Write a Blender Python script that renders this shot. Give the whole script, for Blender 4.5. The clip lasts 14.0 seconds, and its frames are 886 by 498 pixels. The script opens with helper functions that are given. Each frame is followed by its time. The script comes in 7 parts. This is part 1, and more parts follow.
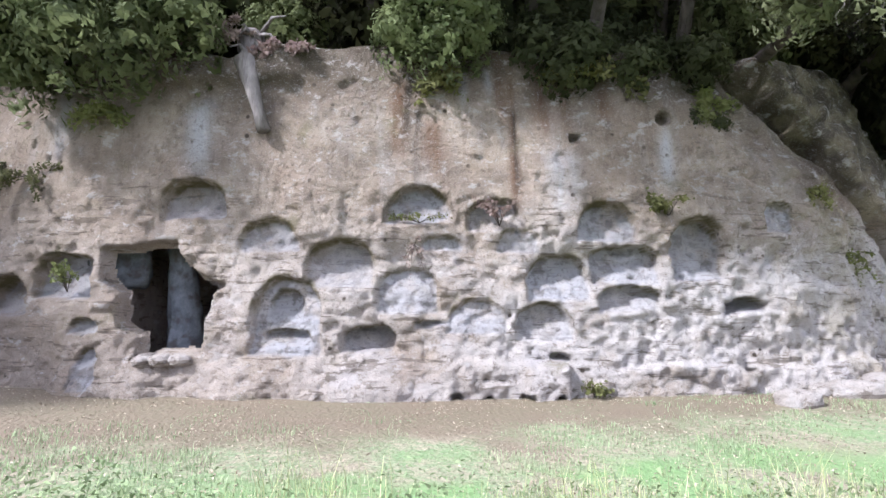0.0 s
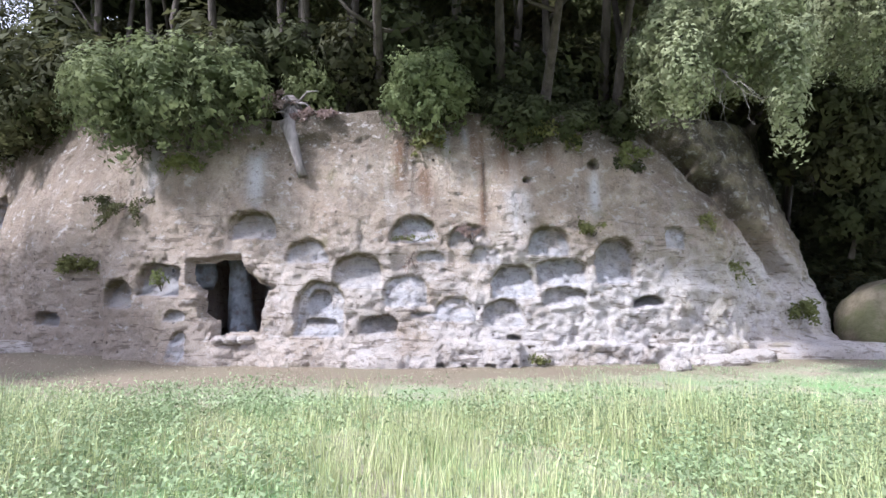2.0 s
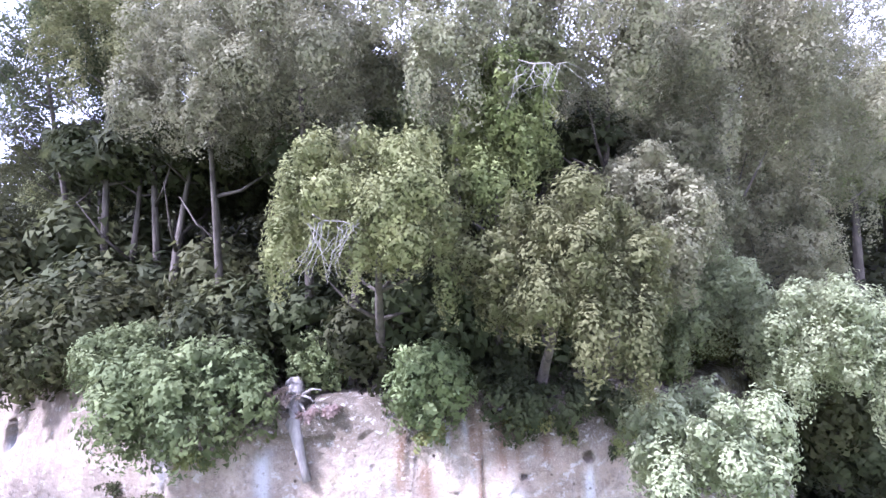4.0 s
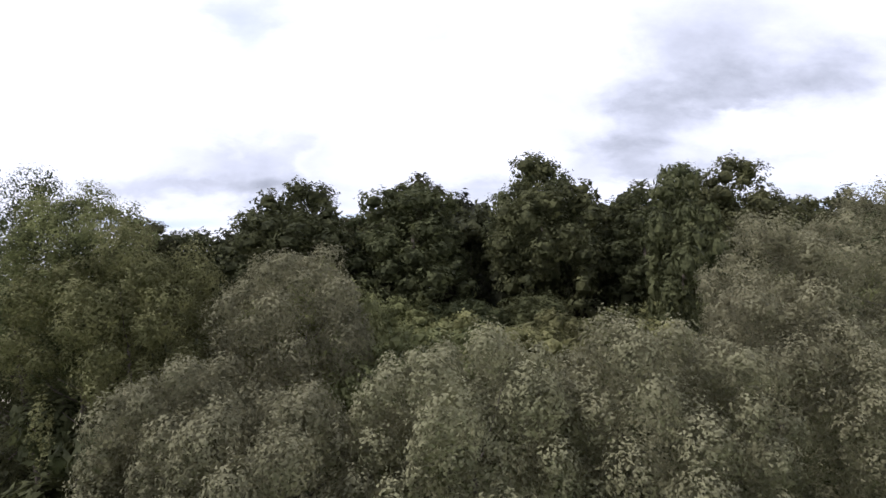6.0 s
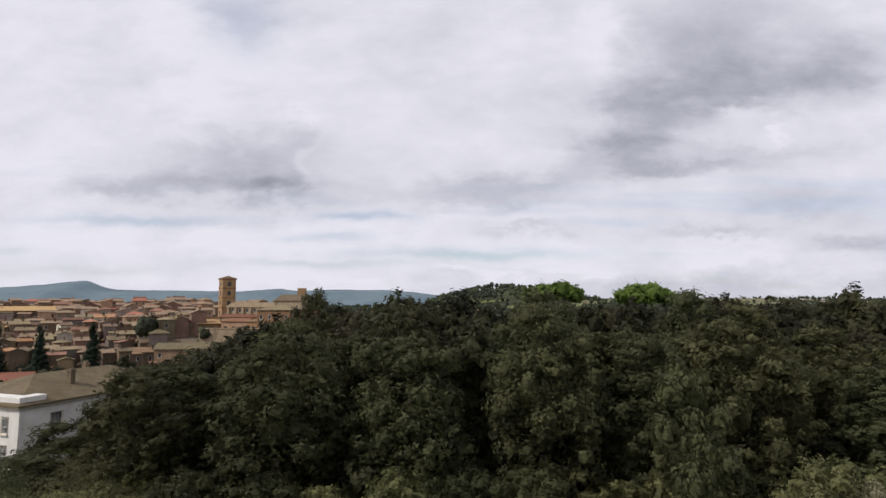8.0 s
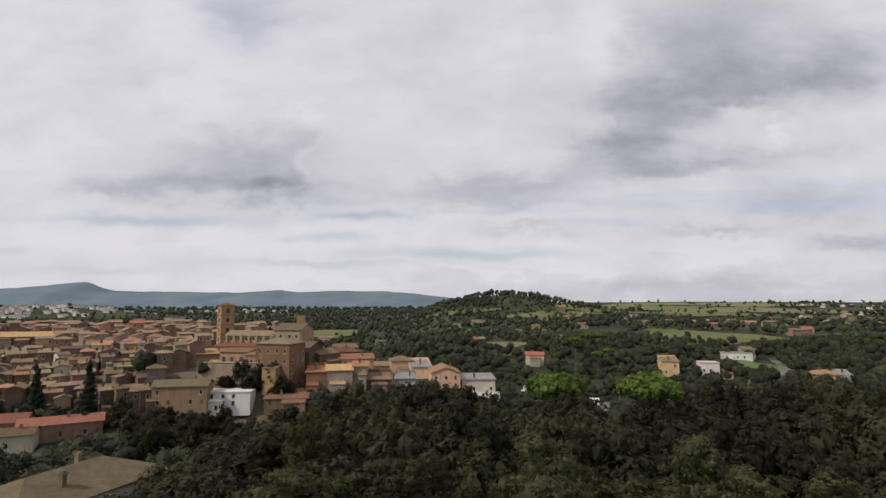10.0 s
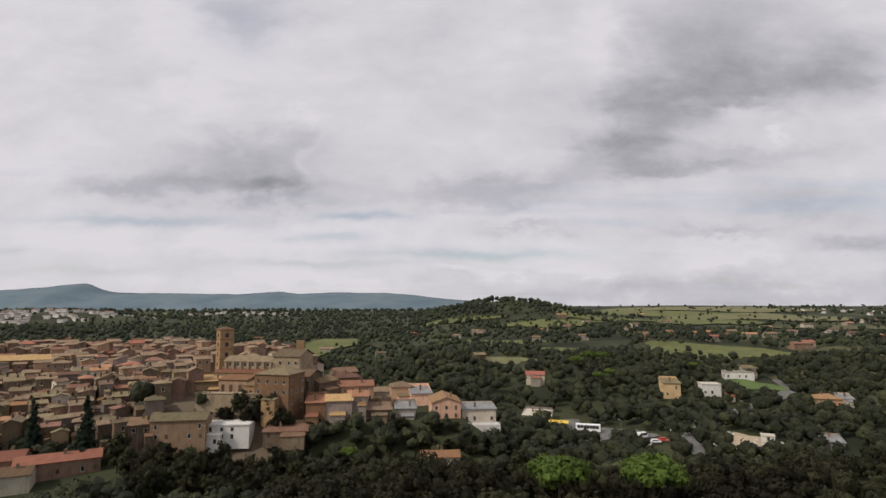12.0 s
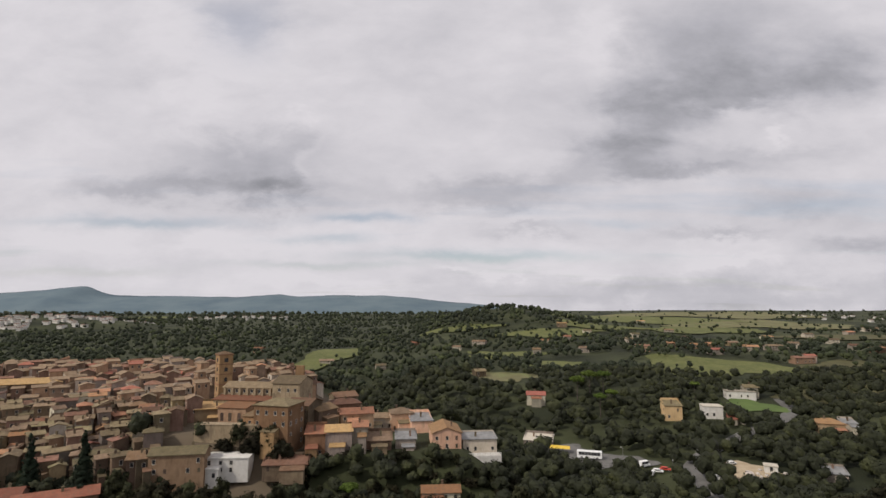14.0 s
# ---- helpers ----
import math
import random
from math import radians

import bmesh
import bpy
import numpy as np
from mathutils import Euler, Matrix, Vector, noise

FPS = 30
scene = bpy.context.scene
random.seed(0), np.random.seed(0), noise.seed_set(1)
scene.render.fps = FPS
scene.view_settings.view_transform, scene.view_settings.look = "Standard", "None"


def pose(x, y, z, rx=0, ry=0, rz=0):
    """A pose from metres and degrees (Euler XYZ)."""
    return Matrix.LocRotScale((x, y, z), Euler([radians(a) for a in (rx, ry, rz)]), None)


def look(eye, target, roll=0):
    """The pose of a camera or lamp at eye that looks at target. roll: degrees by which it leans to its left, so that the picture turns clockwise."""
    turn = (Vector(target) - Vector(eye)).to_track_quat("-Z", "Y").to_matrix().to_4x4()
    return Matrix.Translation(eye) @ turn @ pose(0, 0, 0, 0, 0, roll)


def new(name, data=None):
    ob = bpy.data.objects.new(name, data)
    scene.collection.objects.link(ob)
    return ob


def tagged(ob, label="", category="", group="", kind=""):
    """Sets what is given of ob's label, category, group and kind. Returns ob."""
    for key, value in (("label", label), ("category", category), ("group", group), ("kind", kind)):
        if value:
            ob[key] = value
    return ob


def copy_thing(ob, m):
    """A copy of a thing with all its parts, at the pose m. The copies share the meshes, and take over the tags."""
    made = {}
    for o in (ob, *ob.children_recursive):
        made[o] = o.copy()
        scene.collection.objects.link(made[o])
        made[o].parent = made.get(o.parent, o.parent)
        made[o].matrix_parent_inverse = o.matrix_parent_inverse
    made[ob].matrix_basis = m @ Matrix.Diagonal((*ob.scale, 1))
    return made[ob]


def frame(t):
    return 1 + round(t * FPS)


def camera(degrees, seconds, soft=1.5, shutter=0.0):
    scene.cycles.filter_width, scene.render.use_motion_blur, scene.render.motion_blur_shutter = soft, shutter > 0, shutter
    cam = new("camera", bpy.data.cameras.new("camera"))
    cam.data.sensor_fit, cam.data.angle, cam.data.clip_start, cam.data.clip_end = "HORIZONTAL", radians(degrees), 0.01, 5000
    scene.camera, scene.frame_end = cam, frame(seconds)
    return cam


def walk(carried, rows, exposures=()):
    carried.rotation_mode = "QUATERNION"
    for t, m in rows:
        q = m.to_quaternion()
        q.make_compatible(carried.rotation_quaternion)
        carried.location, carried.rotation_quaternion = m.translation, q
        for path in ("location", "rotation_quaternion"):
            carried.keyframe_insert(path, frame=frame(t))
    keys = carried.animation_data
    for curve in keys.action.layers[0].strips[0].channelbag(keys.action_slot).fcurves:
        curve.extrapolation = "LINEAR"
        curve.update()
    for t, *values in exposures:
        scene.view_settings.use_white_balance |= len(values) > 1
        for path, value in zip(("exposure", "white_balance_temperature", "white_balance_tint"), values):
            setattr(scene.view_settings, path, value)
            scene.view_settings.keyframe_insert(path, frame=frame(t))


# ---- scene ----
cam = camera(78, 14.0, soft=1.5)
PATH = [
    (0.0, pose(0.00, 0.00, 1.66, 95.9, 0, 0)),
    (0.5, pose(0.13, -0.60, 1.48, 95.9, 0, 0)),
    (1.0, pose(0.21, -1.48, 1.44, 95.9, 0, 0)),
    (1.5, pose(0.31, -2.70, 1.47, 95.9, 0, 0)),
    (2.0, pose(0.31, -4.16, 1.55, 95.9, 0, 0)),
    (2.2, pose(0.31, -4.74, 1.91, 95.9, 0, 0)),
    (4.3, pose(0.30, -5.50, 11.51, 95.9, 0, 0)),
    (4.5, pose(0.30, -5.48, 12.59, 95.9, 0, 0)),
    (5.0, pose(0.20, -5.34, 15.45, 95.9, 0, 0)),
    (5.5, pose(0.00, -4.95, 18.45, 95.9, 0, 0)),
    (6.0, pose(-0.10, -4.41, 21.40, 95.9, 0, 0)),
    (6.5, pose(-0.10, -4.22, 24.38, 95.85, 0, 0)),
    (7.0, pose(0.00, -4.16, 27.33, 95.77, 0, 0)),
    (7.5, pose(0.06, -4.12, 30.20, 95.72, 0, 0)),
    (8.0, pose(0.09, -4.00, 33.12, 95.66, 0, 0)),
    (8.2, pose(0.09, -3.97, 34.33, 95.65, 0, 0)),
    (10.3, pose(0.13, -3.65, 47.45, 95.64, 0, 0)),
    (10.5, pose(0.12, -3.60, 48.60, 95.64, 0, 0)),
    (11.0, pose(0.07, -3.55, 51.32, 95.65, 0, 0)),
    (11.5, pose(0.03, -3.50, 54.10, 95.66, 0, 0)),
    (12.0, pose(0.00, -3.43, 56.67, 95.67, 0, 0)),
    (12.5, pose(-0.05, -3.33, 59.28, 95.69, 0, 0)),
    (13.0, pose(-0.12, -3.25, 61.98, 95.71, 0, 0)),
    (13.5, pose(-0.17, -3.20, 64.58, 95.77, 0, 0)),
    (14.0, pose(-0.20, -3.18, 67.19, 95.83, 0, 0)),
]
walk(cam, PATH, exposures=[(0.0, 1.56, 5400, 16), (2.2, 1.58, 5350, 17), (3.4, 1.9, 5300, 20), (4.3, 2.9, 4750, 36), (4.9, 2.78, 4800, 33), (5.3, 1.85, 5200, 20), (5.7, 1.0, 5600, 15),
                           (6.5, 0.25, 6100, 13), (7.5, 0.02, 6200, 13), (10.5, -0.2, 6450, 12), (14.0, -0.24, 6550, 12)])


# ---- light ----
def sky_world():
    """Broken cloud over a pale sky; soft light comes through it from behind and to one side of the drone."""
    world = bpy.data.worlds.new("overcast_sky")
    scene.world = world
    world.use_nodes = True
    nt = world.node_tree
    nt.nodes.clear()
    N, L = nt.nodes.new, nt.links.new

    def m(op, a, b=None, c=None):
        n = N("ShaderNodeMath")
        n.operation = op
        for i, v in enumerate((a, b, c)):
            if v is None:
                continue
            if isinstance(v, (int, float)):
                n.inputs[i].default_value = v
            else:
                L(v, n.inputs[i])
        return n.outputs[0]

    geo = N("ShaderNodeTexCoord").outputs["Generated"]
    sep = N("ShaderNodeSeparateXYZ")
    L(geo, sep.inputs[0])
    dx, dy, dz = sep.outputs
    # cloud deck seen in perspective: a flat sheet far overhead
    up = m("ADD", m("MAXIMUM", dz, 0.0), 0.10)
    comb = N("ShaderNodeCombineXYZ")
    L(m("DIVIDE", dx, up), comb.inputs[0])
    L(m("DIVIDE", dy, up), comb.inputs[1])
    deck = comb.outputs[0]

    def fbm(vec, scale, detail, rough, dist=0.0, offset=0.0):
        mp = N("ShaderNodeMapping")
        mp.inputs["Location"].default_value = (offset, offset * 0.7, 0)
        L(vec, mp.inputs[0])
        n = N("ShaderNodeTexNoise")
        n.inputs["Scale"].default_value = scale
        n.inputs["Detail"].default_value = detail
        n.inputs["Roughness"].default_value = rough
        n.inputs["Distortion"].default_value = dist
        L(mp.outputs[0], n.inputs["Vector"])
        return n.outputs["Fac"]

    # grey undersides: named clouds of the view, by bearing, height and spread (tangents), each frayed by noise
    ay = m("MAXIMUM", m("ABSOLUTE", dy), 0.05)
    bear, rise = m("DIVIDE", dx, ay), m("DIVIDE", dz, ay)
    dome = N("ShaderNodeCombineXYZ")
    L(bear, dome.inputs[0])
    L(m("MULTIPLY", rise, 1.9), dome.inputs[1])
    dome = dome.outputs[0]
    fray = m("MULTIPLY", m("SUBTRACT", fbm(dome, 6.5, 9, 0.62, 0.2, 3.1), 0.5), 0.26)
    fray2 = m("MULTIPLY", m("SUBTRACT", fbm(dome, 7.5, 9, 0.62, 0.2, 9.4), 0.5), 0.13)
    bx, rz = m("ADD", bear, fray), m("ADD", rise, fray2)
    front = m("GREATER_THAN", dy, 0.0)

    def banks(table, u, v, wide=1.0):
        total = None
        for cx, cz, sx, sz, amount in table:
            ex = m("POWER", m("DIVIDE", m("SUBTRACT", u, cx), sx * wide), 2.0)
            ez = m("POWER", m("DIVIDE", m("SUBTRACT", v, cz), sz * wide), 2.0)
            g = m("MULTIPLY", m("POWER", 2.718, m("MULTIPLY", m("ADD", ex, ez), -1.0)), amount)
            total = g if total is None else m("ADD", total, g)
        return m("MULTIPLY", total, front)

    billow = fbm(dome, 11.0, 9, 0.60, 0.3, 6.6)
    grey = m("MULTIPLY", banks(CLOUDS, bx, rz, 1.28), m("ADD", 0.30, m("MULTIPLY", billow, 1.10)))
    bright = m("MULTIPLY", banks(PUFFS, bx, rz), m("ADD", 0.4, m("MULTIPLY", billow, 1.2)))
    soft = fbm(deck, 0.5, 6, 0.5, 0.2, 1.7)
    fine = fbm(dome, 4.2, 9, 0.58, 0.2, 5.2)
    body = m("ADD", m("MULTIPLY", m("SUBTRACT", soft, 0.5), 0.20), m("MULTIPLY", m("SUBTRACT", fine, 0.5), 0.42))
    body = m("ADD", body, m("MULTIPLY", m("SUBTRACT", billow, 0.5), 0.22))
    glow = m("MULTIPLY", m("POWER", 2.718, m("MULTIPLY", m("POWER", m("DIVIDE", rise, 0.09), 2.0), -1.0)), 0.06)
    shade = m("SUBTRACT", m("ADD", m("ADD", m("ADD", 0.87, glow), body), bright), grey)

    ramp = N("ShaderNodeValToRGB")
    ramp.color_ramp.elements[0].position, ramp.color_ramp.elements[0].color = 0.18, (0.30, 0.31, 0.34, 1)
    ramp.color_ramp.elements[1].position, ramp.color_ramp.elements[1].color = 0.95, (0.93, 0.91, 0.95, 1)
    e = ramp.color_ramp.elements.new(0.55)
    e.color = (0.60, 0.60, 0.65, 1)
    L(shade, ramp.inputs[0])

    sky = N("ShaderNodeTexSky")
    sky.sky_type, sky.sun_disc = "NISHITA", False
    sky.sun_elevation, sky.sun_rotation = SUN_ELEVATION, SUN_ROTATION
    tint = N("ShaderNodeMix")
    tint.data_type = "RGBA"
    tint.inputs[0].default_value = 1.0
    tint.blend_type = "MULTIPLY"
    tint.inputs[7].default_value = (0.12, 0.12, 0.12, 1)
    L(sky.outputs[0], tint.inputs[6])
    gap = N("ShaderNodeMapRange")
    gap.inputs["From Min"].default_value, gap.inputs["From Max"].default_value = 0.56, 0.72
    gap.inputs["To Max"].default_value = 0.75
    wide = N("ShaderNodeMapping")
    wide.inputs["Scale"].default_value = (0.35, 0.8, 1)
    L(deck, wide.inputs[0])
    L(fbm(wide.outputs[0], 1.1, 5, 0.55, 0.2, 2.2), gap.inputs["Value"])
    thin = m("ADD", rise, m("MULTIPLY", fray2, 0.35))
    open_sky = m("MAXIMUM", m("MULTIPLY", gap.outputs[0], 0.5), banks(GAPS, bx, thin))
    mix = N("ShaderNodeMix")
    mix.data_type = "RGBA"
    L(open_sky, mix.inputs[0])
    L(ramp.outputs[0], mix.inputs[6])
    L(tint.outputs[2], mix.inputs[7])
    bg, out = N("ShaderNodeBackground"), N("ShaderNodeOutputWorld")
    bg.inputs[1].default_value = 0.89
    L(mix.outputs[2], bg.inputs[0])
    L(bg.outputs[0], out.inputs[0])


SUN_ELEVATION, SUN_ROTATION = radians(42), radians(239)
# bearing, height, half-width, half-height, weight
CLOUDS = [
    (-0.351, 0.232, 0.116, 0.036, 0.42), (-0.298, 0.203, 0.073, 0.019, 0.28), (-0.477, 0.213, 0.095, 0.017, 0.20), (-0.385, 0.292, 0.138, 0.025, 0.24),
    (-0.620, 0.220, 0.070, 0.015, 0.22), (0.069, 0.200, 0.147, 0.021, 0.36), (0.185, 0.227, 0.116, 0.015, 0.24), (0.152, 0.136, 0.060, 0.009, 0.24),
    (0.339, 0.285, 0.080, 0.027, 0.42), (0.368, 0.332, 0.060, 0.042, 0.36), (0.476, 0.376, 0.117, 0.028, 0.32), (0.600, 0.415, 0.150, 0.043, 0.42),
    (0.749, 0.459, 0.097, 0.050, 0.36), (0.502, 0.500, 0.119, 0.075, 0.34), (0.440, 0.250, 0.160, 0.013, 0.34), (0.600, 0.280, 0.110, 0.015, 0.24),
    (0.527, 0.134, 0.070, 0.008, 0.28), (0.645, 0.187, 0.090, 0.027, 0.28), (0.760, 0.110, 0.070, 0.017, 0.36), (0.480, 0.018, 0.400, 0.026, 0.36),
]
PUFFS = [
    (-0.275, 0.343, 0.043, 0.017, 0.12), (-0.236, 0.251, 0.020, 0.053, 0.12), (-0.456, 0.448, 0.086, 0.118, 0.10), (0.298, 0.510, 0.065, 0.076, 0.16),
    (0.555, 0.360, 0.064, 0.019, 0.22), (0.648, 0.321, 0.025, 0.011, 0.16), (0.520, 0.080, 0.060, 0.011, 0.26), (0.037, 0.061, 0.041, 0.007, 0.20),
    (0.125, 0.059, 0.026, 0.006, 0.16), (0.275, 0.061, 0.052, 0.008, 0.16), (-0.169, 0.040, 0.124, 0.012, 0.10), (-0.503, 0.113, 0.312, 0.023, 0.08),
]
GAPS = [
    (-0.384, 0.538, 0.076, 0.065, 0.35), (-0.150, 0.160, 0.084, 0.009, 0.55), (-0.557, 0.153, 0.188, 0.010, 0.50), (0.058, 0.090, 0.207, 0.010, 0.65),
    (-0.232, 0.071, 0.166, 0.006, 0.35), (-0.233, 0.121, 0.083, 0.009, 0.40), (-0.687, 0.061, 0.165, 0.008, 0.25), (0.330, 0.150, 0.094, 0.008, 0.25),
]
sky_world()
sun = new("sun", bpy.data.lights.new("sun", "SUN"))
sun.data.energy, sun.data.angle, sun.data.color = 3.2, radians(4), (1.0, 0.93, 0.82)
sun.matrix_world = look((0, 0, 0), (0.857 * math.cos(SUN_ELEVATION), 0.515 * math.cos(SUN_ELEVATION), -math.sin(SUN_ELEVATION)))


# ---- materials ----
def material(name, stops, scale=1.0, rough=0.9, bump=0.0, bump_scale=None, detail=6.0, stretch=(1, 1, 1), per_object=0.0, per_leaf=0.0,
             translucent=0.0, second=None, coords="Object", metal=0.0):
    """Noise-driven colour ramp, with a second stain layer, relief, and variation by object or by leaf."""
    mat = bpy.data.materials.new(name)
    mat.use_nodes = True
    nt = mat.node_tree
    N, L = nt.nodes.new, nt.links.new
    bsdf = nt.nodes["Principled BSDF"]
    bsdf.inputs["Roughness"].default_value = rough
    bsdf.inputs["Metallic"].default_value = metal
    bsdf.inputs["Specular IOR Level"].default_value = 0.25
    tex = N("ShaderNodeTexCoord")
    mp = N("ShaderNodeMapping")
    mp.inputs["Scale"].default_value = stretch
    L(tex.outputs[coords], mp.inputs[0])
    noise_a = N("ShaderNodeTexNoise")
    noise_a.inputs["Scale"].default_value, noise_a.inputs["Detail"].default_value = scale, detail
    noise_a.inputs["Roughness"].default_value = 0.62
    L(mp.outputs[0], noise_a.inputs["Vector"])
    ramp = N("ShaderNodeValToRGB")
    els = ramp.color_ramp.elements
    els[0].position, els[0].color = stops[0][0], (*stops[0][1], 1)
    els[1].position, els[1].color = stops[-1][0], (*stops[-1][1], 1)
    for p, c in stops[1:-1]:
        els.new(p).color = (*c, 1)
    L(noise_a.outputs["Fac"], ramp.inputs[0])
    colour = ramp.outputs[0]
    if second:
        s_scale, s_stretch, lo, hi, s_colour, s_amount = second
        mp2 = N("ShaderNodeMapping")
        mp2.inputs["Scale"].default_value = s_stretch
        mp2.inputs["Location"].default_value = (3.7, 1.9, 5.3)
        L(tex.outputs[coords], mp2.inputs[0])
        nb = N("ShaderNodeTexNoise")
        nb.inputs["Scale"].default_value, nb.inputs["Detail"].default_value = s_scale, 5
        L(mp2.outputs[0], nb.inputs["Vector"])
        rng = N("ShaderNodeMapRange")
        rng.inputs["From Min"].default_value, rng.inputs["From Max"].default_value = lo, hi
        rng.inputs["To Max"].default_value = s_amount
        L(nb.outputs["Fac"], rng.inputs["Value"])
        mx = N("ShaderNodeMix")
        mx.data_type = "RGBA"
        L(rng.outputs[0], mx.inputs[0])
        L(colour, mx.inputs[6])
        mx.inputs[7].default_value = (*s_colour, 1)
        colour = mx.outputs[2]
    if per_object or per_leaf:
        hsv = N("ShaderNodeHueSaturation")
        total = None
        for amount, source in ((per_object, ("ShaderNodeObjectInfo", "Random")), (per_leaf, ("ShaderNodeNewGeometry", "Random Per Island"))):
            if not amount:
                continue
            r = N("ShaderNodeMapRange")
            r.inputs["To Min"].default_value, r.inputs["To Max"].default_value = 1 - amount, 1 + amount
            L(N(source[0]).outputs[source[1]], r.inputs["Value"])
            if total is None:
                total = r.outputs[0]
            else:
                mu = N("ShaderNodeMath")
                mu.operation = "MULTIPLY"
                L(total, mu.inputs[0])
                L(r.outputs[0], mu.inputs[1])
                total = mu.outputs[0]
        L(total, hsv.inputs["Value"])
        if per_object:
            r = N("ShaderNodeMapRange")
            r.inputs["To Min"].default_value, r.inputs["To Max"].default_value = 0.5 - 0.06 * per_object, 0.5 + 0.06 * per_object
            w = N("ShaderNodeMath")
            w.operation = "FRACT"
            w2 = N("ShaderNodeMath")
            w2.operation = "MULTIPLY"
            w2.inputs[1].default_value = 7.31
            L(N("ShaderNodeObjectInfo").outputs["Random"], w2.inputs[0])
            L(w2.outputs[0], w.inputs[0])
            L(w.outputs[0], r.inputs["Value"])
            L(r.outputs[0], hsv.inputs["Hue"])
        L(colour, hsv.inputs["Color"])
        colour = hsv.outputs[0]
    L(colour, bsdf.inputs["Base Color"])
    if bump:
        nz = N("ShaderNodeTexNoise")
        nz.inputs["Scale"].default_value, nz.inputs["Detail"].default_value = bump_scale or scale * 6, 6
        L(mp.outputs[0], nz.inputs["Vector"])
        b = N("ShaderNodeBump")
        b.inputs["Strength"].default_value, b.inputs["Distance"].default_value = bump, 0.05
        L(nz.outputs["Fac"], b.inputs["Height"])
        L(b.outputs[0], bsdf.inputs["Normal"])
    if translucent:
        tr = N("ShaderNodeBsdfTranslucent")
        L(colour, tr.inputs[0])
        mixs = N("ShaderNodeMixShader")
        mixs.inputs[0].default_value = translucent
        L(bsdf.outputs[0], mixs.inputs[1])
        L(tr.outputs[0], mixs.inputs[2])
        L(mixs.outputs[0], nt.nodes["Material Output"].inputs[0])
    return mat


def leaf_material(name, dark, light, per_object=0.25):
    mid = tuple((a + b) / 2 for a, b in zip(dark, light))
    return material(name, [(0.3, dark), (0.5, mid), (0.72, light)], scale=0.9, rough=0.8, per_object=per_object, per_leaf=0.05, translucent=0.44)


def tufa_material():
    """Carved volcanic tuff: tan and pinkish above, bleached grey-white below, with dark and rusty drips from the rim."""
    mat = bpy.data.materials.new("tufa_rock")
    mat.use_nodes = True
    nt = mat.node_tree
    N, L = nt.nodes.new, nt.links.new
    bsdf = nt.nodes["Principled BSDF"]
    bsdf.inputs["Roughness"].default_value = 0.95
    bsdf.inputs["Specular IOR Level"].default_value = 0.15
    tex = N("ShaderNodeTexCoord").outputs["Object"]

    def noise_tex(scale, detail=6, stretch=(1, 1, 1), shift=(0, 0, 0), rough=0.6):
        mp = N("ShaderNodeMapping")
        mp.inputs["Scale"].default_value, mp.inputs["Location"].default_value = stretch, shift
        L(tex, mp.inputs[0])
        n = N("ShaderNodeTexNoise")
        n.inputs["Scale"].default_value, n.inputs["Detail"].default_value, n.inputs["Roughness"].default_value = scale, detail, rough
        L(mp.outputs[0], n.inputs["Vector"])
        return n.outputs["Fac"]

    def span(v, a, b, lo=0.0, hi=1.0):
        r = N("ShaderNodeMapRange")
        r.interpolation_type = "SMOOTHSTEP"
        for k, x in (("From Min", a), ("From Max", b), ("To Min", lo), ("To Max", hi)):
            r.inputs[k].default_value = x
        L(v, r.inputs["Value"])
        return r.outputs[0]

    def mul(a, b, op="MULTIPLY"):
        n = N("ShaderNodeMath")
        n.operation = op
        for i, v in enumerate((a, b)):
            if isinstance(v, (int, float)):
                n.inputs[i].default_value = v
            else:
                L(v, n.inputs[i])
        return n.outputs[0]

    def over(fac, base, colour):
        n = N("ShaderNodeMix")
        n.data_type = "RGBA"
        L(fac, n.inputs[0])
        if isinstance(base, tuple):
            n.inputs[6].default_value = (*base, 1)
        else:
            L(base, n.inputs[6])
        n.inputs[7].default_value = (*colour, 1)
        return n.outputs[2]

    sep = N("ShaderNodeSeparateXYZ")
    L(tex, sep.inputs[0])
    height = mul(sep.outputs[2], mul(mul(noise_tex(0.35, 3), 0.5, "SUBTRACT"), 2.5), "ADD")
    along = mul(sep.outputs[0], mul(mul(noise_tex(0.5, 4, shift=(2, 9, 4)), 0.5, "SUBTRACT"), 4.0), "ADD")
    c = over(span(noise_tex(0.8), 0.35, 0.65), (0.39, 0.305, 0.235), (0.52, 0.43, 0.345))
    c = over(span(noise_tex(3.1, 8), 0.42, 0.66, 0, 0.55), c, (0.225, 0.18, 0.145))
    low = mul(span(height, 4.0, 2.2), span(along, -6.5, 4.0, 0.2, 1.0))
    c = over(mul(low, span(noise_tex(0.55, 7, shift=(4, 2, 9)), 0.32, 0.52, 0.20, 0.85)), c, (0.66, 0.615, 0.585))
    c = over(mul(low, span(noise_tex(1.3, 7, shift=(8, 1, 3)), 0.54, 0.66, 0, 0.6)), c, (0.52, 0.49, 0.50))
    c = over(span(noise_tex(0.9, 6, shift=(2, 7, 1)), 0.53, 0.70, 0, 0.6), c, (0.34, 0.265, 0.185))
    high = span(height, 2.6, 4.8)
    c = over(mul(high, span(noise_tex(0.9, 6, (1, 1, 0.35), (1, 5, 0)), 0.42, 0.62, 0, 0.45)), c, (0.25, 0.20, 0.165))
    c = over(mul(high, span(noise_tex(2.7, 6, (1, 1, 0.06), (9, 3, 0)), 0.55, 0.68, 0, 0.45)), c, (0.17, 0.125, 0.095))
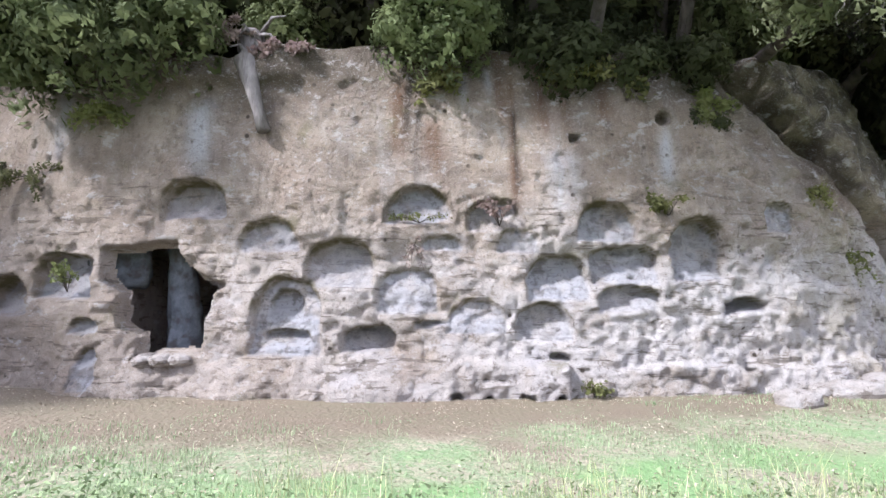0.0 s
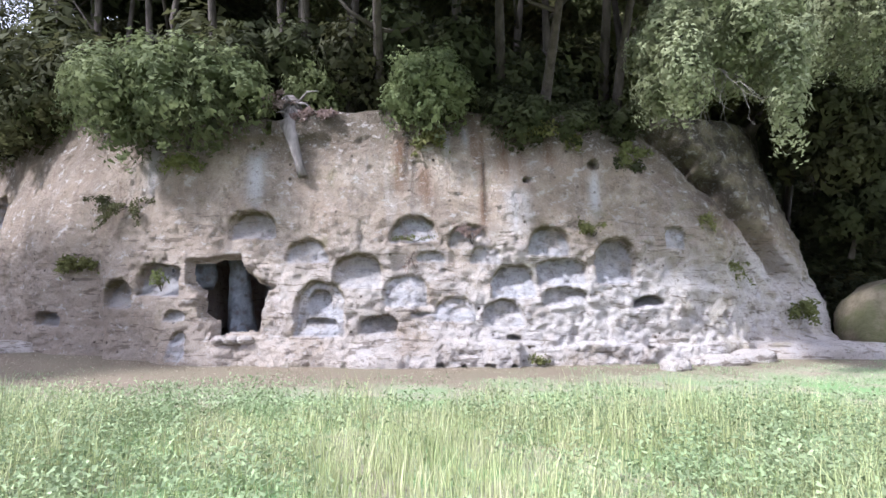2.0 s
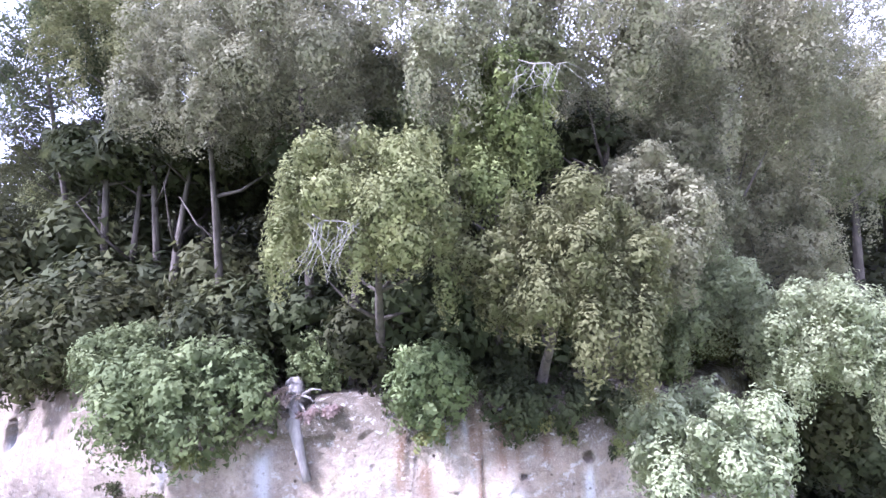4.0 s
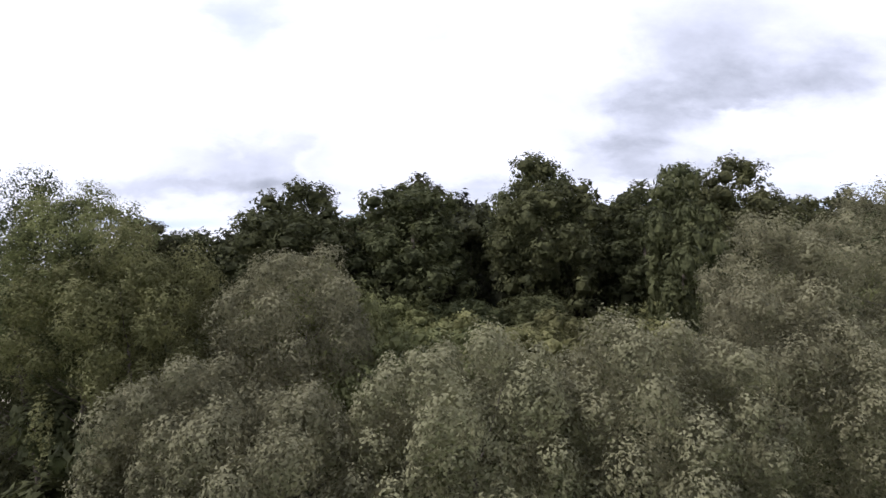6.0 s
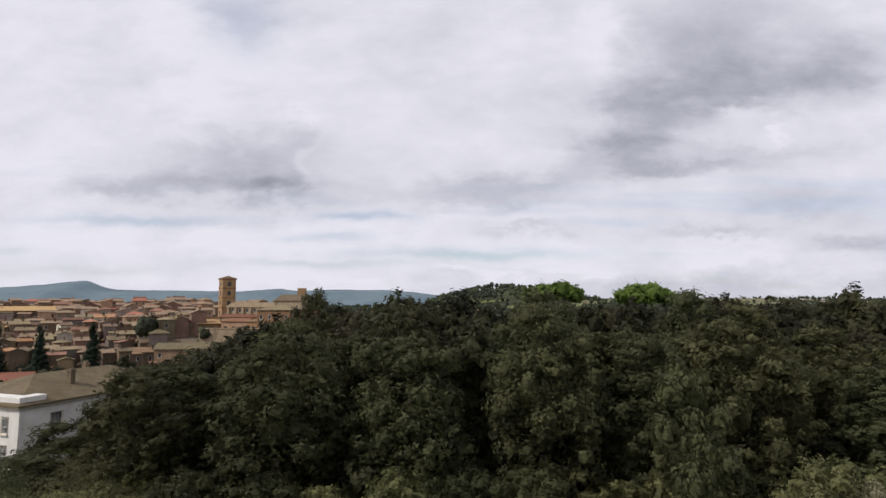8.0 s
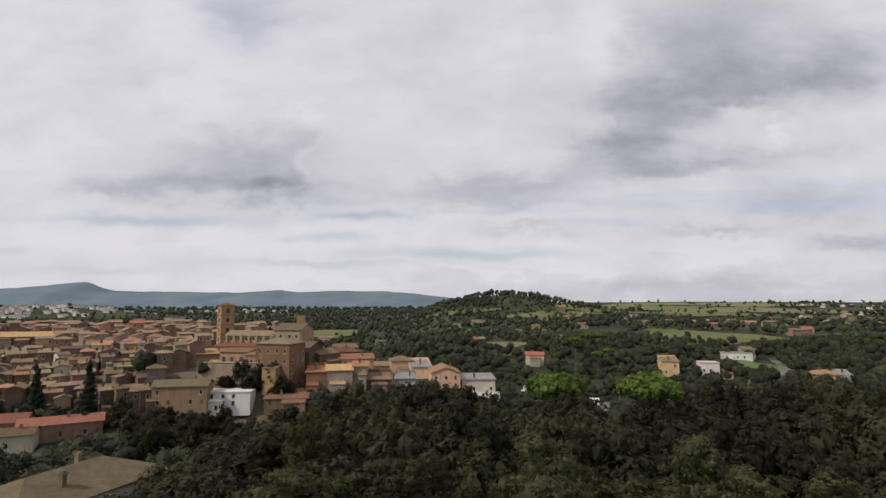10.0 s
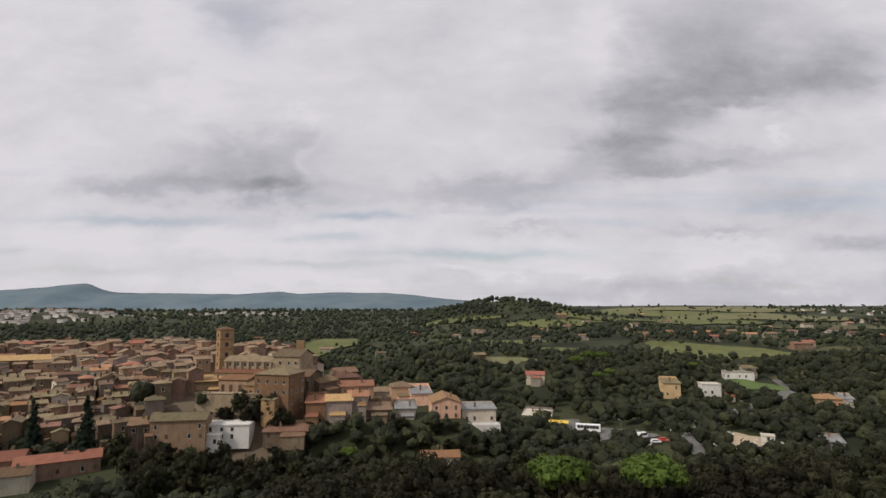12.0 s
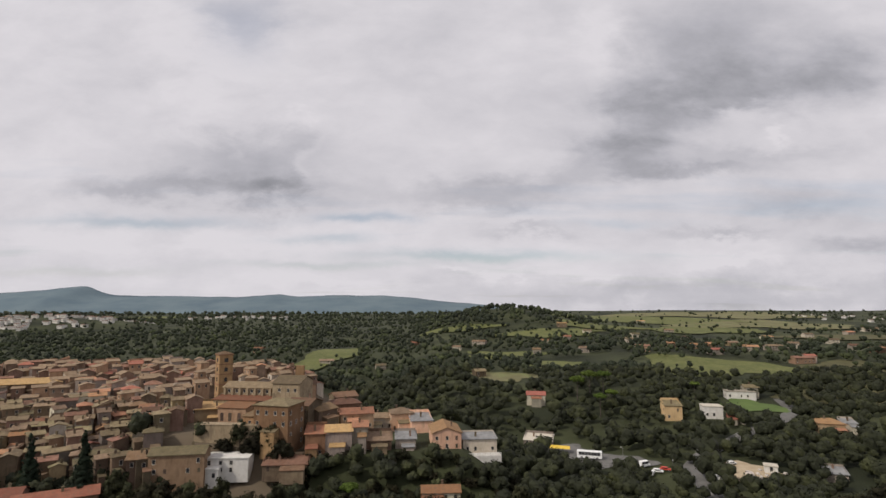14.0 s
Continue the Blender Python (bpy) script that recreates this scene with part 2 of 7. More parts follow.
    c = over(mul(high, span(noise_tex(1.9, 6, (1, 1, 0.10), (5, 6, 0)), 0.54, 0.70, 0, 0.5)), c, (0.44, 0.40, 0.375))
    for name, colour in (("rust", (0.185, 0.105, 0.062)), ("damp_and_shade", (0.085, 0.068, 0.055)), ("lime", (0.56, 0.55, 0.56))):
        run = N("ShaderNodeAttribute")
        run.attribute_name = name                                   # streaks that run down from the rim; dark ones include painted shade
        c = over(mul(run.outputs["Fac"], span(noise_tex(3.0, 7, (1, 1, 0.15), (7, 2, 0)), 0.30, 0.60, 0.25, 0.95)), c, colour)
    # stain below the rim, with shade of overhanging growth put into its colour
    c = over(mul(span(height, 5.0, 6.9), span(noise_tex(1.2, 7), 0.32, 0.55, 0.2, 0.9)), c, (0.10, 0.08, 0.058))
    c = over(span(noise_tex(1.1, 6, shift=(6, 6, 2)), 0.58, 0.70, 0, 0.5), c, (0.20, 0.18, 0.09))
    # upper shoulder: shade of the overhang put into the rock colour
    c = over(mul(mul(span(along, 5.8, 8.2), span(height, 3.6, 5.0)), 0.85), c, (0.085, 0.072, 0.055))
    c = over(mul(span(along, 5.5, 8.5), span(noise_tex(1.4, 6, shift=(5, 5, 5)), 0.46, 0.62, 0, 0.5)), c, (0.42, 0.36, 0.24))
    c = over(span(noise_tex(5.0, 9, shift=(2, 1, 6), rough=0.7), 0.56, 0.64, 0, 0.6), c, (0.20, 0.155, 0.118))
    c = over(span(noise_tex(4.2, 9, shift=(6, 1, 2), rough=0.7), 0.56, 0.68, 0, 0.45), c, (0.60, 0.56, 0.53))
    c = over(span(noise_tex(17, 8, shift=(1, 2, 2), rough=0.75), 0.58, 0.67, 0, 0.75), c, (0.13, 0.10, 0.075))
    c = over(span(noise_tex(14, 8, shift=(7, 2, 5), rough=0.75), 0.57, 0.68, 0, 0.5), c, (0.66, 0.62, 0.59))
    c = over(span(noise_tex(42, 6, shift=(3, 2, 8), rough=0.7), 0.55, 0.64, 0, 0.55), c, (0.15, 0.12, 0.095))
    c = over(span(noise_tex(36, 6, shift=(3, 7, 1), rough=0.7), 0.56, 0.66, 0, 0.4), c, (0.72, 0.67, 0.62))
    # left end: browner rock, with its weaker light put into the colour
    c = over(span(sep.outputs[0], -4.0, -9.0, 0, 0.45), c, (0.26, 0.205, 0.16))
    c = over(mul(span(height, 4.4, 3.4), span(noise_tex(1.9, 9, (0.7, 1, 4.5), (2, 8, 3), 0.62), 0.575, 0.615, 0, 0.7)), c, (0.16, 0.128, 0.10))       # thin beds and cracks
    c = over(span(noise_tex(1.6, 9, (1, 1, 1), (9, 4, 6), 0.7), 0.60, 0.64, 0, 0.5), c, (0.18, 0.145, 0.115))
    c = over(span(noise_tex(2.3, 9, (1, 1, 1.6), (1, 6, 9), 0.7), 0.57, 0.63, 0, 0.55), c, (0.60, 0.56, 0.53))
    # dark dots put the shade of small hollows into the colour
    pit_shade = N("ShaderNodeTexVoronoi")
    pit_shade.inputs["Scale"].default_value = 2.6
    L(tex, pit_shade.inputs["Vector"])
    c = over(mul(span(pit_shade.outputs["Distance"], 0.16, 0.07), span(noise_tex(1.3, 3, shift=(5, 1, 1)), 0.45, 0.6)), c, (0.10, 0.08, 0.062))
    att = N("ShaderNodeAttribute")
    att.attribute_name = "plaster"                                  # lime-washed backs of the niches
    c = over(mul(att.outputs["Fac"], span(noise_tex(1.8, 7, shift=(3, 3, 8)), 0.34, 0.54, 0.20, 0.75)), c, (0.50, 0.50, 0.535))
    c = over(mul(att.outputs["Fac"], span(noise_tex(3.5, 7, shift=(7, 3, 1)), 0.52, 0.62, 0, 0.7)), c, (0.25, 0.225, 0.215))
    c = over(mul(att.outputs["Fac"], span(noise_tex(11, 7, shift=(7, 9, 1)), 0.54, 0.66, 0, 0.6)), c, (0.20, 0.18, 0.17))
    mos = N("ShaderNodeAttribute")
    mos.attribute_name = "moss"                                     # olive algae round the arches
    c = over(mul(mos.outputs["Fac"], span(noise_tex(2.2, 6, shift=(1, 4, 8)), 0.38, 0.56, 0.0, 0.85)), c, (0.155, 0.13, 0.06))
    c = over(mul(span(noise_tex(2.4, 6, (1, 1, 5.0), (3, 1, 7)), 0.56, 0.66, 0, 0.5), low), c, (0.30, 0.255, 0.215))     # bedding lines
    L(c, bsdf.inputs["Base Color"])
    b1 = N("ShaderNodeBump")
    b1.inputs["Strength"].default_value, b1.inputs["Distance"].default_value = 1.0, 0.22
    L(noise_tex(8, 12, rough=0.74), b1.inputs["Height"])
    b2 = N("ShaderNodeBump")
    b2.inputs["Strength"].default_value, b2.inputs["Distance"].default_value = 0.7, 0.035
    v = N("ShaderNodeTexVoronoi")
    v.inputs["Scale"].default_value = 9
    L(tex, v.inputs["Vector"])
    L(span(v.outputs["Distance"], 0.0, 0.25), b2.inputs["Height"])
    L(b1.outputs[0], b2.inputs["Normal"])
    L(b2.outputs[0], bsdf.inputs["Normal"])
    return mat


TUFA = tufa_material()
OAK_LEAF = leaf_material("holm_oak_leaf", (0.118, 0.112, 0.065), (0.262, 0.248, 0.152), 0.15)
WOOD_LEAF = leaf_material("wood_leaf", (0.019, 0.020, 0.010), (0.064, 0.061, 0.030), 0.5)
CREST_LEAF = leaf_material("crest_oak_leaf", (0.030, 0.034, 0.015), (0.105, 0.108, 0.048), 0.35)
LIME_LEAF = leaf_material("fresh_leaf", (0.100, 0.110, 0.036), (0.260, 0.262, 0.100))
BUSH_LEAF = leaf_material("laurel_leaf", (0.088, 0.109, 0.045), (0.268, 0.293, 0.136))
PINE_LEAF = leaf_material("pine_needle", (0.075, 0.115, 0.022), (0.170, 0.245, 0.05), 0.15)
DARK_LEAF = leaf_material("conifer_needle", (0.012, 0.022, 0.014), (0.035, 0.050, 0.030), 0.2)
SLOPE_LEAF = leaf_material("slope_oak_leaf", (0.085, 0.091, 0.035), (0.255, 0.253, 0.112))
PALE_LEAF = leaf_material("pale_oak_leaf", (0.175, 0.192, 0.098), (0.37, 0.385, 0.22), 0.1)
DRY_LEAF = leaf_material("dry_pink_leaf", (0.16, 0.10, 0.09), (0.42, 0.33, 0.29))
BARK = material("bark", [(0.3, (0.04, 0.032, 0.027)), (0.7, (0.12, 0.10, 0.085))], scale=5, bump=0.8, stretch=(1, 1, 0.25))
PALE_BARK = material("weathered_wood", [(0.3, (0.10, 0.085, 0.078)), (0.7, (0.30, 0.27, 0.255))], scale=5, bump=0.8, stretch=(1, 1, 0.25))
GRASS_BLADE = material("grass_blade", [(0.25, (0.20, 0.25, 0.105)), (0.48, (0.37, 0.40, 0.19)), (0.72, (0.57, 0.53, 0.34))], scale=2.2, rough=0.7, per_leaf=0.5, translucent=0.3)
WEED_LEAF = material("weed_leaf", [(0.3, (0.145, 0.20, 0.092)), (0.7, (0.325, 0.38, 0.20))], scale=1.0, rough=0.7, per_leaf=0.35, translucent=0.25)
LITTER = material("dry_litter", [(0.3, (0.16, 0.12, 0.085)), (0.5, (0.30, 0.25, 0.18)), (0.7, (0.46, 0.41, 0.31))], scale=6, rough=0.9, per_leaf=0.5)
SHORT_GRASS = material("short_grass", [(0.25, (0.19, 0.29, 0.13)), (0.75, (0.40, 0.43, 0.27))], scale=0.9, rough=0.8, per_leaf=0.3, translucent=0.2)


def ground_material():
    """Meadow near the cliff with bare, trodden and dry patches; woodland floor and rough pasture beyond."""
    mat = material("ground", [(0.30, (0.19, 0.15, 0.11)), (0.42, (0.25, 0.22, 0.155)), (0.50, (0.21, 0.25, 0.14)), (0.7, (0.165, 0.25, 0.12))],
                   scale=0.55, detail=12, rough=0.95, bump=0.9, bump_scale=14, second=(7.0, (1, 1, 1), 0.47, 0.60, (0.33, 0.285, 0.21), 0.65))
    nt = mat.node_tree
    N, L = nt.nodes.new, nt.links.new
    bsdf = nt.nodes["Principled BSDF"]
    near = bsdf.inputs["Base Color"].links[0].from_socket
    tex = N("ShaderNodeTexCoord").outputs["Object"]
    sep = N("ShaderNodeSeparateXYZ")
    L(tex, sep.inputs[0])

    def noise_tex(scale, detail=5):
        n = N("ShaderNodeTexNoise")
        n.inputs["Scale"].default_value, n.inputs["Detail"].default_value = scale, detail
        L(tex, n.inputs["Vector"])
        return n.outputs["Fac"]

    def span(v, a, b, lo=0.0, hi=1.0):
        r = N("ShaderNodeMapRange")
        r.interpolation_type = "SMOOTHSTEP"
        for k, x in (("From Min", a), ("From Max", b), ("To Min", lo), ("To Max", hi)):
            r.inputs[k].default_value = x
        L(v, r.inputs["Value"])
        return r.outputs[0]

    def over(fac, base, colour):
        n = N("ShaderNodeMix")
        n.data_type = "RGBA"
        L(fac, n.inputs[0])
        L(base, n.inputs[6])
        if isinstance(colour, tuple):
            n.inputs[7].default_value = (*colour, 1)
        else:
            L(colour, n.inputs[7])
        return n.outputs[2]

    wob = N("ShaderNodeMath")
    wob.operation = "MULTIPLY_ADD"
    L(noise_tex(0.8, 9), wob.inputs[0])
    wob.inputs[1].default_value = 4.4
    L(sep.outputs[1], wob.inputs[2])
    edge = N("ShaderNodeMath")
    edge.operation = "MULTIPLY_ADD"
    L(sep.outputs[0], edge.inputs[0])
    edge.inputs[1].default_value = -0.22
    L(wob.outputs[0], edge.inputs[2])
    near = over(span(noise_tex(26, 8), 0.48, 0.62, 0, 0.6), near, (0.36, 0.32, 0.225))
    near = over(span(noise_tex(19, 8), 0.54, 0.64, 0, 0.6), near, (0.12, 0.125, 0.07))
    c = over(span(edge.outputs[0], 8.6, 10.6, 0, 0.85), near, (0.165, 0.128, 0.09))     # bare earth along the foot of the rock
    patch = N("ShaderNodeMath")
    patch.operation = "MULTIPLY"
    L(span(edge.outputs[0], 9.4, 7.0), patch.inputs[0])
    L(span(noise_tex(0.7, 9), 0.44, 0.56, 0.0, 0.9), patch.inputs[1])
    c = over(patch.outputs[0], c, (0.165, 0.275, 0.105))                                 # patches of living grass
    wood = N("ShaderNodeValToRGB")
    wood.color_ramp.elements[0].position, wood.color_ramp.elements[0].color = 0.38, (0.018, 0.022, 0.010, 1)
    wood.color_ramp.elements[1].position, wood.color_ramp.elements[1].color = 0.72, (0.062, 0.070, 0.030, 1)
    L(noise_tex(0.016, 9), wood.inputs[0])
    side = N("ShaderNodeMath")
    side.operation = "MULTIPLY_ADD"
    L(span(sep.outputs[0], 11.0, 18.0), side.inputs[0])
    side.inputs[1].default_value = 3.5
    L(sep.outputs[1], side.inputs[2])
    # leaf-litter floor and hollow, with the trees' shade put into the colour
    c = over(span(side.outputs[0], 14.0, 16.0), c, (0.030, 0.027, 0.017))
    c = over(span(sep.outputs[1], 82.0, 105.0), c, wood.outputs[0])
    town = N("ShaderNodeMath")
    town.operation = "MULTIPLY"
    L(span(sep.outputs[0], -44.0, -56.0), town.inputs[0])
    both = N("ShaderNodeMath")
    both.operation = "MULTIPLY"
    L(span(sep.outputs[1], 184.0, 190.0), both.inputs[0])
    L(span(sep.outputs[1], 350.0, 335.0), both.inputs[1])
    L(both.outputs[0], town.inputs[1])
    c = over(town.outputs[0], c, (0.115, 0.09, 0.062))                                   # paved and bare ground between the old houses
    L(c, bsdf.inputs["Base Color"])
    return mat


GROUND = ground_material()


def wall_material(name, a, b):
    return material(name, [(0.3, a), (0.7, b)], scale=0.35, rough=0.9, per_object=0.40, second=(0.9, (1, 1, 0.25), 0.5, 0.75, tuple(v * 0.55 for v in a), 0.6), bump=0.3, bump_scale=3)


def roof_material(name, a, b):
    return material(name, [(0.3, a), (0.7, b)], scale=0.6, rough=0.9, per_object=0.38, second=(1.4, (1, 1, 1), 0.5, 0.7, (0.10, 0.085, 0.065), 0.5), bump=0.6, bump_scale=4, per_leaf=0.12)


WALLS = [wall_material("ochre_plaster", (0.216, 0.145, 0.082), (0.305, 0.219, 0.134)), wall_material("tuff_block_wall", (0.112, 0.080, 0.054), (0.193, 0.145, 0.097)),
         wall_material("grey_plaster", (0.171, 0.145, 0.119), (0.260, 0.223, 0.186)), wall_material("brown_plaster", (0.119, 0.079, 0.054), (0.186, 0.128, 0.087)),
         wall_material("cream_plaster", (0.342, 0.298, 0.231), (0.446, 0.402, 0.327))]
ROOFS = [roof_material("old_terracotta", (0.120, 0.066, 0.038), (0.200, 0.120, 0.076)), roof_material("weathered_tile", (0.132, 0.097, 0.056), (0.216, 0.164, 0.100)),
         roof_material("red_terracotta", (0.208, 0.084, 0.048), (0.264, 0.124, 0.072)), roof_material("orange_terracotta", (0.288, 0.156, 0.076), (0.363, 0.212, 0.112))]
WHITE_WALL = material("white_render", [(0.3, (0.52, 0.50, 0.46)), (0.7, (0.66, 0.64, 0.60))], scale=0.5, rough=0.85, second=(1.2, (1, 1, 0.3), 0.55, 0.8, (0.40, 0.37, 0.32), 0.5))
PINK_WALL = wall_material("salmon_plaster", (0.55, 0.33, 0.22), (0.66, 0.43, 0.30))
BRICK_WALL = wall_material("brown_brick", (0.19, 0.105, 0.058), (0.27, 0.155, 0.09))
YELLOW_WALL = wall_material("yellow_plaster", (0.40, 0.29, 0.14), (0.50, 0.38, 0.20))
GLASS = material("window_glass", [(0.3, (0.02, 0.022, 0.025)), (0.7, (0.05, 0.05, 0.055))], rough=0.25)
SHUTTER = material("window_shutter", [(0.3, (0.05, 0.04, 0.03)), (0.7, (0.12, 0.09, 0.065))], scale=2, per_object=0.5)
STONE_TRIM = material("stone_trim", [(0.3, (0.42, 0.38, 0.31)), (0.7, (0.55, 0.50, 0.42))], scale=1)
ASPHALT = material("asphalt", [(0.3, (0.10, 0.098, 0.092)), (0.7, (0.17, 0.165, 0.155))], scale=0.4, rough=0.95)
TAN_STONE = material("tan_stone", [(0.3, (0.23, 0.175, 0.11)), (0.7, (0.35, 0.28, 0.185))], scale=0.4, second=(0.8, (1, 1, 0.25), 0.5, 0.7, (0.14, 0.105, 0.07), 0.7), bump=0.4, bump_scale=3)
METAL_SHEET = material("zinc_sheet", [(0.3, (0.15, 0.15, 0.15)), (0.7, (0.26, 0.26, 0.255))], scale=0.5, rough=0.6)


# ---- building helpers ----
def mesh_object(name, verts, faces, mat, parent=None, label="", smooth_shade=False):
    me = bpy.data.meshes.new(name)
    if isinstance(faces, list):
        me.from_pydata(verts if isinstance(verts, list) else verts.tolist(), [], faces)
    else:
        n, k = faces.shape
        me.vertices.add(len(verts))
        me.vertices.foreach_set("co", np.ascontiguousarray(verts, dtype=np.float32).ravel())
        me.loops.add(n * k)
        me.loops.foreach_set("vertex_index", np.ascontiguousarray(faces, dtype=np.int32).ravel())
        me.polygons.add(n)
        me.polygons.foreach_set("loop_start", np.arange(0, n * k, k, dtype=np.int32))
        me.update(calc_edges=True)
        if not smooth_shade:
            me.shade_flat()
    for mm in (mat if isinstance(mat, (list, tuple)) else [mat]):
        me.materials.append(mm)
    if smooth_shade and isinstance(faces, list):
        me.polygons.foreach_set("use_smooth", [True] * len(me.polygons))
    me.update()
    ob = new(name, me)
    if parent:
        ob.parent = parent
    if label:
        tagged(ob, label)
    return ob


def part(name, bm, mat, parent, label=""):
    me = bpy.data.meshes.new(name)
    bm.to_mesh(me)
    bm.free()
    for mm in (mat if isinstance(mat, (list, tuple)) else [mat]):
        me.materials.append(mm)
    ob = new(name, me)
    ob.parent = parent
    if label:
        tagged(ob, label)
    return ob


def shared(name, me, parent, m):
    ob = new(name, me)
    ob.parent = parent
    ob.matrix_basis = m
    return ob


def box_bm(x0, y0, z0, x1, y1, z1, bevel=0.0, bm=None):
    bm = bm or bmesh.new()
    made = bmesh.ops.create_cube(bm, size=1.0, matrix=Matrix.LocRotScale(((x0 + x1) / 2, (y0 + y1) / 2, (z0 + z1) / 2), None, (x1 - x0, y1 - y0, z1 - z0)))
    if bevel:
        edges = list({e for v in made["verts"] for e in v.link_edges})
        bmesh.ops.bevel(bm, geom=edges, offset=bevel, segments=1, affect="EDGES")
    return bm


def lattice(ix, iz, seed):
    h = np.sin(ix * 127.1 + iz * 311.7 + seed * 74.7) * 43758.5453
    return h - np.floor(h)


def value_noise(x, z, seed=0):
    fx, fz = np.floor(x), np.floor(z)
    u, v = x - fx, z - fz
    u, v = u * u * (3 - 2 * u), v * v * (3 - 2 * v)
    a, b = lattice(fx, fz, seed), lattice(fx + 1, fz, seed)
    c, d = lattice(fx, fz + 1, seed), lattice(fx + 1, fz + 1, seed)
    return (a * (1 - u) + b * u) * (1 - v) + (c * (1 - u) + d * u) * v


def fbm2(x, z, freq, octaves=4, seed=0):
    total, amp, norm = 0.0, 1.0, 0.0
    for k in range(octaves):
        total = total + amp * (value_noise(x * freq, z * freq, seed + k * 13) - 0.5)
        norm += amp
        amp, freq = amp * 0.5, freq * 2.03
    return 2 * total / norm


def tube(path, radii, sides=7):
    """Vertices and faces of a tapered round limb along a path."""
    verts, faces = [], []
    path = [Vector(p) for p in path]
    for i, p in enumerate(path):
        d = (path[min(i + 1, len(path) - 1)] - path[max(i - 1, 0)]).normalized()
        a = d.orthogonal().normalized()
        b = d.cross(a)
        for k in range(sides):
            t = 2 * math.pi * k / sides
            verts.append(tuple(p + radii[i] * (math.cos(t) * a + math.sin(t) * b)))
    for i in range(len(path) - 1):
        for k in range(sides):
            k2 = (k + 1) % sides
            faces.append((i * sides + k, i * sides + k2, (i + 1) * sides + k2, (i + 1) * sides + k))
    faces.append(tuple(range(sides - 1, -1, -1)))
    faces.append(tuple((len(path) - 1) * sides + k for k in range(sides)))
    return verts, faces


def join_lists(pieces):
    verts, faces = [], []
    for v, f in pieces:
        n = len(verts)
        verts += v
        faces += [tuple(i + n for i in q) for q in f]
    return verts, faces


def leaves(points, out, size, rng, spread=0.9, long=1.5):
    """Diamond leaves at the points, facing roughly along out."""
    n = len(points)
    nrm = out + spread * rng.normal(size=(n, 3))
    nrm /= np.linalg.norm(nrm, axis=1)[:, None] + 1e-9
    a = np.cross(nrm, rng.normal(size=(n, 3)))
    a /= np.linalg.norm(a, axis=1)[:, None] + 1e-9
    b = np.cross(nrm, a)
    s = size * rng.uniform(0.6, 1.35, size=(n, 1))
    fold = nrm * s * 0.18
    quad = np.stack([points - a * s * 0.5 * long, points - b * s * 0.5 + fold, points + a * s * 0.5 * long, points + b * s * 0.5 + fold], axis=1)
    return quad.reshape(-1, 3), np.arange(4 * n).reshape(-1, 4)


def ico_points(level):
    bm = bmesh.new()
    bmesh.ops.create_icosphere(bm, subdivisions=level, radius=1.0)
    v = np.array([q.co[:] for q in bm.verts])
    f = np.array([[q.index for q in p.verts] for p in bm.faces])
    bm.free()
    return v, f


def leaf_points(points, out, size, rng, spread=0.9, long=1.5):
    """Small pointed leaves, three corners each."""
    n = len(points)
    nrm = out + spread * rng.normal(size=(n, 3))
    nrm /= np.linalg.norm(nrm, axis=1)[:, None] + 1e-9
    a = np.cross(nrm, rng.normal(size=(n, 3)))
    a /= np.linalg.norm(a, axis=1)[:, None] + 1e-9
    b = np.cross(nrm, a)
    s = size * rng.uniform(0.6, 1.35, size=(n, 1))
    tri = np.stack([points - a * s * 0.4 * long - b * s * 0.42, points + a * s * 0.6 * long, points - a * s * 0.3 * long + b * s * 0.5], axis=1)
    face = np.cross(tri[:, 1] - tri[:, 0], tri[:, 2] - tri[:, 0])
    turned = (face * out).sum(axis=1) < 0                       # upper side outwards
    tri[turned] = tri[turned][:, ::-1]
    return tri.reshape(-1, 3)


def core_soup(rng, level=2):
    """Loose triangles of a lumpy ball of leaves, for the dense inside of a bough."""
    if level not in CORES:
        CORES[level] = ico_points(level)
    v, f = CORES[level]
    k = 1 + 0.08 * np.sin(v @ rng.normal(size=(3, 3)) * 2.6 + rng.uniform(0, 6, 3)).sum(axis=1)
    return (v * k[:, None])[f].reshape(-1, 3)


CORES = {}


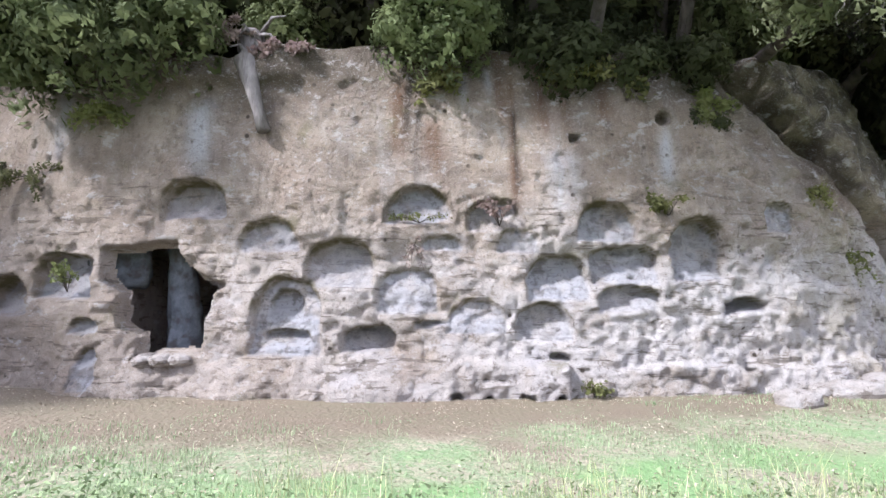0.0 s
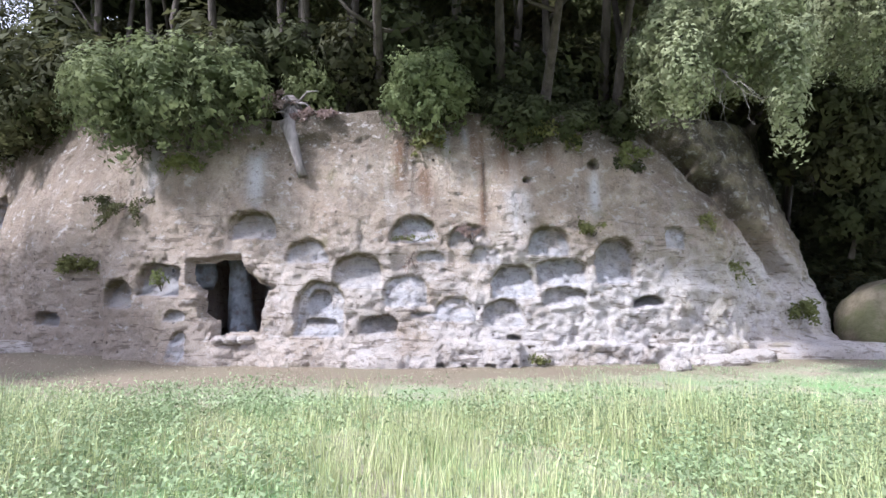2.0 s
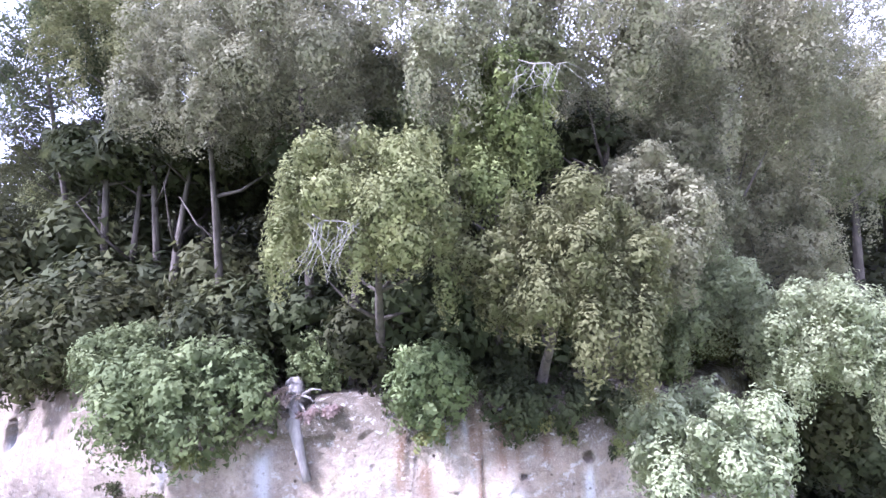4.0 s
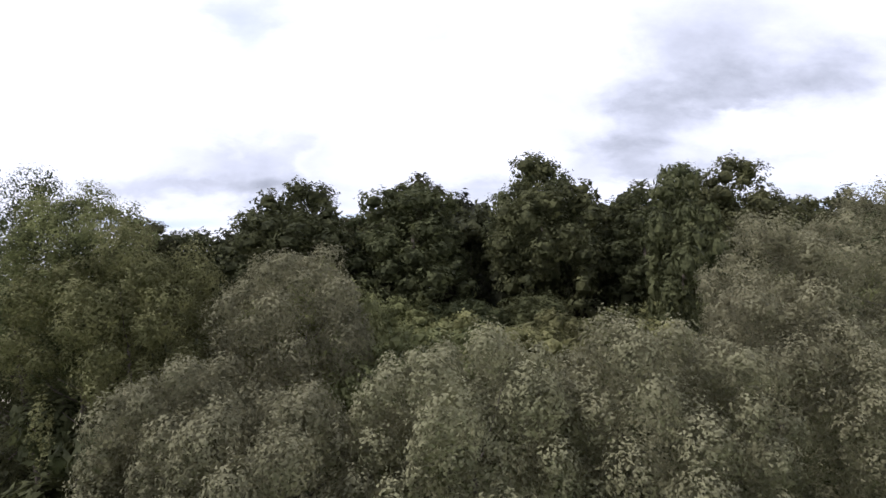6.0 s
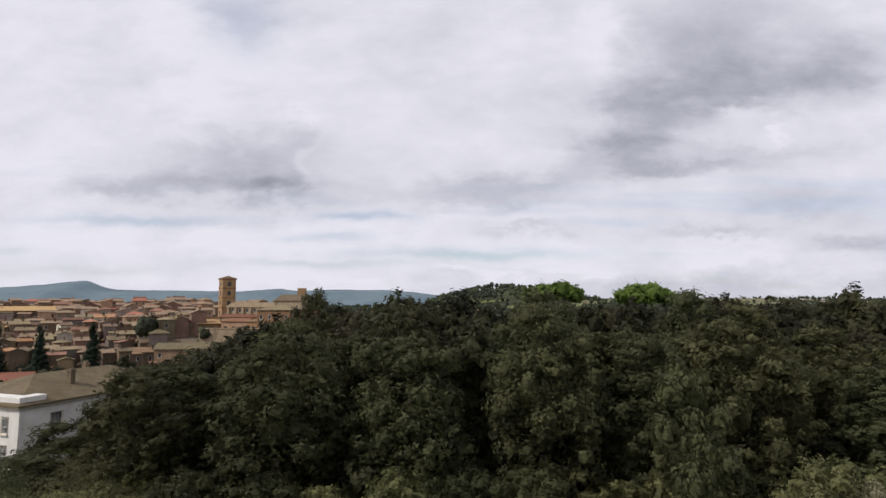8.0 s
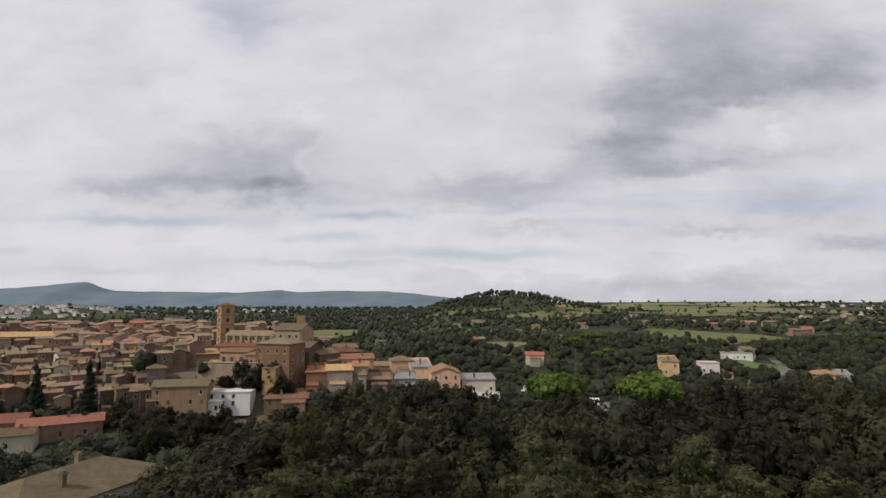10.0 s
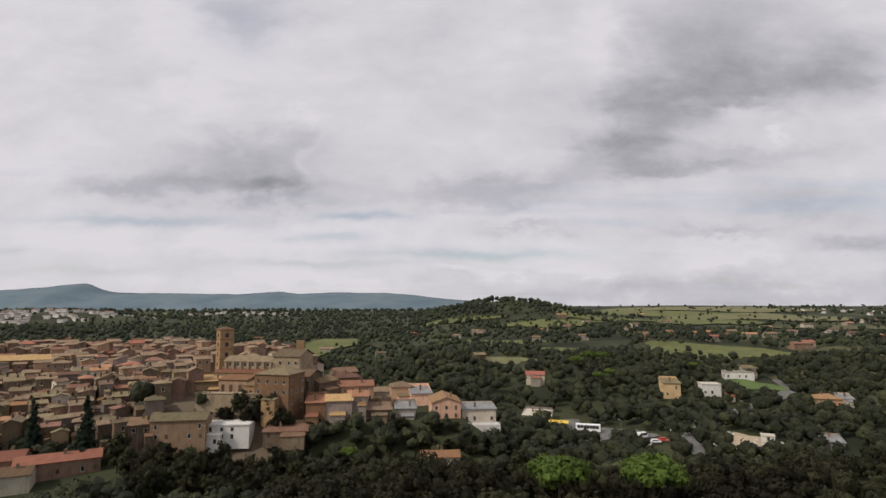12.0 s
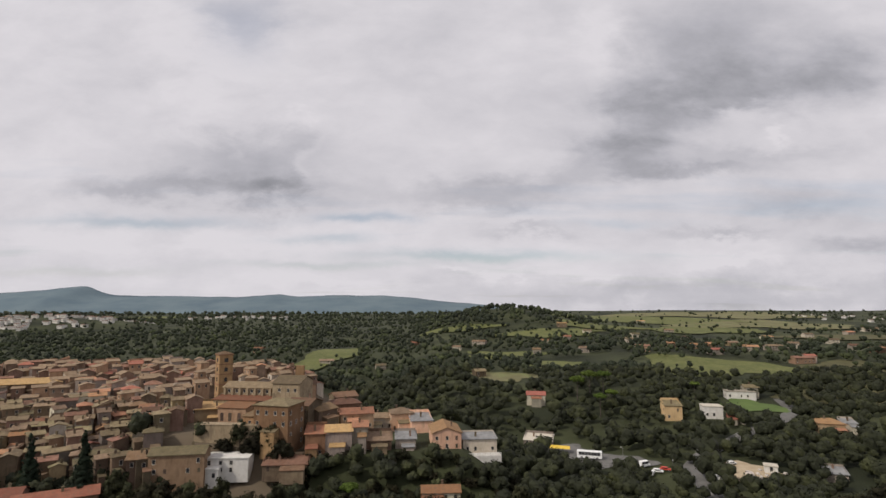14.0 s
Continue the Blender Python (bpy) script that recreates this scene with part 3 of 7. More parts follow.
def foliage(blobs, count, size, seed, droop=0.0, per_twig=6, twig=0.12, core=0.0, inner=90, fill=0.0, level=1):
    """Leafy lumps: each blob (centre, radii) has an inside of larger leaves (far off, a lumpy core) and a coat of twigs, each a spray of small leaves."""
    rng = np.random.default_rng(seed)
    V, nrm = [], []
    areas = np.array([r[0] * r[1] + r[1] * r[2] for _, r in blobs])
    share = (count * areas / areas.sum()).astype(int)
    for (c, r), n in zip(blobs, share):
        c, r = np.array(c, float), np.array(r, float)
        if core:
            V.append(c + core_soup(rng, level) * r * core)
            nrm.append(V[-1].reshape(-1, 3, 3).mean(axis=1) - c)
        else:
            d = rng.normal(size=(inner, 3))
            d /= np.linalg.norm(d, axis=1)[:, None]
            V.append(leaf_points(c + d * r * rng.uniform(0.3, 0.78, (inner, 1)), d, fill or max(size * 1.25, 0.20 * r.mean()), rng, 0.5, 1.2))
            nrm.append(d)
        twigs = max(4, n // per_twig)
        d = rng.normal(size=(twigs, 3))
        d[:, 2] += 0.15
        d /= np.linalg.norm(d, axis=1)[:, None]
        tip = c + d * r * rng.uniform(0.70, 1.08, (twigs, 1))
        which = rng.integers(0, twigs, n)
        p = tip[which] + rng.normal(size=(n, 3)) * (r * twig)
        p[:, 2] -= droop * rng.random(twigs)[which] ** 2
        V.append(leaf_points(p, d[which] + np.array([0, 0, 0.25]), size, rng, 0.26))
        nrm.append(d[which] + (p - tip[which]) / r * 1.2 + 0.25 * rng.normal(size=(n, 3)))
    V, nrm = np.concatenate(V), np.concatenate(nrm)
    nrm /= np.linalg.norm(nrm, axis=1)[:, None] + 1e-9
    return V, np.arange(len(V)).reshape(-1, 3), np.repeat(nrm, 3, axis=0)


def crown_blobs(rng, rx, ry, rz, n, lump, low=0.62, high=0.92):
    """Lumps scattered over an ellipsoid, more of them on top."""
    out = [((0, 0, 0), (rx * 0.62, ry * 0.62, rz * 0.66))]
    for i in range(n):
        u = 1 - 1.55 * (i + 0.5) / n
        t = i * 2.39996 + rng.uniform(-0.4, 0.4)
        s = math.sqrt(max(0, 1 - u * u))
        k = rng.uniform(low, high)
        q = lump * rng.uniform(0.6, 1.3)
        out.append(((rx * k * s * math.cos(t), ry * k * s * math.sin(t), rz * k * u), (q, q, q * rng.uniform(0.75, 1.15))))
    return out


# ---- lie of the land ----
def smooth(a, b, v):
    """0 below a, 1 above b, eased between."""
    k = np.clip((np.asarray(v, float) - a) / (b - a), 0, 1)
    return k * k * (3 - 2 * k)


def waves(x, y, size, seed=0):
    """Cheap rolling relief between about -1 and 1."""
    x, y = np.asarray(x, float) / size, np.asarray(y, float) / size
    s = seed * 1.7
    return (np.sin(1.3 * x + 0.7 * y + s) + np.sin(-0.8 * x + 1.5 * y + 2.1 * s) + np.sin(2.3 * x + 0.4 * y + 0.6 + s)
            * 0.6 + np.sin(0.5 * x - 2.6 * y + 1.9 * s) * 0.6) / 3.2


def cliff_line(x):
    """How far ahead the foot of the rock face lies at x."""
    return np.interp(x, [-26, -20, -16, -12, -9, -7, -5, -3, 0, 3, 5, 7, 8.5, 10, 12.4, 13.6, 14.2, 14.8, 17.8, 19.6, 60],
                     [22, 18.6, 15.4, 12.4, 10.9, 10.35, 10.15, 10.1, 10.25, 10.35, 10.55, 10.8, 11.2, 12.0, 13.3, 14.6, 17, 21, 21.5, 14.5, 14.5])


def ground_height(x, y):
    """Height of the one ground sheet."""
    x, y = np.asarray(x, float), np.asarray(y, float)
    meadow = 0.05 * waves(x, y, 2.2, 1) + 0.035 * np.maximum(0, np.abs(x) - 6) + 0.12 * smooth(3.5, 0, cliff_line(x) - y)
    meadow = np.minimum(meadow, 1.5) - 0.12
    behind = y - (cliff_line(x) + 6.6)
    hill = 7.9 + 0.42 * np.clip(y - 15, 0, 24) + 0.08 * np.clip(y - 39, 0, 40) + 0.7 * waves(x, y, 9, 3)
    hill = hill * (1 - 0.50 * smooth(-18, -46, x)) * (1 - 0.25 * smooth(60, 160, x))
    town = np.interp(y, [150, 180, 200, 240, 310, 350, 420], [2, 5, 9, 16, 25, 24, 4]) * smooth(-45, -100, x)
    spur = 13.5 * smooth(30, 5, x) * smooth(182, 206, y) * smooth(300, 255, y) * smooth(-150, -100, x)
    church = 19.5 * smooth(-50, -62, x) * smooth(-128, -112, x) * smooth(192, 204, y) * smooth(290, 270, y)
    side = smooth(45, 190, x)
    slope = side * (4 + 0.05 * np.clip(y - 190, 0, 330)) + (1 - side) * smooth(-70, 0, x) * 0.15 * np.clip(y - 255, 0, 105)
    rise = smooth(-350, 60, x) * 0.021 * np.clip(y - 480, 0, 1300) + 3 * smooth(330, 700, y) * waves(x, y, 140, 5)
    knoll = 31 * np.exp(-((x - 105) / 120) ** 2 - ((y - 1010) / 170) ** 2) + 10 * np.exp(-((x + 150) / 120) ** 2 - ((y - 640) / 110) ** 2)
    knoll = knoll + 34 * np.exp(-((x + 1030) / 300) ** 2 - ((y - 1430) / 170) ** 2) + 40 * np.exp(-((x + 900) / 330) ** 2 - ((y - 2380) / 200) ** 2)
    far = 5 * smooth(700, 1500, y) * waves(x, y, 330, 8) - 40 * smooth(1850, 2700, y)
    valley = np.maximum.reduce([town, spur, church, slope + rise + far + knoll + 0 * x])
    valley = valley + 0.5 * waves(x, y, 14, 4)
    w = smooth(74, 135, y + 0.12 * x)
    back = hill * (1 - w) + valley * w
    step = smooth(-0.9, 0.3, behind) * np.where(y > 0, 1, 0)
    return meadow * (1 - step) + back * step


# ---- ground ----
def graded(lo, hi, step, outer_lo, outer_hi, growth):
    a = list(np.arange(lo, hi + 1e-6, step))
    s, v = step, hi
    while v < outer_hi:
        s *= growth
        v += s
        a.append(min(v, outer_hi))
    s, v = step, lo
    while v > outer_lo:
        s *= growth
        v -= s
        a.insert(0, max(v, outer_lo))
    return np.array(a)


def build_ground():
    xs = graded(-16, 16, 0.5, -4800, 4800, 1.065)
    ys = np.concatenate([graded(-8, 24, 0.5, -300, 24, 1.2), np.arange(25.2, 420, 4.2), graded(424, 430, 4, 424, 4950, 1.05)[1:]])
    X, Y = np.meshgrid(xs, ys)
    Z = ground_height(X, Y)
    V = np.stack([X.ravel(), Y.ravel(), Z.ravel()], axis=1)
    n, m = len(ys), len(xs)
    I = np.arange(n * m).reshape(n, m)
    F = np.stack([I[:-1, :-1], I[:-1, 1:], I[1:, 1:], I[1:, :-1]], axis=-1).reshape(-1, 4)
    ob = mesh_object("ground", V, F, GROUND, smooth_shade=True)
    return tagged(ob, "meadow and wooded hills rolling to the horizon", "ground", kind="structure")


build_ground()


# ---- the carved rock face ----
NICHES_A = [  # middle x, sill, height, width, depth, roundness of the head
    (-4.83, 3.33, 0.78, 1.33, 0.55, 0.75), (-3.29, 2.67, 0.62, 1.21, 0.28, 1.0), (-0.46, 3.27, 0.69, 1.30, 0.42, 0.9),
    (1.05, 3.10, 0.65, 1.11, 0.36, 0.8), (3.19, 2.89, 0.78, 1.21, 0.42, 0.8), (-1.95, 1.99, 0.91, 1.29, 0.40, 0.6),
    (-0.01, 2.74, 0.27, 0.80, 0.16, 0.9), (-2.90, 0.75, 1.42, 1.36, 0.34, 0.5), (-2.94, 1.16, 0.80, 0.65, 0.62, 0.4),
    (-2.89, 0.90, 0.31, 0.92, 0.52, 0.5), (-1.40, 0.84, 0.44, 0.97, 0.62, 0.4), (-0.66, 1.52, 0.86, 1.17, 0.18, 0.5),
    (2.22, 1.78, 0.86, 1.23, 0.44, 0.6), (1.89, 0.99, 0.72, 1.07, 0.40, 0.6),
]
NICHES_B = [
    (3.55, 2.05, 0.74, 1.34, 0.45, 0.25), (3.57, 1.57, 0.45, 1.19, 0.40, 0.5), (5.02, 2.16, 1.23, 1.12, 0.65, 0.5),
    (6.73, 3.14, 0.58, 0.56, 0.22, 0.4), (5.89, 1.55, 0.26, 0.84, 0.80, 0.7), (-7.39, 1.82, 0.87, 1.25, 0.60, 0.45),
    (-8.65, 1.50, 0.76, 0.95, 0.70, 0.8), (-6.81, 1.15, 0.29, 0.60, 0.26, 0.9), (-6.65, 0.12, 0.77, 0.48, 0.20, 0.5),
    (1.45, 2.66, 0.47, 0.86, 0.18, 0.8), (0.65, 1.15, 0.63, 1.17, 0.16, 0.9), (-0.20, 1.27, 0.10, 0.64, 0.14, 0.2),
    (-11.6, 0.95, 0.40, 1.10, 0.80, 0.4), (-16.0, 4.30, 1.30, 0.80, 0.80, 0.5),
]
HOLES = [  # small sockets: x, sill, height, width
    (4.50, 5.37, 0.26, 0.27), (2.62, 4.94, 0.15, 0.18), (2.15, 0.63, 0.13, 0.30), (0.25, -0.10, 0.16, 0.21), (0.86, -0.10, 0.13, 0.16),
    (1.57, -0.08, 0.16, 0.17), (2.15, -0.09, 0.14, 0.15), (5.87, 0.38, 0.11, 0.22), (8.5, 4.75, 0.75, 0.62), (7.9, 5.6, 0.5, 0.45),
]
DOORWAY = [(-6.62, 2.72), (-5.94, 2.74), (-5.68, 2.83), (-5.15, 2.86), (-5.02, 2.57), (-4.64, 2.25), (-4.10, 2.05), (-4.34, 1.93), (-4.39, 1.62),
           (-4.49, 1.07), (-4.52, 0.77), (-5.35, 0.76), (-5.76, 0.67), (-5.76, 1.05), (-6.11, 1.31), (-6.17, 1.88), (-6.50, 2.15)]
BREAK_IN = [(-5.02, 1.98), (-4.50, 1.90), (-4.52, 1.10), (-4.72, 1.05), (-4.95, 1.30), (-4.98, 1.62)]


def inside(poly, x, z):
    """Signed distance to a polygon, positive inside."""
    dist, sign = np.full(x.shape, 1e9), np.zeros(x.shape, bool)
    for (ax, az), (bx, bz) in zip(poly, poly[1:] + poly[:1]):
        ex, ez = bx - ax, bz - az
        t = np.clip(((x - ax) * ex + (z - az) * ez) / (ex * ex + ez * ez), 0, 1)
        dist = np.minimum(dist, np.hypot(x - ax - t * ex, z - az - t * ez))
        sign ^= ((az > z) != (bz > z)) & (x < (bx - ax) * (z - az) / (bz - az + 1e-12) + ax)
    return np.where(sign, dist, -dist)


def rim_height(x):
    return np.interp(x, [-26, -18, -10.6, -8, -6, -4.4, -3, 0, 3, 6, 8, 10, 13, 16], [7.2, 7.4, 7.6, 7.3, 6.9, 6.6, 6.9, 7.1, 6.9, 7.2, 7.2, 7.6, 7.6, 7.4])


def arch(cx, sill, h, w, head, wx, wz):
    """1 at the rim of a round-headed recess, less inside; and the height above its sill, 0 to 1."""
    spring = sill + h * (1 - head)
    q = np.sqrt((np.abs(wx - cx) / (w / 2)) ** 2.4 + np.where(wz > spring, np.maximum(0, wz - spring) / (h * head), 0) ** 2.0)
    return q, np.clip((wz - sill) / h, 0, 1)


def face_depth(x, z):
    """How far ahead the rock stands at x, z, with all that was cut into it; with lime wash, moss and doorway as masks."""
    sweep = x + 0.26 * np.maximum(0, z - 0.4) * smooth(6.5, 12.4, x)
    y = cliff_line(sweep) + 0.04 * z + 0.09 * np.maximum(0, z - 3.6) ** 1.4
    rough = smooth(1.0, 4.5, x) * smooth(5.0, 3.0, z)
    dressed = 1 - 0.72 * smooth(3.3, 4.2, z + 0.4 * fbm2(x, z, 0.7, 2, 3)) * smooth(7.5, 5.5, x + 0.6 * z - 2.4)       # the upper face was cut smooth
    y = y + 0.20 * fbm2(x, z, 0.45, 3, 1) + (0.07 + 0.03 * rough) * dressed * fbm2(x, z * 0.8, 1.7, 5, 5) - 0.10 * rough * (0.5 - np.abs(fbm2(x, z * 1.3, 1.3, 5, 47))) + (0.05 + 0.03 * rough) * dressed * fbm2(x, z, 6, 3, 9)
    y = y + dressed * (0.07 * smooth(0.25, 0.6, fbm2(x, z, 3.2, 3, 15)) + 0.05 * smooth(0.3, 0.5, np.abs(fbm2(x, z * 1.6, 1.1, 4, 17)) * -1 + 0.5))
    y = y + 0.05 * smooth(3.6, 5.0, z) * fbm2(x, z * 0.12, 1.6, 3, 23)                                        # shallow flutes where water runs
    y = y + 0.06 * smooth(0.42, 0.60, fbm2(x, z, 2.6, 2, 27)) * smooth(3.4, 4.2, z)                           # scattered pits
    y = y - 0.26 * smooth(1.42, 1.55, x) * smooth(2.36, 2.26, x) * smooth(0.64, 0.56, z + 0.10 * fbm2(x, z, 2.0, 2, 29))   # squared block left standing at the foot
    y = y + 0.32 * np.exp(-((x + 9.9 + 0.25 * (z - 2.5)) / 0.45) ** 2) * smooth(5.0, 3.8, z) + 0.18 * smooth(-8.6, -9.4, x) * smooth(-10.4, -9.8, x) * smooth(4.6, 3.6, z)
    gully = x - (8.4 + 0.92 * (5.2 - z)) + 0.25 * fbm2(x, z, 0.9, 3, 37)                                        # dark cleft that slants down the shoulder
    y = y + 1.0 * np.exp(-(gully / 0.45) ** 2) * smooth(1.9, 2.9, z) + 0.45 * smooth(-3.2, -1.2, gully) * smooth(0.3, -0.2, gully) * smooth(4.3, 5.2, z)
    ribs = smooth(-2.6, -1.4, gully) * smooth(0.2, -0.2, gully) * smooth(5.0, 4.2, z)
    y = y + 0.22 * ribs * np.abs(fbm2(x * 2.0 + z * 0.9, z * 0.5, 0.9, 4, 39)) + 0.30 * smooth(0.3, 0.9, gully) * fbm2(x * 0.8 + z * 0.4, z * 0.7, 1.1, 4, 41)
    y = y + 0.16 * smooth(6, 9, x) * fbm2(x * 1.6 - z * 0.5, z * 0.4, 1.4, 5, 21)
    y = y - 0.35 * smooth(0.9, 0.0, z) * smooth(0.3, 1.0, fbm2(x, z * 0, 0.5, 2, 30) + 0.55)      # worn plinth at the foot
    y = y - 0.16 * smooth(0.62, 0.50, z + 0.15 * fbm2(x, z * 0, 1.2, 3, 33)) * smooth(-1.0, 0.5, x)    # broken step along the foot
    y = y - 0.25 * smooth(6.05, 6.25, z) * smooth(-7, -5.5, x) * smooth(-2.6, -3.4, x)               # jutting slab under the rim
    y = y + 0.12 * smooth(3.1, 2.6, z) * smooth(2.4, 2.9, z + 0.5) * smooth(-4, -3, x)
    bed = np.sin(z * 7 + 2.5 * fbm2(x, z, 0.8, 2, 40))
    y = y + 0.05 * (smooth(-0.1, 0.1, bed) - 0.5) * smooth(-2, 1, x) * smooth(3.4, 2.4, z) * smooth(-0.1, 0.3, fbm2(x, z, 0.9, 2, 44))
    wx, wz = x + 0.07 * fbm2(x, z, 1.8, 4, 50) + 0.025 * fbm2(x, z, 7, 2, 53), z + 0.07 * fbm2(x, z, 1.8, 4, 60) + 0.025 * fbm2(x, z, 7, 2, 63)
    cut, wash, moss = np.zeros(x.shape), np.zeros(x.shape), np.zeros(x.shape)
    for i, (cx, sill, h, w, depth, head) in enumerate(NICHES_A + NICHES_B):
        q, up = arch(cx, sill, h, w, head, wx, wz)
        m = smooth(1.03, 0.93, q) * smooth(sill - 0.04, sill + 0.02, wz)
        c = m * depth * (0.30 + 0.78 * up ** 0.8) * (0.8 + 0.2 * smooth(1.0, 0.5, q))
        cut = np.maximum(cut, c)
        wash = np.maximum(wash, m * smooth(0.97, 0.86, q) * (0.55 + 0.45 * ((i * 7) % 5) / 4))
        moss = np.maximum(moss, smooth(0.86, 0.95, q) * smooth(1.16, 1.02, q) * smooth(0.45, 0.75, up) * (wz < sill + h * 1.12))
        lip = smooth(sill - 0.14, sill - 0.03, wz) * smooth(sill + 0.02, sill - 0.01, wz) * smooth(w / 2, w / 2 - 0.1, np.abs(wx - cx))
        cut = np.where(c > 0.02, cut, cut - 0.07 * lip)
    for cx, sill, h, w in HOLES:
        q = np.sqrt((np.abs(wx - cx) / (w / 2)) ** 2 + (np.abs(wz - sill - h / 2) / (h / 2)) ** 2)
        cut = np.maximum(cut, smooth(1.25, 0.8, q) * 0.35)
    door = np.maximum(inside(DOORWAY, wx, wz), inside(BREAK_IN, wx, wz))
    cut = np.maximum(cut, smooth(-0.05, 0.03, door) * 0.38)
    wash = np.where(door > -0.04, 0, wash)
    return y + cut, wash, moss, door


STREAKS = {  # x, half-width, lower and upper end
    "rust": ((1.40, 0.10, 3.5, 7.2), (1.18, 0.16, 5.2, 7.2), (-0.25, 0.22, 4.2, 5.3), (2.0, 0.16, 5.0, 7.2), (2.5, 0.14, 5.2, 7.2), (3.3, 0.2, 5.4, 7.2), (-0.9, 0.2, 4.6, 6.2), (8.3, 0.5, 3.6, 6.4)),
    # broad runs at the rim put the overhanging growth's shade into the colour
    "damp_and_shade": ((-0.72, 0.13, 4.9, 7.2), (-0.55, 0.06, 3.9, 5.6), (1.43, 0.05, 3.9, 5.6), (0.9, 0.4, 6.3, 7.4), (2.6, 0.7, 6.2, 7.4), (-6.6, 1.3, 6.0, 7.4), (-3.6, 1.0, 6.5, 7.4), (4.6, 0.6, 5.9, 7.4)),
    "lime": ((-4.75, 0.26, 4.2, 5.7), (0.35, 0.12, 5.7, 6.6), (4.55, 0.16, 4.0, 5.2), (0.95, 0.10, 6.0, 6.6), (-7.9, 0.3, 4.6, 6.4), (2.3, 0.3, 3.4, 4.6)),
}


def build_cliff():
    us = np.concatenate([np.arange(-25, -10, 0.12), np.arange(-10, 9, 0.045), np.arange(9, 14.4, 0.07)])
    vs = np.concatenate([np.arange(-0.5, 6.0, 0.045), np.linspace(6.0, 7.0, 18)])
    X, T = np.meshgrid(us, vs)
    Z = np.where(T > 4, 4 + (T - 4) * (rim_height(X) - 4) / 3.0, T)
    Y, P, M, D = face_depth(X, Z)
    size = P.size
    opening = np.concatenate([D.ravel(), np.full(7 * len(us), -1.0)])
    rows_x, rows_y, rows_z = [X], [Y], [Z]
    for back, lift in ((0.12, 0.10), (0.35, 0.2), (0.8, 0.3), (1.6, 0.45), (3.0, 0.7), (5.5, 1.0), (8.2, 1.1)):
        nz = 0.12 * fbm2(us, us * 0 + back, 1.3, 3, 70)
        rows_x.append(us[None, :])
        rows_y.append((Y[-1] + back + nz)[None, :])
        rows_z.append((Z[-1] + lift + nz)[None, :])
    X, Y, Z = (np.concatenate(r) for r in (rows_x, rows_y, rows_z))
    n, m = X.shape
    I = np.arange(n * m).reshape(n, m)
    F = np.stack([I[:-1, :-1], I[:-1, 1:], I[1:, 1:], I[1:, :-1]], axis=-1).reshape(-1, 4)
    F = F[opening[F].min(axis=1) < 0.05]                                                              # the tomb door goes through
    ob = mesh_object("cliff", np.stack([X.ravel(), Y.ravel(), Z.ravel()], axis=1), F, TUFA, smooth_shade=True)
    wander = X[:len(vs)] + 0.10 * fbm2(X[:len(vs)], Z[:len(vs)] * 0.5, 0.9, 3, 81)
    runs = {}
    for kind, table in STREAKS.items():
        total = np.zeros(P.shape)
        for cx, half, low, high in table:
            total = np.maximum(total, np.exp(-((wander - cx) / half) ** 2) * smooth(low - 0.3, low + 0.5, Z[:len(vs)]) * smooth(high + 0.3, high - 0.2, Z[:len(vs)]))
        runs[kind] = total
    for mask, values in (("plaster", P), ("moss", M), *runs.items()):
        worn = np.zeros(n * m, dtype=np.float32)
        worn[:size] = values.ravel()
        ob.data.attributes.new(mask, "FLOAT", "POINT").data.foreach_set("value", worn)
    return tagged(ob, "weathered tan and bleached tuff cliff carved with arched burial niches", "rock face", kind="structure")


build_cliff()


def tomb_room():
    """The chamber behind the broken doorway: rough walls, roof and floor, open towards the meadow."""
    x0, x1, y0, y1, z0, z1 = -6.72, -3.75, 10.72, 14.6, 0.55, 3.05
    V, F = [], []

    def sheet(fn, nu, nv):
        base = len(V)
        for j in range(nv + 1):
            for i in range(nu + 1):
                V.append(fn(i / nu, j / nv))
        for j in range(nv):
            for i in range(nu):
                a = base + j * (nu + 1) + i
                F.append((a, a + 1, a + nu + 2, a + nu + 1))

    def rough(a, b, s):
        return 0.10 * float(fbm2(np.array(a), np.array(b), 1.6, 4, s))

    sheet(lambda u, v: (x0 + (x1 - x0) * u, y1 + rough(u * 4, v * 3, 1), z0 + (z1 - z0) * v), 30, 20)
    sheet(lambda u, v: (x0 + rough(u * 4, v * 3, 2), y0 + (y1 - y0) * u, z0 + (z1 - z0) * v), 30, 20)
    sheet(lambda u, v: (x1 + rough(u * 4, v * 3, 3), y0 + (y1 - y0) * u, z0 + (z1 - z0) * v), 30, 20)
    sheet(lambda u, v: (x0 + (x1 - x0) * u, y0 + (y1 - y0) * v, z0 + rough(u * 4, v * 4, 4)), 30, 30)
    sheet(lambda u, v: (x0 + (x1 - x0) * u, y0 + (y1 - y0) * v, z1 + rough(u * 4, v * 4, 5)), 30, 30)
    tagged(mesh_object("tomb_chamber", V, F, TUFA, smooth_shade=True), "dark rough chamber cut into the tuff behind the doorway", "cave", kind="structure")


tomb_room()


MOSSY_ROCK = material("mossy_tuff", [(0.35, (0.16, 0.135, 0.085)), (0.65, (0.33, 0.28, 0.20))], scale=1.5, rough=0.95, bump=1.0, bump_scale=9, second=(1.2, (1, 1, 1), 0.48, 0.62, (0.13, 0.14, 0.06), 0.7))
LIME_ROCK = material("lime_washed_rock", [(0.35, (0.10, 0.108, 0.12)), (0.65, (0.24, 0.255, 0.28))], scale=2.5, rough=0.95, bump=0.8, bump_scale=12, second=(4, (1, 1, 1), 0.5, 0.65, (0.09, 0.08, 0.075), 0.8))


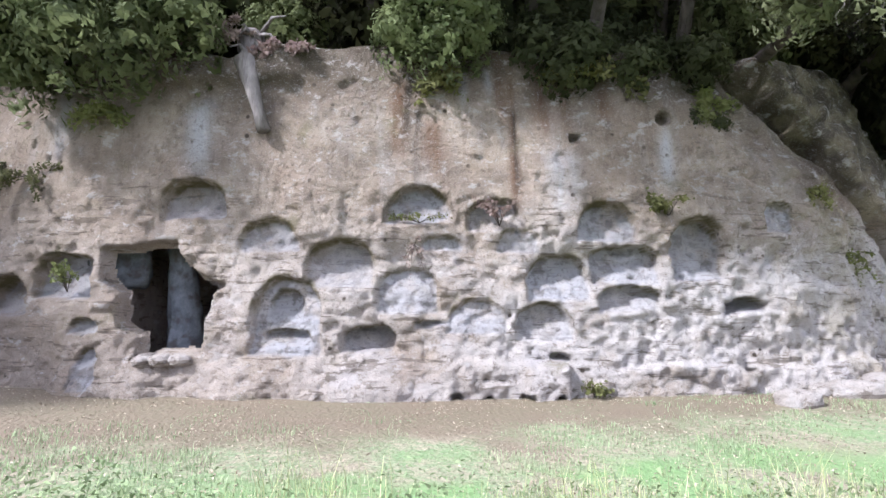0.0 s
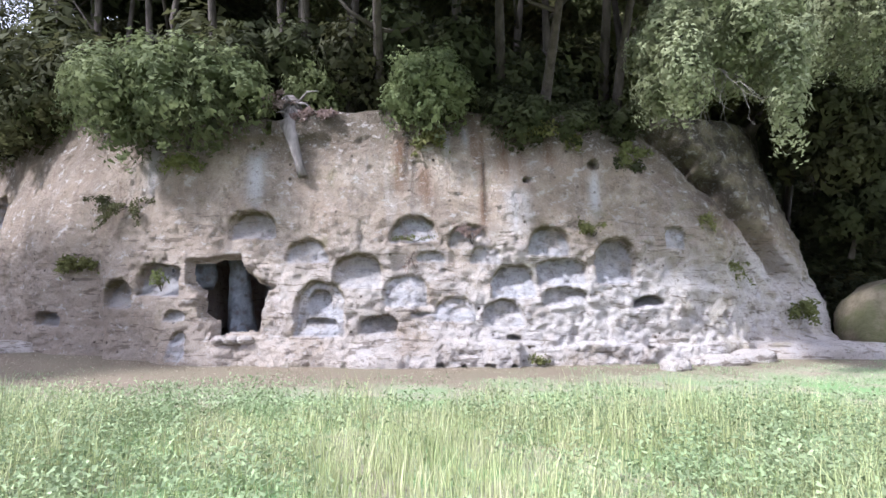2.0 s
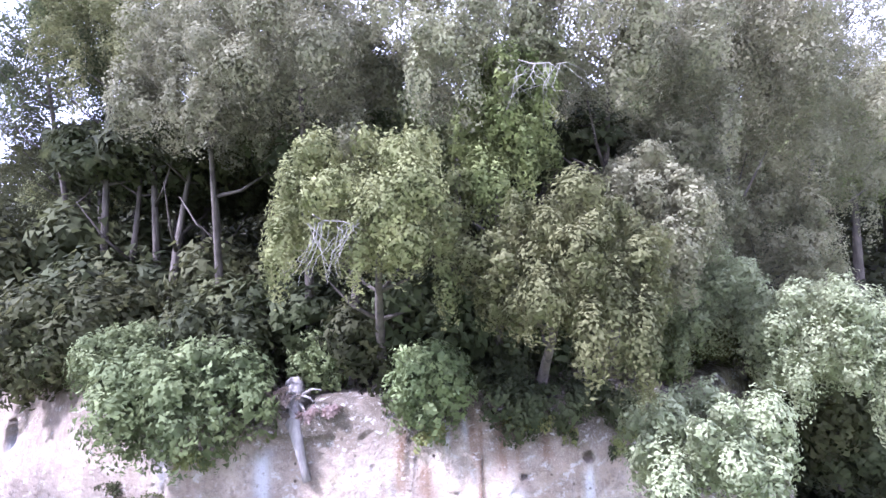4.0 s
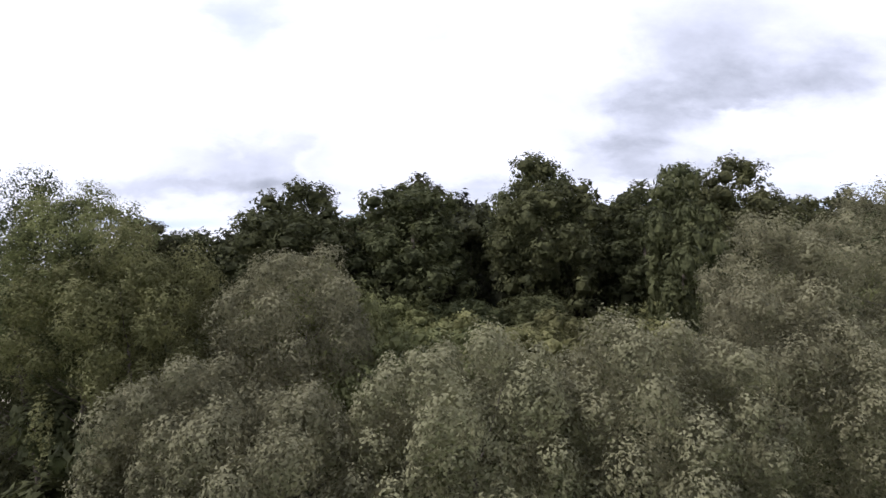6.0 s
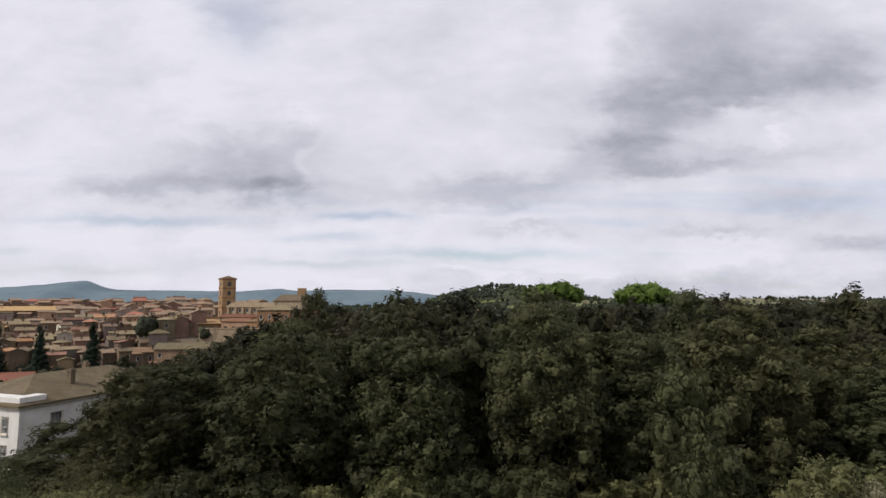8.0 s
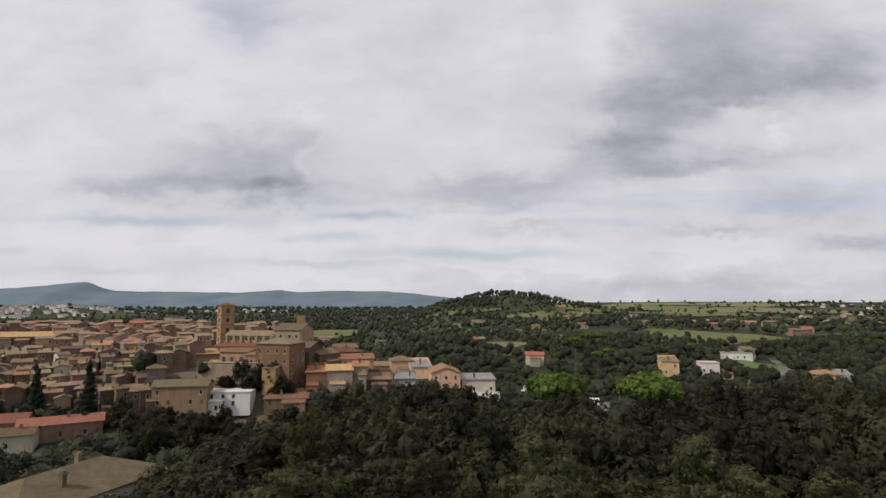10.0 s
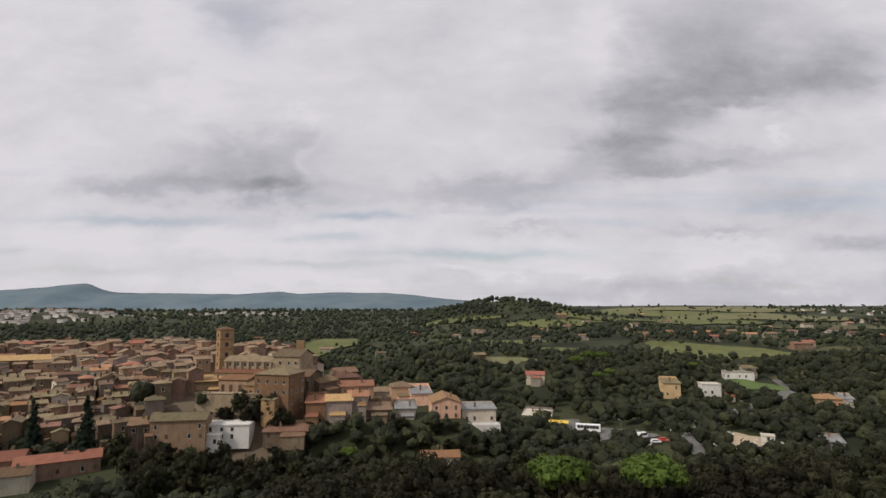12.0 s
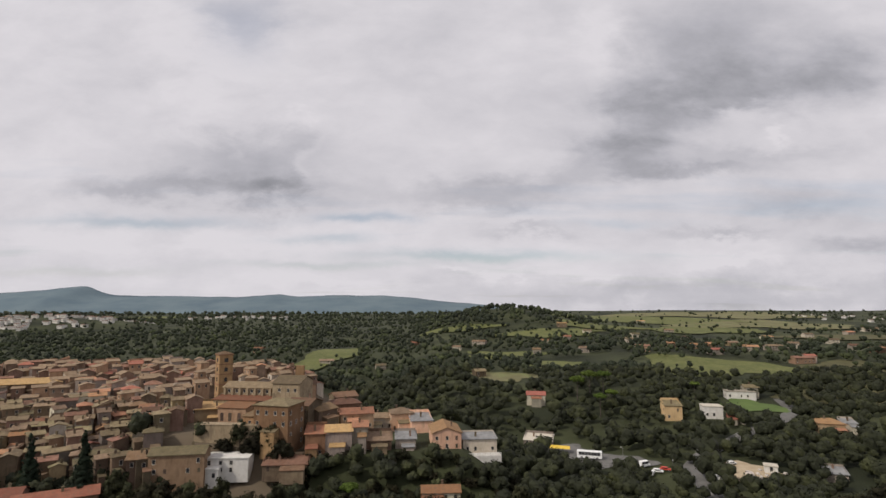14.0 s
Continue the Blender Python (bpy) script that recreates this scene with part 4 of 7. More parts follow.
def boulder(name, centre, radii, seed, label, turn=0.0, mat=TUFA):
    v, f = ICO_ROCK
    p = v.copy()
    k = 1 + 0.22 * fbm2(p[:, 0] + seed, p[:, 2] + 0.7 * p[:, 1], 1.3, 3, seed) + 0.08 * fbm2(p[:, 0] * 2, p[:, 2] * 2 + p[:, 1], 2.5, 2, seed + 3)
    p = np.sign(p) * np.abs(p) ** 0.75 * k[:, None] * np.array(radii)
    ob = mesh_object(name, p, f, mat, smooth_shade=True)
    ob.matrix_basis = pose(*centre, 0, 0, turn)
    return tagged(ob, label, "rock")


ICO_ROCK = ico_points(4)


def rock_pillar():
    """Rough rock left standing in the chamber, spreading at its foot and head."""
    steps, sides = 26, 22
    V, F = [], []
    for j in range(steps + 1):
        t = j / steps
        r = 0.20 + 0.26 * (1 - t) ** 1.6 + 0.10 * t ** 3
        for k in range(sides):
            a = 2 * math.pi * k / sides
            q = r * (1 + 0.35 * float(fbm2(np.array(3 * math.cos(a)), np.array(3 * math.sin(a) + 4 * t), 0.9, 4, 31)))
            V.append((-5.52 - 0.22 * t + q * math.cos(a), 12.0 + q * math.sin(a), 0.5 + 2.6 * t))
    for j in range(steps):
        for k in range(sides):
            k2 = (k + 1) % sides
            F.append((j * sides + k, j * sides + k2, (j + 1) * sides + k2, (j + 1) * sides + k))
    tagged(mesh_object("rock_pillar", V, F, LIME_ROCK, smooth_shade=True), "bluish-grey rock pillar inside the dark tomb chamber", "rock")


rock_pillar()
boulder("rock_mass", (-6.85, 11.7, 2.70), (0.58, 0.5, 0.75), 33, "rounded grey rock mass under the tomb roof", 20, LIME_ROCK)
boulder("rock_mass", (-4.95, 12.9, 1.0), (0.28, 0.4, 0.62), 35, "rough grey rock stump deep in the tomb chamber", 40, LIME_ROCK)
for i, (bx, bw, bz) in enumerate(((-5.55, 0.17, 0.66), (-5.22, 0.20, 0.68), (-4.84, 0.22, 0.68))):
    boulder("sill_stone", (bx, 10.32, bz - 0.02), (bw, 0.26, 0.12), 40 + i, "squared tuff stone in the tomb's sill", 3)["group"] = "stones of the tomb sill"
boulder("boulder", (6.0, 9.45, 0.02), (0.36, 0.28, 0.24), 3, "pale tuff block fallen on the meadow edge", 15)
boulder("boulder", (7.55, 10.1, 0.10), (0.55, 0.35, 0.22), 5, "bleached low tuff block at the foot of the cliff", -10)
boulder("boulder", (6.95, 10.25, 0.08), (0.25, 0.22, 0.16), 8, "small pale stone at the foot of the cliff", 30)
boulder("boulder", (8.6, 10.6, 0.20), (0.55, 0.4, 0.2), 11, "flat pale stone at the foot of the cliff", 5)
boulder("rock_ledge", (11.3, 11.6, 0.15), (2.3, 0.9, 0.36), 14, "long low shelf of weathered tuff beside the cliff", -4)
boulder("rock_outcrop", (15.9, 14.2, 0.9), (2.2, 1.5, 1.65), 17, "large rounded tuff outcrop beside the shaded hollow", 8, MOSSY_ROCK)
boulder("rock_ledge", (-13.4, 12.3, 0.1), (1.9, 0.8, 0.42), 20, "low bleached tuff shelf below the cliff", 25)


# ---- fields, roads ----
def draped(name, outline_fn, mat, label, category, lift=0.35, n=28, rings=7, kind="structure"):
    """A sheet that lies on the ground inside a closed outline given by angle."""
    V, F = [], []
    cx, cy, fn = outline_fn
    for r in range(rings + 1):
        for k in range(n):
            t = 2 * math.pi * k / n
            ex, ey = fn(t)
            x, y = cx + ex * r / rings, cy + ey * r / rings
            V.append((x, y, float(ground_height(x, y)) + lift))
    for r in range(rings):
        for k in range(n):
            k2 = (k + 1) % n
            F.append((r * n + k, r * n + k2, (r + 1) * n + k2, (r + 1) * n + k))
    return tagged(mesh_object(name, V, F, mat, smooth_shade=True), label, category, kind=kind)


def oval(cx, cy, a, b, turn=0.0, seed=0):
    c, s = math.cos(radians(turn)), math.sin(radians(turn))

    def fn(t):
        k = 1 + 0.20 * math.sin(3 * t + seed) + 0.13 * math.sin(5 * t + 2 * seed) + 0.06 * math.sin(9 * t + seed)
        u, v = a * math.cos(t) * k, b * math.sin(t) * k
        return u * c - v * s, u * s + v * c
    return cx, cy, fn


PASTURE = material("pasture_grass", [(0.3, (0.075, 0.088, 0.028)), (0.7, (0.13, 0.14, 0.045))], scale=0.05, rough=0.95, second=(0.3, (1, 1, 1), 0.5, 0.7, (0.20, 0.185, 0.08), 0.5))
LAWN = material("lawn_grass", [(0.3, (0.07, 0.11, 0.032)), (0.7, (0.11, 0.155, 0.045))], scale=0.1, rough=0.95)
DRY_FIELD = material("dry_field", [(0.3, (0.115, 0.11, 0.05)), (0.7, (0.17, 0.155, 0.078))], scale=0.02, rough=0.95, second=(0.1, (1, 0.3, 1), 0.5, 0.7, (0.18, 0.21, 0.08), 0.6))
ORCHARD = material("orchard_scrub", [(0.3, (0.065, 0.06, 0.028)), (0.7, (0.105, 0.10, 0.045))], scale=0.12, rough=0.95)
FIELDS = [  # x, y, half-width, half-depth, turn
    ("field", -128, 605, 24, 130, -7.4, PASTURE, "bright green sloping pasture between dark woods"),
    ("field", 44, 398, 24, 26, 0, DRY_FIELD, "small mown hay meadow among trees"),
    ("field", 218, 448, 62, 48, -12, PASTURE, "sloping green pasture below country houses"),
    ("field", 173, 312, 17, 14, -10, LAWN, "bright lawn before a white house"),
    ("field", 330, 425, 52, 45, 0, ORCHARD, "brown orchard slope with low scrub"),
    ("field", 250, 335, 40, 34, 0, ORCHARD, "brown rough ground with low scrub"),
    ("field", 150, 745, 70, 40, 10, PASTURE, "green pasture on the side of a knoll"),
    ("field", 20, 830, 60, 30, -8, PASTURE, "light green strip of pasture below a wooded knoll"),
    ("field", 250, 850, 80, 45, 10, PASTURE, "green field below a wooded knoll"),
    ("field", 420, 1200, 110, 260, 25, PASTURE, "green field near the skyline"),
    ("field", 400, 850, 90, 70, 20, PASTURE, "green field between hedges"),
    ("field", 560, 985, 150, 120, 10, DRY_FIELD, "pale dry field on a far slope"),
    ("field", 690, 1380, 230, 190, 10, DRY_FIELD, "straw-coloured field near the skyline"),
    ("field", 520, 720, 80, 45, 10, ORCHARD, "dull brown field beyond the country houses"),
    ("field", 60, 560, 40, 34, 0, PASTURE, "small green field among woods"),
    ("field", 100, 470, 30, 22, 0, PASTURE, "small green field among hedges"),
    ("field", -1500, 2700, 230, 190, 0, PASTURE, "distant green field before the mountains"),
]
for i, (nm, fx, fy, fa, fb, ft, fm, fl) in enumerate(FIELDS):
    draped(nm, oval(fx, fy, fa, fb, ft, i), fm, fl, "field", lift=0.5 if fy < 600 else 1.5)
draped("car_park", oval(68, 240, 20, 11, -14, 2), ASPHALT, "pale gravel car park among trees", "car park", lift=0.3)


def road_strip(name, points, width, mat, label):
    V, F = [], []
    pts = [Vector((*p, 0)) for p in points]
    dense = []
    for a, b in zip(pts, pts[1:]):
        for k in range(8):
            dense.append(a.lerp(b, k / 8))
    dense.append(pts[-1])
    for i, p in enumerate(dense):
        d = (dense[min(i + 1, len(dense) - 1)] - dense[max(i - 1, 0)]).normalized()
        s = Vector((-d.y, d.x, 0)) * width / 2
        for q in (p - s, p + s):
            V.append((q.x, q.y, float(ground_height(q.x, q.y)) + 0.45))
    for i in range(len(dense) - 1):
        F.append((2 * i, 2 * i + 2, 2 * i + 3, 2 * i + 1))
    return tagged(mesh_object(name, V, F, mat), label, "road", kind="structure")


road_strip("road", [(84, 150), (90, 180), (95, 200), (98, 222), (110, 238), (128, 252), (150, 268), (172, 283), (190, 300), (200, 330)], 7.0, ASPHALT, "narrow asphalt road winding up between trees")
draped("yard", oval(118, 217, 12, 9, 20, 4), material("dirt_yard", [(0.3, (0.33, 0.26, 0.17)), (0.7, (0.45, 0.37, 0.26))], scale=0.3), "pale dirt yard with rubble", "yard", lift=0.4)
draped("yard", oval(57, 258, 10, 5, -14, 4), ASPHALT, "gravel forecourt by the bus", "yard", lift=0.36)


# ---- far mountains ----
# distance haze is put into this blue-grey base colour
MOUNTAIN = material("haze_tinted_mountain", [(0.3, (0.085, 0.125, 0.155)), (0.7, (0.135, 0.18, 0.20))], scale=0.004, rough=1.0, coords="Object")


def mountain(name, profile, y0, depth, label):
    """A wooded ridge; profile gives x and height of the skyline."""
    xs = np.linspace(profile[0][0], profile[-1][0], 160)
    top = np.interp(xs, [p[0] for p in profile], [p[1] for p in profile])
    k = np.ones(3) / 3
    top = np.convolve(np.pad(top, 1, mode="edge"), k, mode="valid") + 5 * fbm2(xs / 120, xs * 0, 1.0, 3, 3)
    V, F = [], []
    rows = ((-depth, -0.02), (-depth * 0.5, 0.55), (-depth * 0.2, 0.86), (0, 1.0), (30, 0.9))
    for dy, kz in rows:
        for x, z in zip(xs, top):
            V.append((x, y0 + dy + 25 * math.sin(x / 150 + dy), -20 + (z + 20) * max(kz, 0)))
    n = len(xs)
    for r in range(len(rows) - 1):
        for i in range(n - 1):
            F.append((r * n + i, r * n + i + 1, (r + 1) * n + i + 1, (r + 1) * n + i))
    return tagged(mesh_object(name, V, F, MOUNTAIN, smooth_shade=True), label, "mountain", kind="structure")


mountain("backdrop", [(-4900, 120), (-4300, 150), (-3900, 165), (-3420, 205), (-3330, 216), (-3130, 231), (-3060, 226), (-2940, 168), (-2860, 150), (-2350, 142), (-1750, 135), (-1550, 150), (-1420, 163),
                      (-1280, 140), (-900, 150), (-520, 148), (-250, 126), (60, 96), (500, 60)], 4780, 900, "wooded mountain ridge on the horizon, coloured blue for haze")


# ---- trees ----
def trunk_path(rng, height, radius, lean):
    path, radii = [], []
    a, b = rng.uniform(0, 6, 2)
    for k in range(7):
        t = k / 6
        path.append((lean[0] * t ** 1.3 + 0.14 * math.sin(3 * t + a) * t, lean[1] * t ** 1.3 + 0.14 * math.sin(4 * t + b) * t, height * t - 0.5 * (1 - t)))
        radii.append(radius * (1.2 - 0.85 * t) if k else radius * 1.5)
    return path, radii


def tree_kind(name, label, crown_fn, leaf, seed, height, radius, lean=(0, 0), bark=None, limbs=0, reach=2.0, category="tree"):
    """One tree standing at the origin: an empty with its trunk, limbs and crown."""
    rng = np.random.default_rng(seed)
    top = new(name)
    tagged(top, label, category)
    path, radii = trunk_path(rng, height, radius, lean)
    mesh_object("trunk", *tube(path, radii, 8), bark or BARK, top, smooth_shade=True)
    for i in range(limbs):
        k = int(rng.integers(3, 7))
        s = Vector(path[k])
        a = rng.uniform(0, 6.28)
        e = s + Vector((math.cos(a) * reach, math.sin(a) * reach, reach * rng.uniform(0.4, 1.1)))
        mid = s.lerp(e, 0.5) + Vector((0, 0, -0.12 * reach))
        mesh_object("limb", *tube([s, mid, e], [radii[k] * 0.6, radii[k] * 0.4, radii[k] * 0.12], 6), bark or BARK, top, smooth_shade=True)
    v, f, nrm = crown_fn(rng)
    crown = mesh_object("crown", v, f, leaf, top, smooth_shade=True)
    crown.data.normals_split_custom_set_from_vertices(nrm.tolist())         # leaves catch the light as the sprays that they sit in
    return top


def oak_crown(rx, ry, rz, z, n, lump, count, size, seed, at=(0, 0), droop=0.0, per_twig=6, strands=0, core=0.0, inner=24, fill=0.0, level=1, low=0.62, high=0.92):
    def fn(rng):
        blobs = [((c[0] + at[0], c[1] + at[1], c[2] + z), r) for c, r in crown_blobs(rng, rx, ry, rz, n, lump, low, high)]
        for k in range(strands):                        # boughs that hang like curtains from the outer side
            a = rng.uniform(3.5, 5.9)
            q = rng.uniform(0.75, 1.05)
            blobs.append(((at[0] + rx * q * math.cos(a), at[1] + ry * q * math.sin(a), z - rz * rng.uniform(0.45, 0.95)), (0.36, 0.36, rng.uniform(0.8, 1.25))))
        return foliage(blobs, count, size, seed, droop=droop, per_twig=per_twig, core=core, inner=inner, fill=fill, level=level)
    return fn


def placed(proto_used, proto, x, y, z, turn=0.0, scale=1.0, tall=1.0, group=""):
    """Puts the prototype itself first, then copies of it."""
    m = pose(x, y, z, 0, 0, turn) @ Matrix.Diagonal((scale, scale, scale * tall, 1))
    if proto.name not in proto_used:
        proto_used.add(proto.name)
        proto.matrix_basis = m
        ob = proto
    else:
        ob = proto.copy()
        scene.collection.objects.link(ob)
        ob.matrix_basis = m
        for c in proto.children:
            k = c.copy()
            scene.collection.objects.link(k)
            k.parent = ob
    if group:
        ob["group"] = group
    return ob


USED = set()


# evergreen oaks rooted on the cliff top and leaning out over the meadow
def leaning_oak(root, crown, radii, lump, count, leaf, seed, label, size=0.068, droop=0.5, limbs=6):
    off = [c - r for c, r in zip(crown, root)]
    lump *= 0.66
    n = max(14, int(6.8 * radii[0] * radii[2] / (lump * lump * 3.2)))
    ob = tree_kind("holm_oak", label, oak_crown(*radii, off[2], n, lump, int(count * 2.5), size, seed, (off[0], off[1]), droop * 0.6, strands=int(1 + 3 * droop), inner=40, fill=0.10, low=0.74, high=1.04), leaf, seed,
                   off[2] - radii[2] * 0.15, 0.17, (off[0] * 0.9, off[1] * 0.9), limbs=limbs, reach=radii[0] * 0.7)
    ob.matrix_basis = pose(*root)
    ob["group"] = "oaks over the cliff"


# oaks labelled dark take deeper leaf colours that stand in for shade
for i, (root, crown, radii, lump, count, leaf, label, droop) in enumerate((
        ((-1.6, 12.6, 7.5), (-1.4, 7.9, 12.2), (2.4, 2.1, 1.9), 0.80, 19000, SLOPE_LEAF, "fresh green oak leaning far out over the cliff", 0.9),
        ((3.4, 12.4, 7.4), (3.1, 7.0, 10.7), (2.1, 1.9, 1.9), 0.75, 17000, SLOPE_LEAF, "pale green oak leaning far out over the cliff", 0.9),
        ((9.4, 15.0, 8.2), (8.9, 12.6, 9.9), (2.1, 1.9, 2.0), 0.75, 15000, PALE_LEAF, "pale green oak on the shoulder of the cliff", 0.8),
        ((11.0, 14.6, 7.9), (10.6, 9.4, 8.9), (1.7, 1.6, 1.6), 0.65, 12000, PALE_LEAF, "pale oak branch hanging over the shaded hollow", 0.8),
        ((2.2, 13.2, 7.8), (1.9, 8.6, 14.8), (1.2, 1.2, 2.1), 0.60, 11000, LIME_LEAF, "oak with a hanging curtain of yellowish foliage", 1.2),
        ((-4.2, 13.6, 8.0), (-4.0, 9.8, 16.6), (3.0, 2.9, 2.6), 0.95, 21000, OAK_LEAF, "grey-green holm oak leaning out over the cliff", 0.7),
        ((0.8, 13.9, 8.1), (0.6, 9.8, 17.8), (2.9, 2.9, 2.9), 0.95, 22000, OAK_LEAF, "tall grey-green holm oak above the cliff", 0.8),
        ((5.8, 14.2, 8.2), (5.6, 10.4, 17.8), (3.0, 3.0, 3.2), 0.95, 22000, OAK_LEAF, "broad grey-green holm oak above the cliff", 0.8),
        ((10.8, 15.8, 8.6), (10.7, 13.2, 18.4), (3.1, 2.9, 3.6), 1.0, 22000, OAK_LEAF, "broad holm oak on the shoulder of the cliff", 0.8),
        ((-7.8, 14.8, 8.2), (-7.4, 11.8, 17.0), (2.6, 2.6, 2.7), 0.90, 19000, OAK_LEAF, "dusty holm oak above the cliff", 0.6),
        ((-11.8, 18.2, 8.6), (-11.8, 15.6, 20.4), (3.3, 2.9, 3.4), 1.05, 19000, SLOPE_LEAF, "dark holm oak over the shaded hollow", 0.5),
        ((-16.6, 20.4, 8.2), (-17.0, 17.0, 21.4), (3.6, 3.0, 4.8), 1.1, 19000, CREST_LEAF, "dark holm oak at the cliff's end", 0.5),
        ((6.0, 13.4, 7.9), (5.9, 9.4, 12.4), (1.7, 1.6, 1.9), 0.70, 14000, OAK_LEAF, "drooping oak above the cliff rim", 0.9),
        ((14.8, 19.6, 0.6), (15.2, 15.6, 16.4), (3.0, 2.7, 4.4), 1.0, 19000, OAK_LEAF, "tall holm oak over the shaded hollow", 0.8),
        ((8.0, 15.4, 8.4), (7.8, 12.4, 14.0), (2.0, 1.9, 2.2), 0.80, 13000, OAK_LEAF, "holm oak crowding the cliff rim", 0.8),
        ((12.4, 17.2, 8.4), (12.4, 14.6, 11.6), (2.4, 2.0, 2.5), 0.85, 14000, OAK_LEAF, "holm oak filling the gap beside the hollow", 0.8),
        ((-14.4, 18.4, 8.4), (-14.4, 17.0, 22.8), (2.6, 2.4, 3.2), 0.95, 14000, SLOPE_LEAF, "tall dark holm oak above the shaded hollow", 0.4),
        ((7.6, 13.4, 8.0), (5.9, 6.6, 6.9), (1.6, 1.4, 1.15), 0.62, 12000, PALE_LEAF, "pale green oak bough hanging before the cliff rim", 0.9),
        ((-5.4, 17.2, 8.9), (-5.4, 15.6, 20.3), (2.9, 2.6, 3.3), 0.95, 15000, OAK_LEAF, "tall grey-green oak behind the leaning oaks", 0.5),
        ((12.4, 18.2, 8.6), (12.4, 16.3, 21.2), (2.6, 2.4, 3.6), 0.90, 14000, OAK_LEAF, "tall thin-crowned holm oak behind the cliff shoulder", 0.5),
        ((17.2, 20.0, 7.0), (17.2, 17.2, 22.0), (3.2, 2.6, 4.2), 1.0, 15000, OAK_LEAF, "tall holm oak behind the shaded hollow", 0.5),
        ((-18.6, 24.0, 8.6), (-17.8, 21.8, 19.8), (4.6, 2.8, 5.8), 1.3, 16000, CREST_LEAF, "broad dark oak filling the end of the wood", 0.4),
        ((-21.5, 23.0, 8.2), (-21.5, 20.5, 15.5), (3.4, 3.0, 6.5), 1.1, 15000, CREST_LEAF, "dark holm oak beyond the cliff's end", 0.4))):
    leaning_oak(root, crown, radii, lump, count, leaf, 200 + i, label, droop=droop)

# oaks added out of view, only to shade the end of the cliff
for i, (x, y, s, tall) in enumerate(((-20.0, 4.6, 1.15, 1.0), (-25.0, 6.0, 1.2, 1.05))):
    oak = tree_kind("oak", "unseen oak added to shade the cliff's end", oak_crown(3.2, 3.2, 4.6, 7.6, 20, 1.2, 7000, 0.2, 190 + i), OAK_LEAF, 190 + i, 8.0, 0.3)
    oak.matrix_basis = pose(x, y, float(ground_height(x, y)), 0, 0, 40 * i) @ Matrix.Diagonal((s, s, s * tall, 1))

BUSHES = [
    tree_kind("cliff_bush", "dense green laurel bush hanging over the cliff rim", oak_crown(2.2, 1.5, 1.5, 1.2, 34, 0.52, 18000, 0.092, 21, (0, -0.5), 0.7, core=0.42), BUSH_LEAF, 21, 1.6, 0.07, (0, -0.6), limbs=4, reach=1.2, category="bush"),
    tree_kind("cliff_bush", "leafy green bush hanging over the cliff rim", oak_crown(1.3, 1.1, 1.5, 1.0, 24, 0.42, 13000, 0.090, 22, (0, -0.5), 0.9, core=0.42), BUSH_LEAF, 22, 1.4, 0.06, (0, -0.5), limbs=4, reach=1.0, category="bush"),
    # darker leaf than the other bushes: its colour stands in for shade
    tree_kind("cliff_bush", "sprawling bush in shade-dark leaf colour at the cliff rim", oak_crown(1.8, 1.0, 0.75, 0.5, 13, 0.5, 7500, 0.11, 23, (0, -0.3), 0.5, core=0.42), CREST_LEAF, 23, 0.9, 0.05, (0, -0.3), limbs=4, reach=0.9, category="bush"),
]
for kind, x, y, z, turn, s in (
        (0, -6.9, 11.2, 5.7, 10, 1.22), (1, -0.2, 11.4, 6.7, 0, 0.95), (2, 3.0, 11.7, 6.4, 10, 0.9), (2, 5.0, 12.1, 6.6, -20, 0.8),
        (0, -10.0, 12.9, 7.1, 40, 0.85), (0, -12.4, 13.8, 7.3, 200, 0.9), (2, -13.2, 15.2, 7.4, 20, 1.6), (0, -14.6, 16.8, 7.6, 80, 0.9), (1, -3.9, 12.6, 7.4, 50, 0.8), (1, 6.6, 13.0, 7.6, 90, 1.0),
        (2, 1.6, 12.2, 7.2, 150, 0.8), (2, 2.6, 13.4, 7.8, 170, 1.4), (2, 10.2, 14.6, 8.0, 200, 1.1), (1, -17.0, 18.2, 7.6, 20, 1.3), (2, -6.0, 13.6, 7.8, 20, 1.6), (2, -2.2, 13.6, 7.9, 60, 1.5),
        (2, 5.4, 11.7, 5.3, 0, 0.45), (2, -11.0, 17.0, 8.0, 0, 2.2), (2, -14.0, 18.6, 8.0, 70, 2.4), (2, -8.6, 16.0, 8.1, 100, 2.0), (2, 0.6, 14.6, 8.3, 30, 2.0), (2, 4.6, 15.0, 8.4, 200, 2.0), (2, -3.6, 15.4, 8.6, 250, 2.2),
        (2, -11.5, 19.6, 8.6, 20, 2.6), (2, -8.0, 18.4, 9.0, 60, 2.4), (2, -15.0, 21.0, 8.6, 90, 2.6), (2, -11.8, 15.2, 8.2, 20, 1.8), (2, -15.4, 17.2, 7.9, 20, 2.0), (2, -18.6, 20.4, 9.4, 20, 3.0), (2, -21.6, 23.0, 10.2, 80, 3.2), (2, -16.8, 22.6, 10.4, 80, 3.0),
        (2, 14.0, 14.0, 6.0, 0, 1.6), (2, 14.8, 15.2, 4.0, 60, 1.6), (2, 13.4, 13.9, 7.4, 100, 1.5), (2, 15.2, 15.6, 7.4, 140, 1.8), (2, 12.2, 13.3, 7.6, 30, 1.3)):
    placed(USED, BUSHES[kind], x, y, z, turn, s)

# bare trunks behind the rim; their dark leaf colour stands in for shade
BARE = tree_kind("holm_oak", "bare-trunked oak in shade-dark leaf colour behind the rim", oak_crown(2.2, 2.2, 1.4, 7.4, 9, 0.95, 4500, 0.22, 31), CREST_LEAF, 31, 7.4, 0.17, (0.3, -0.2), BARK, limbs=4)
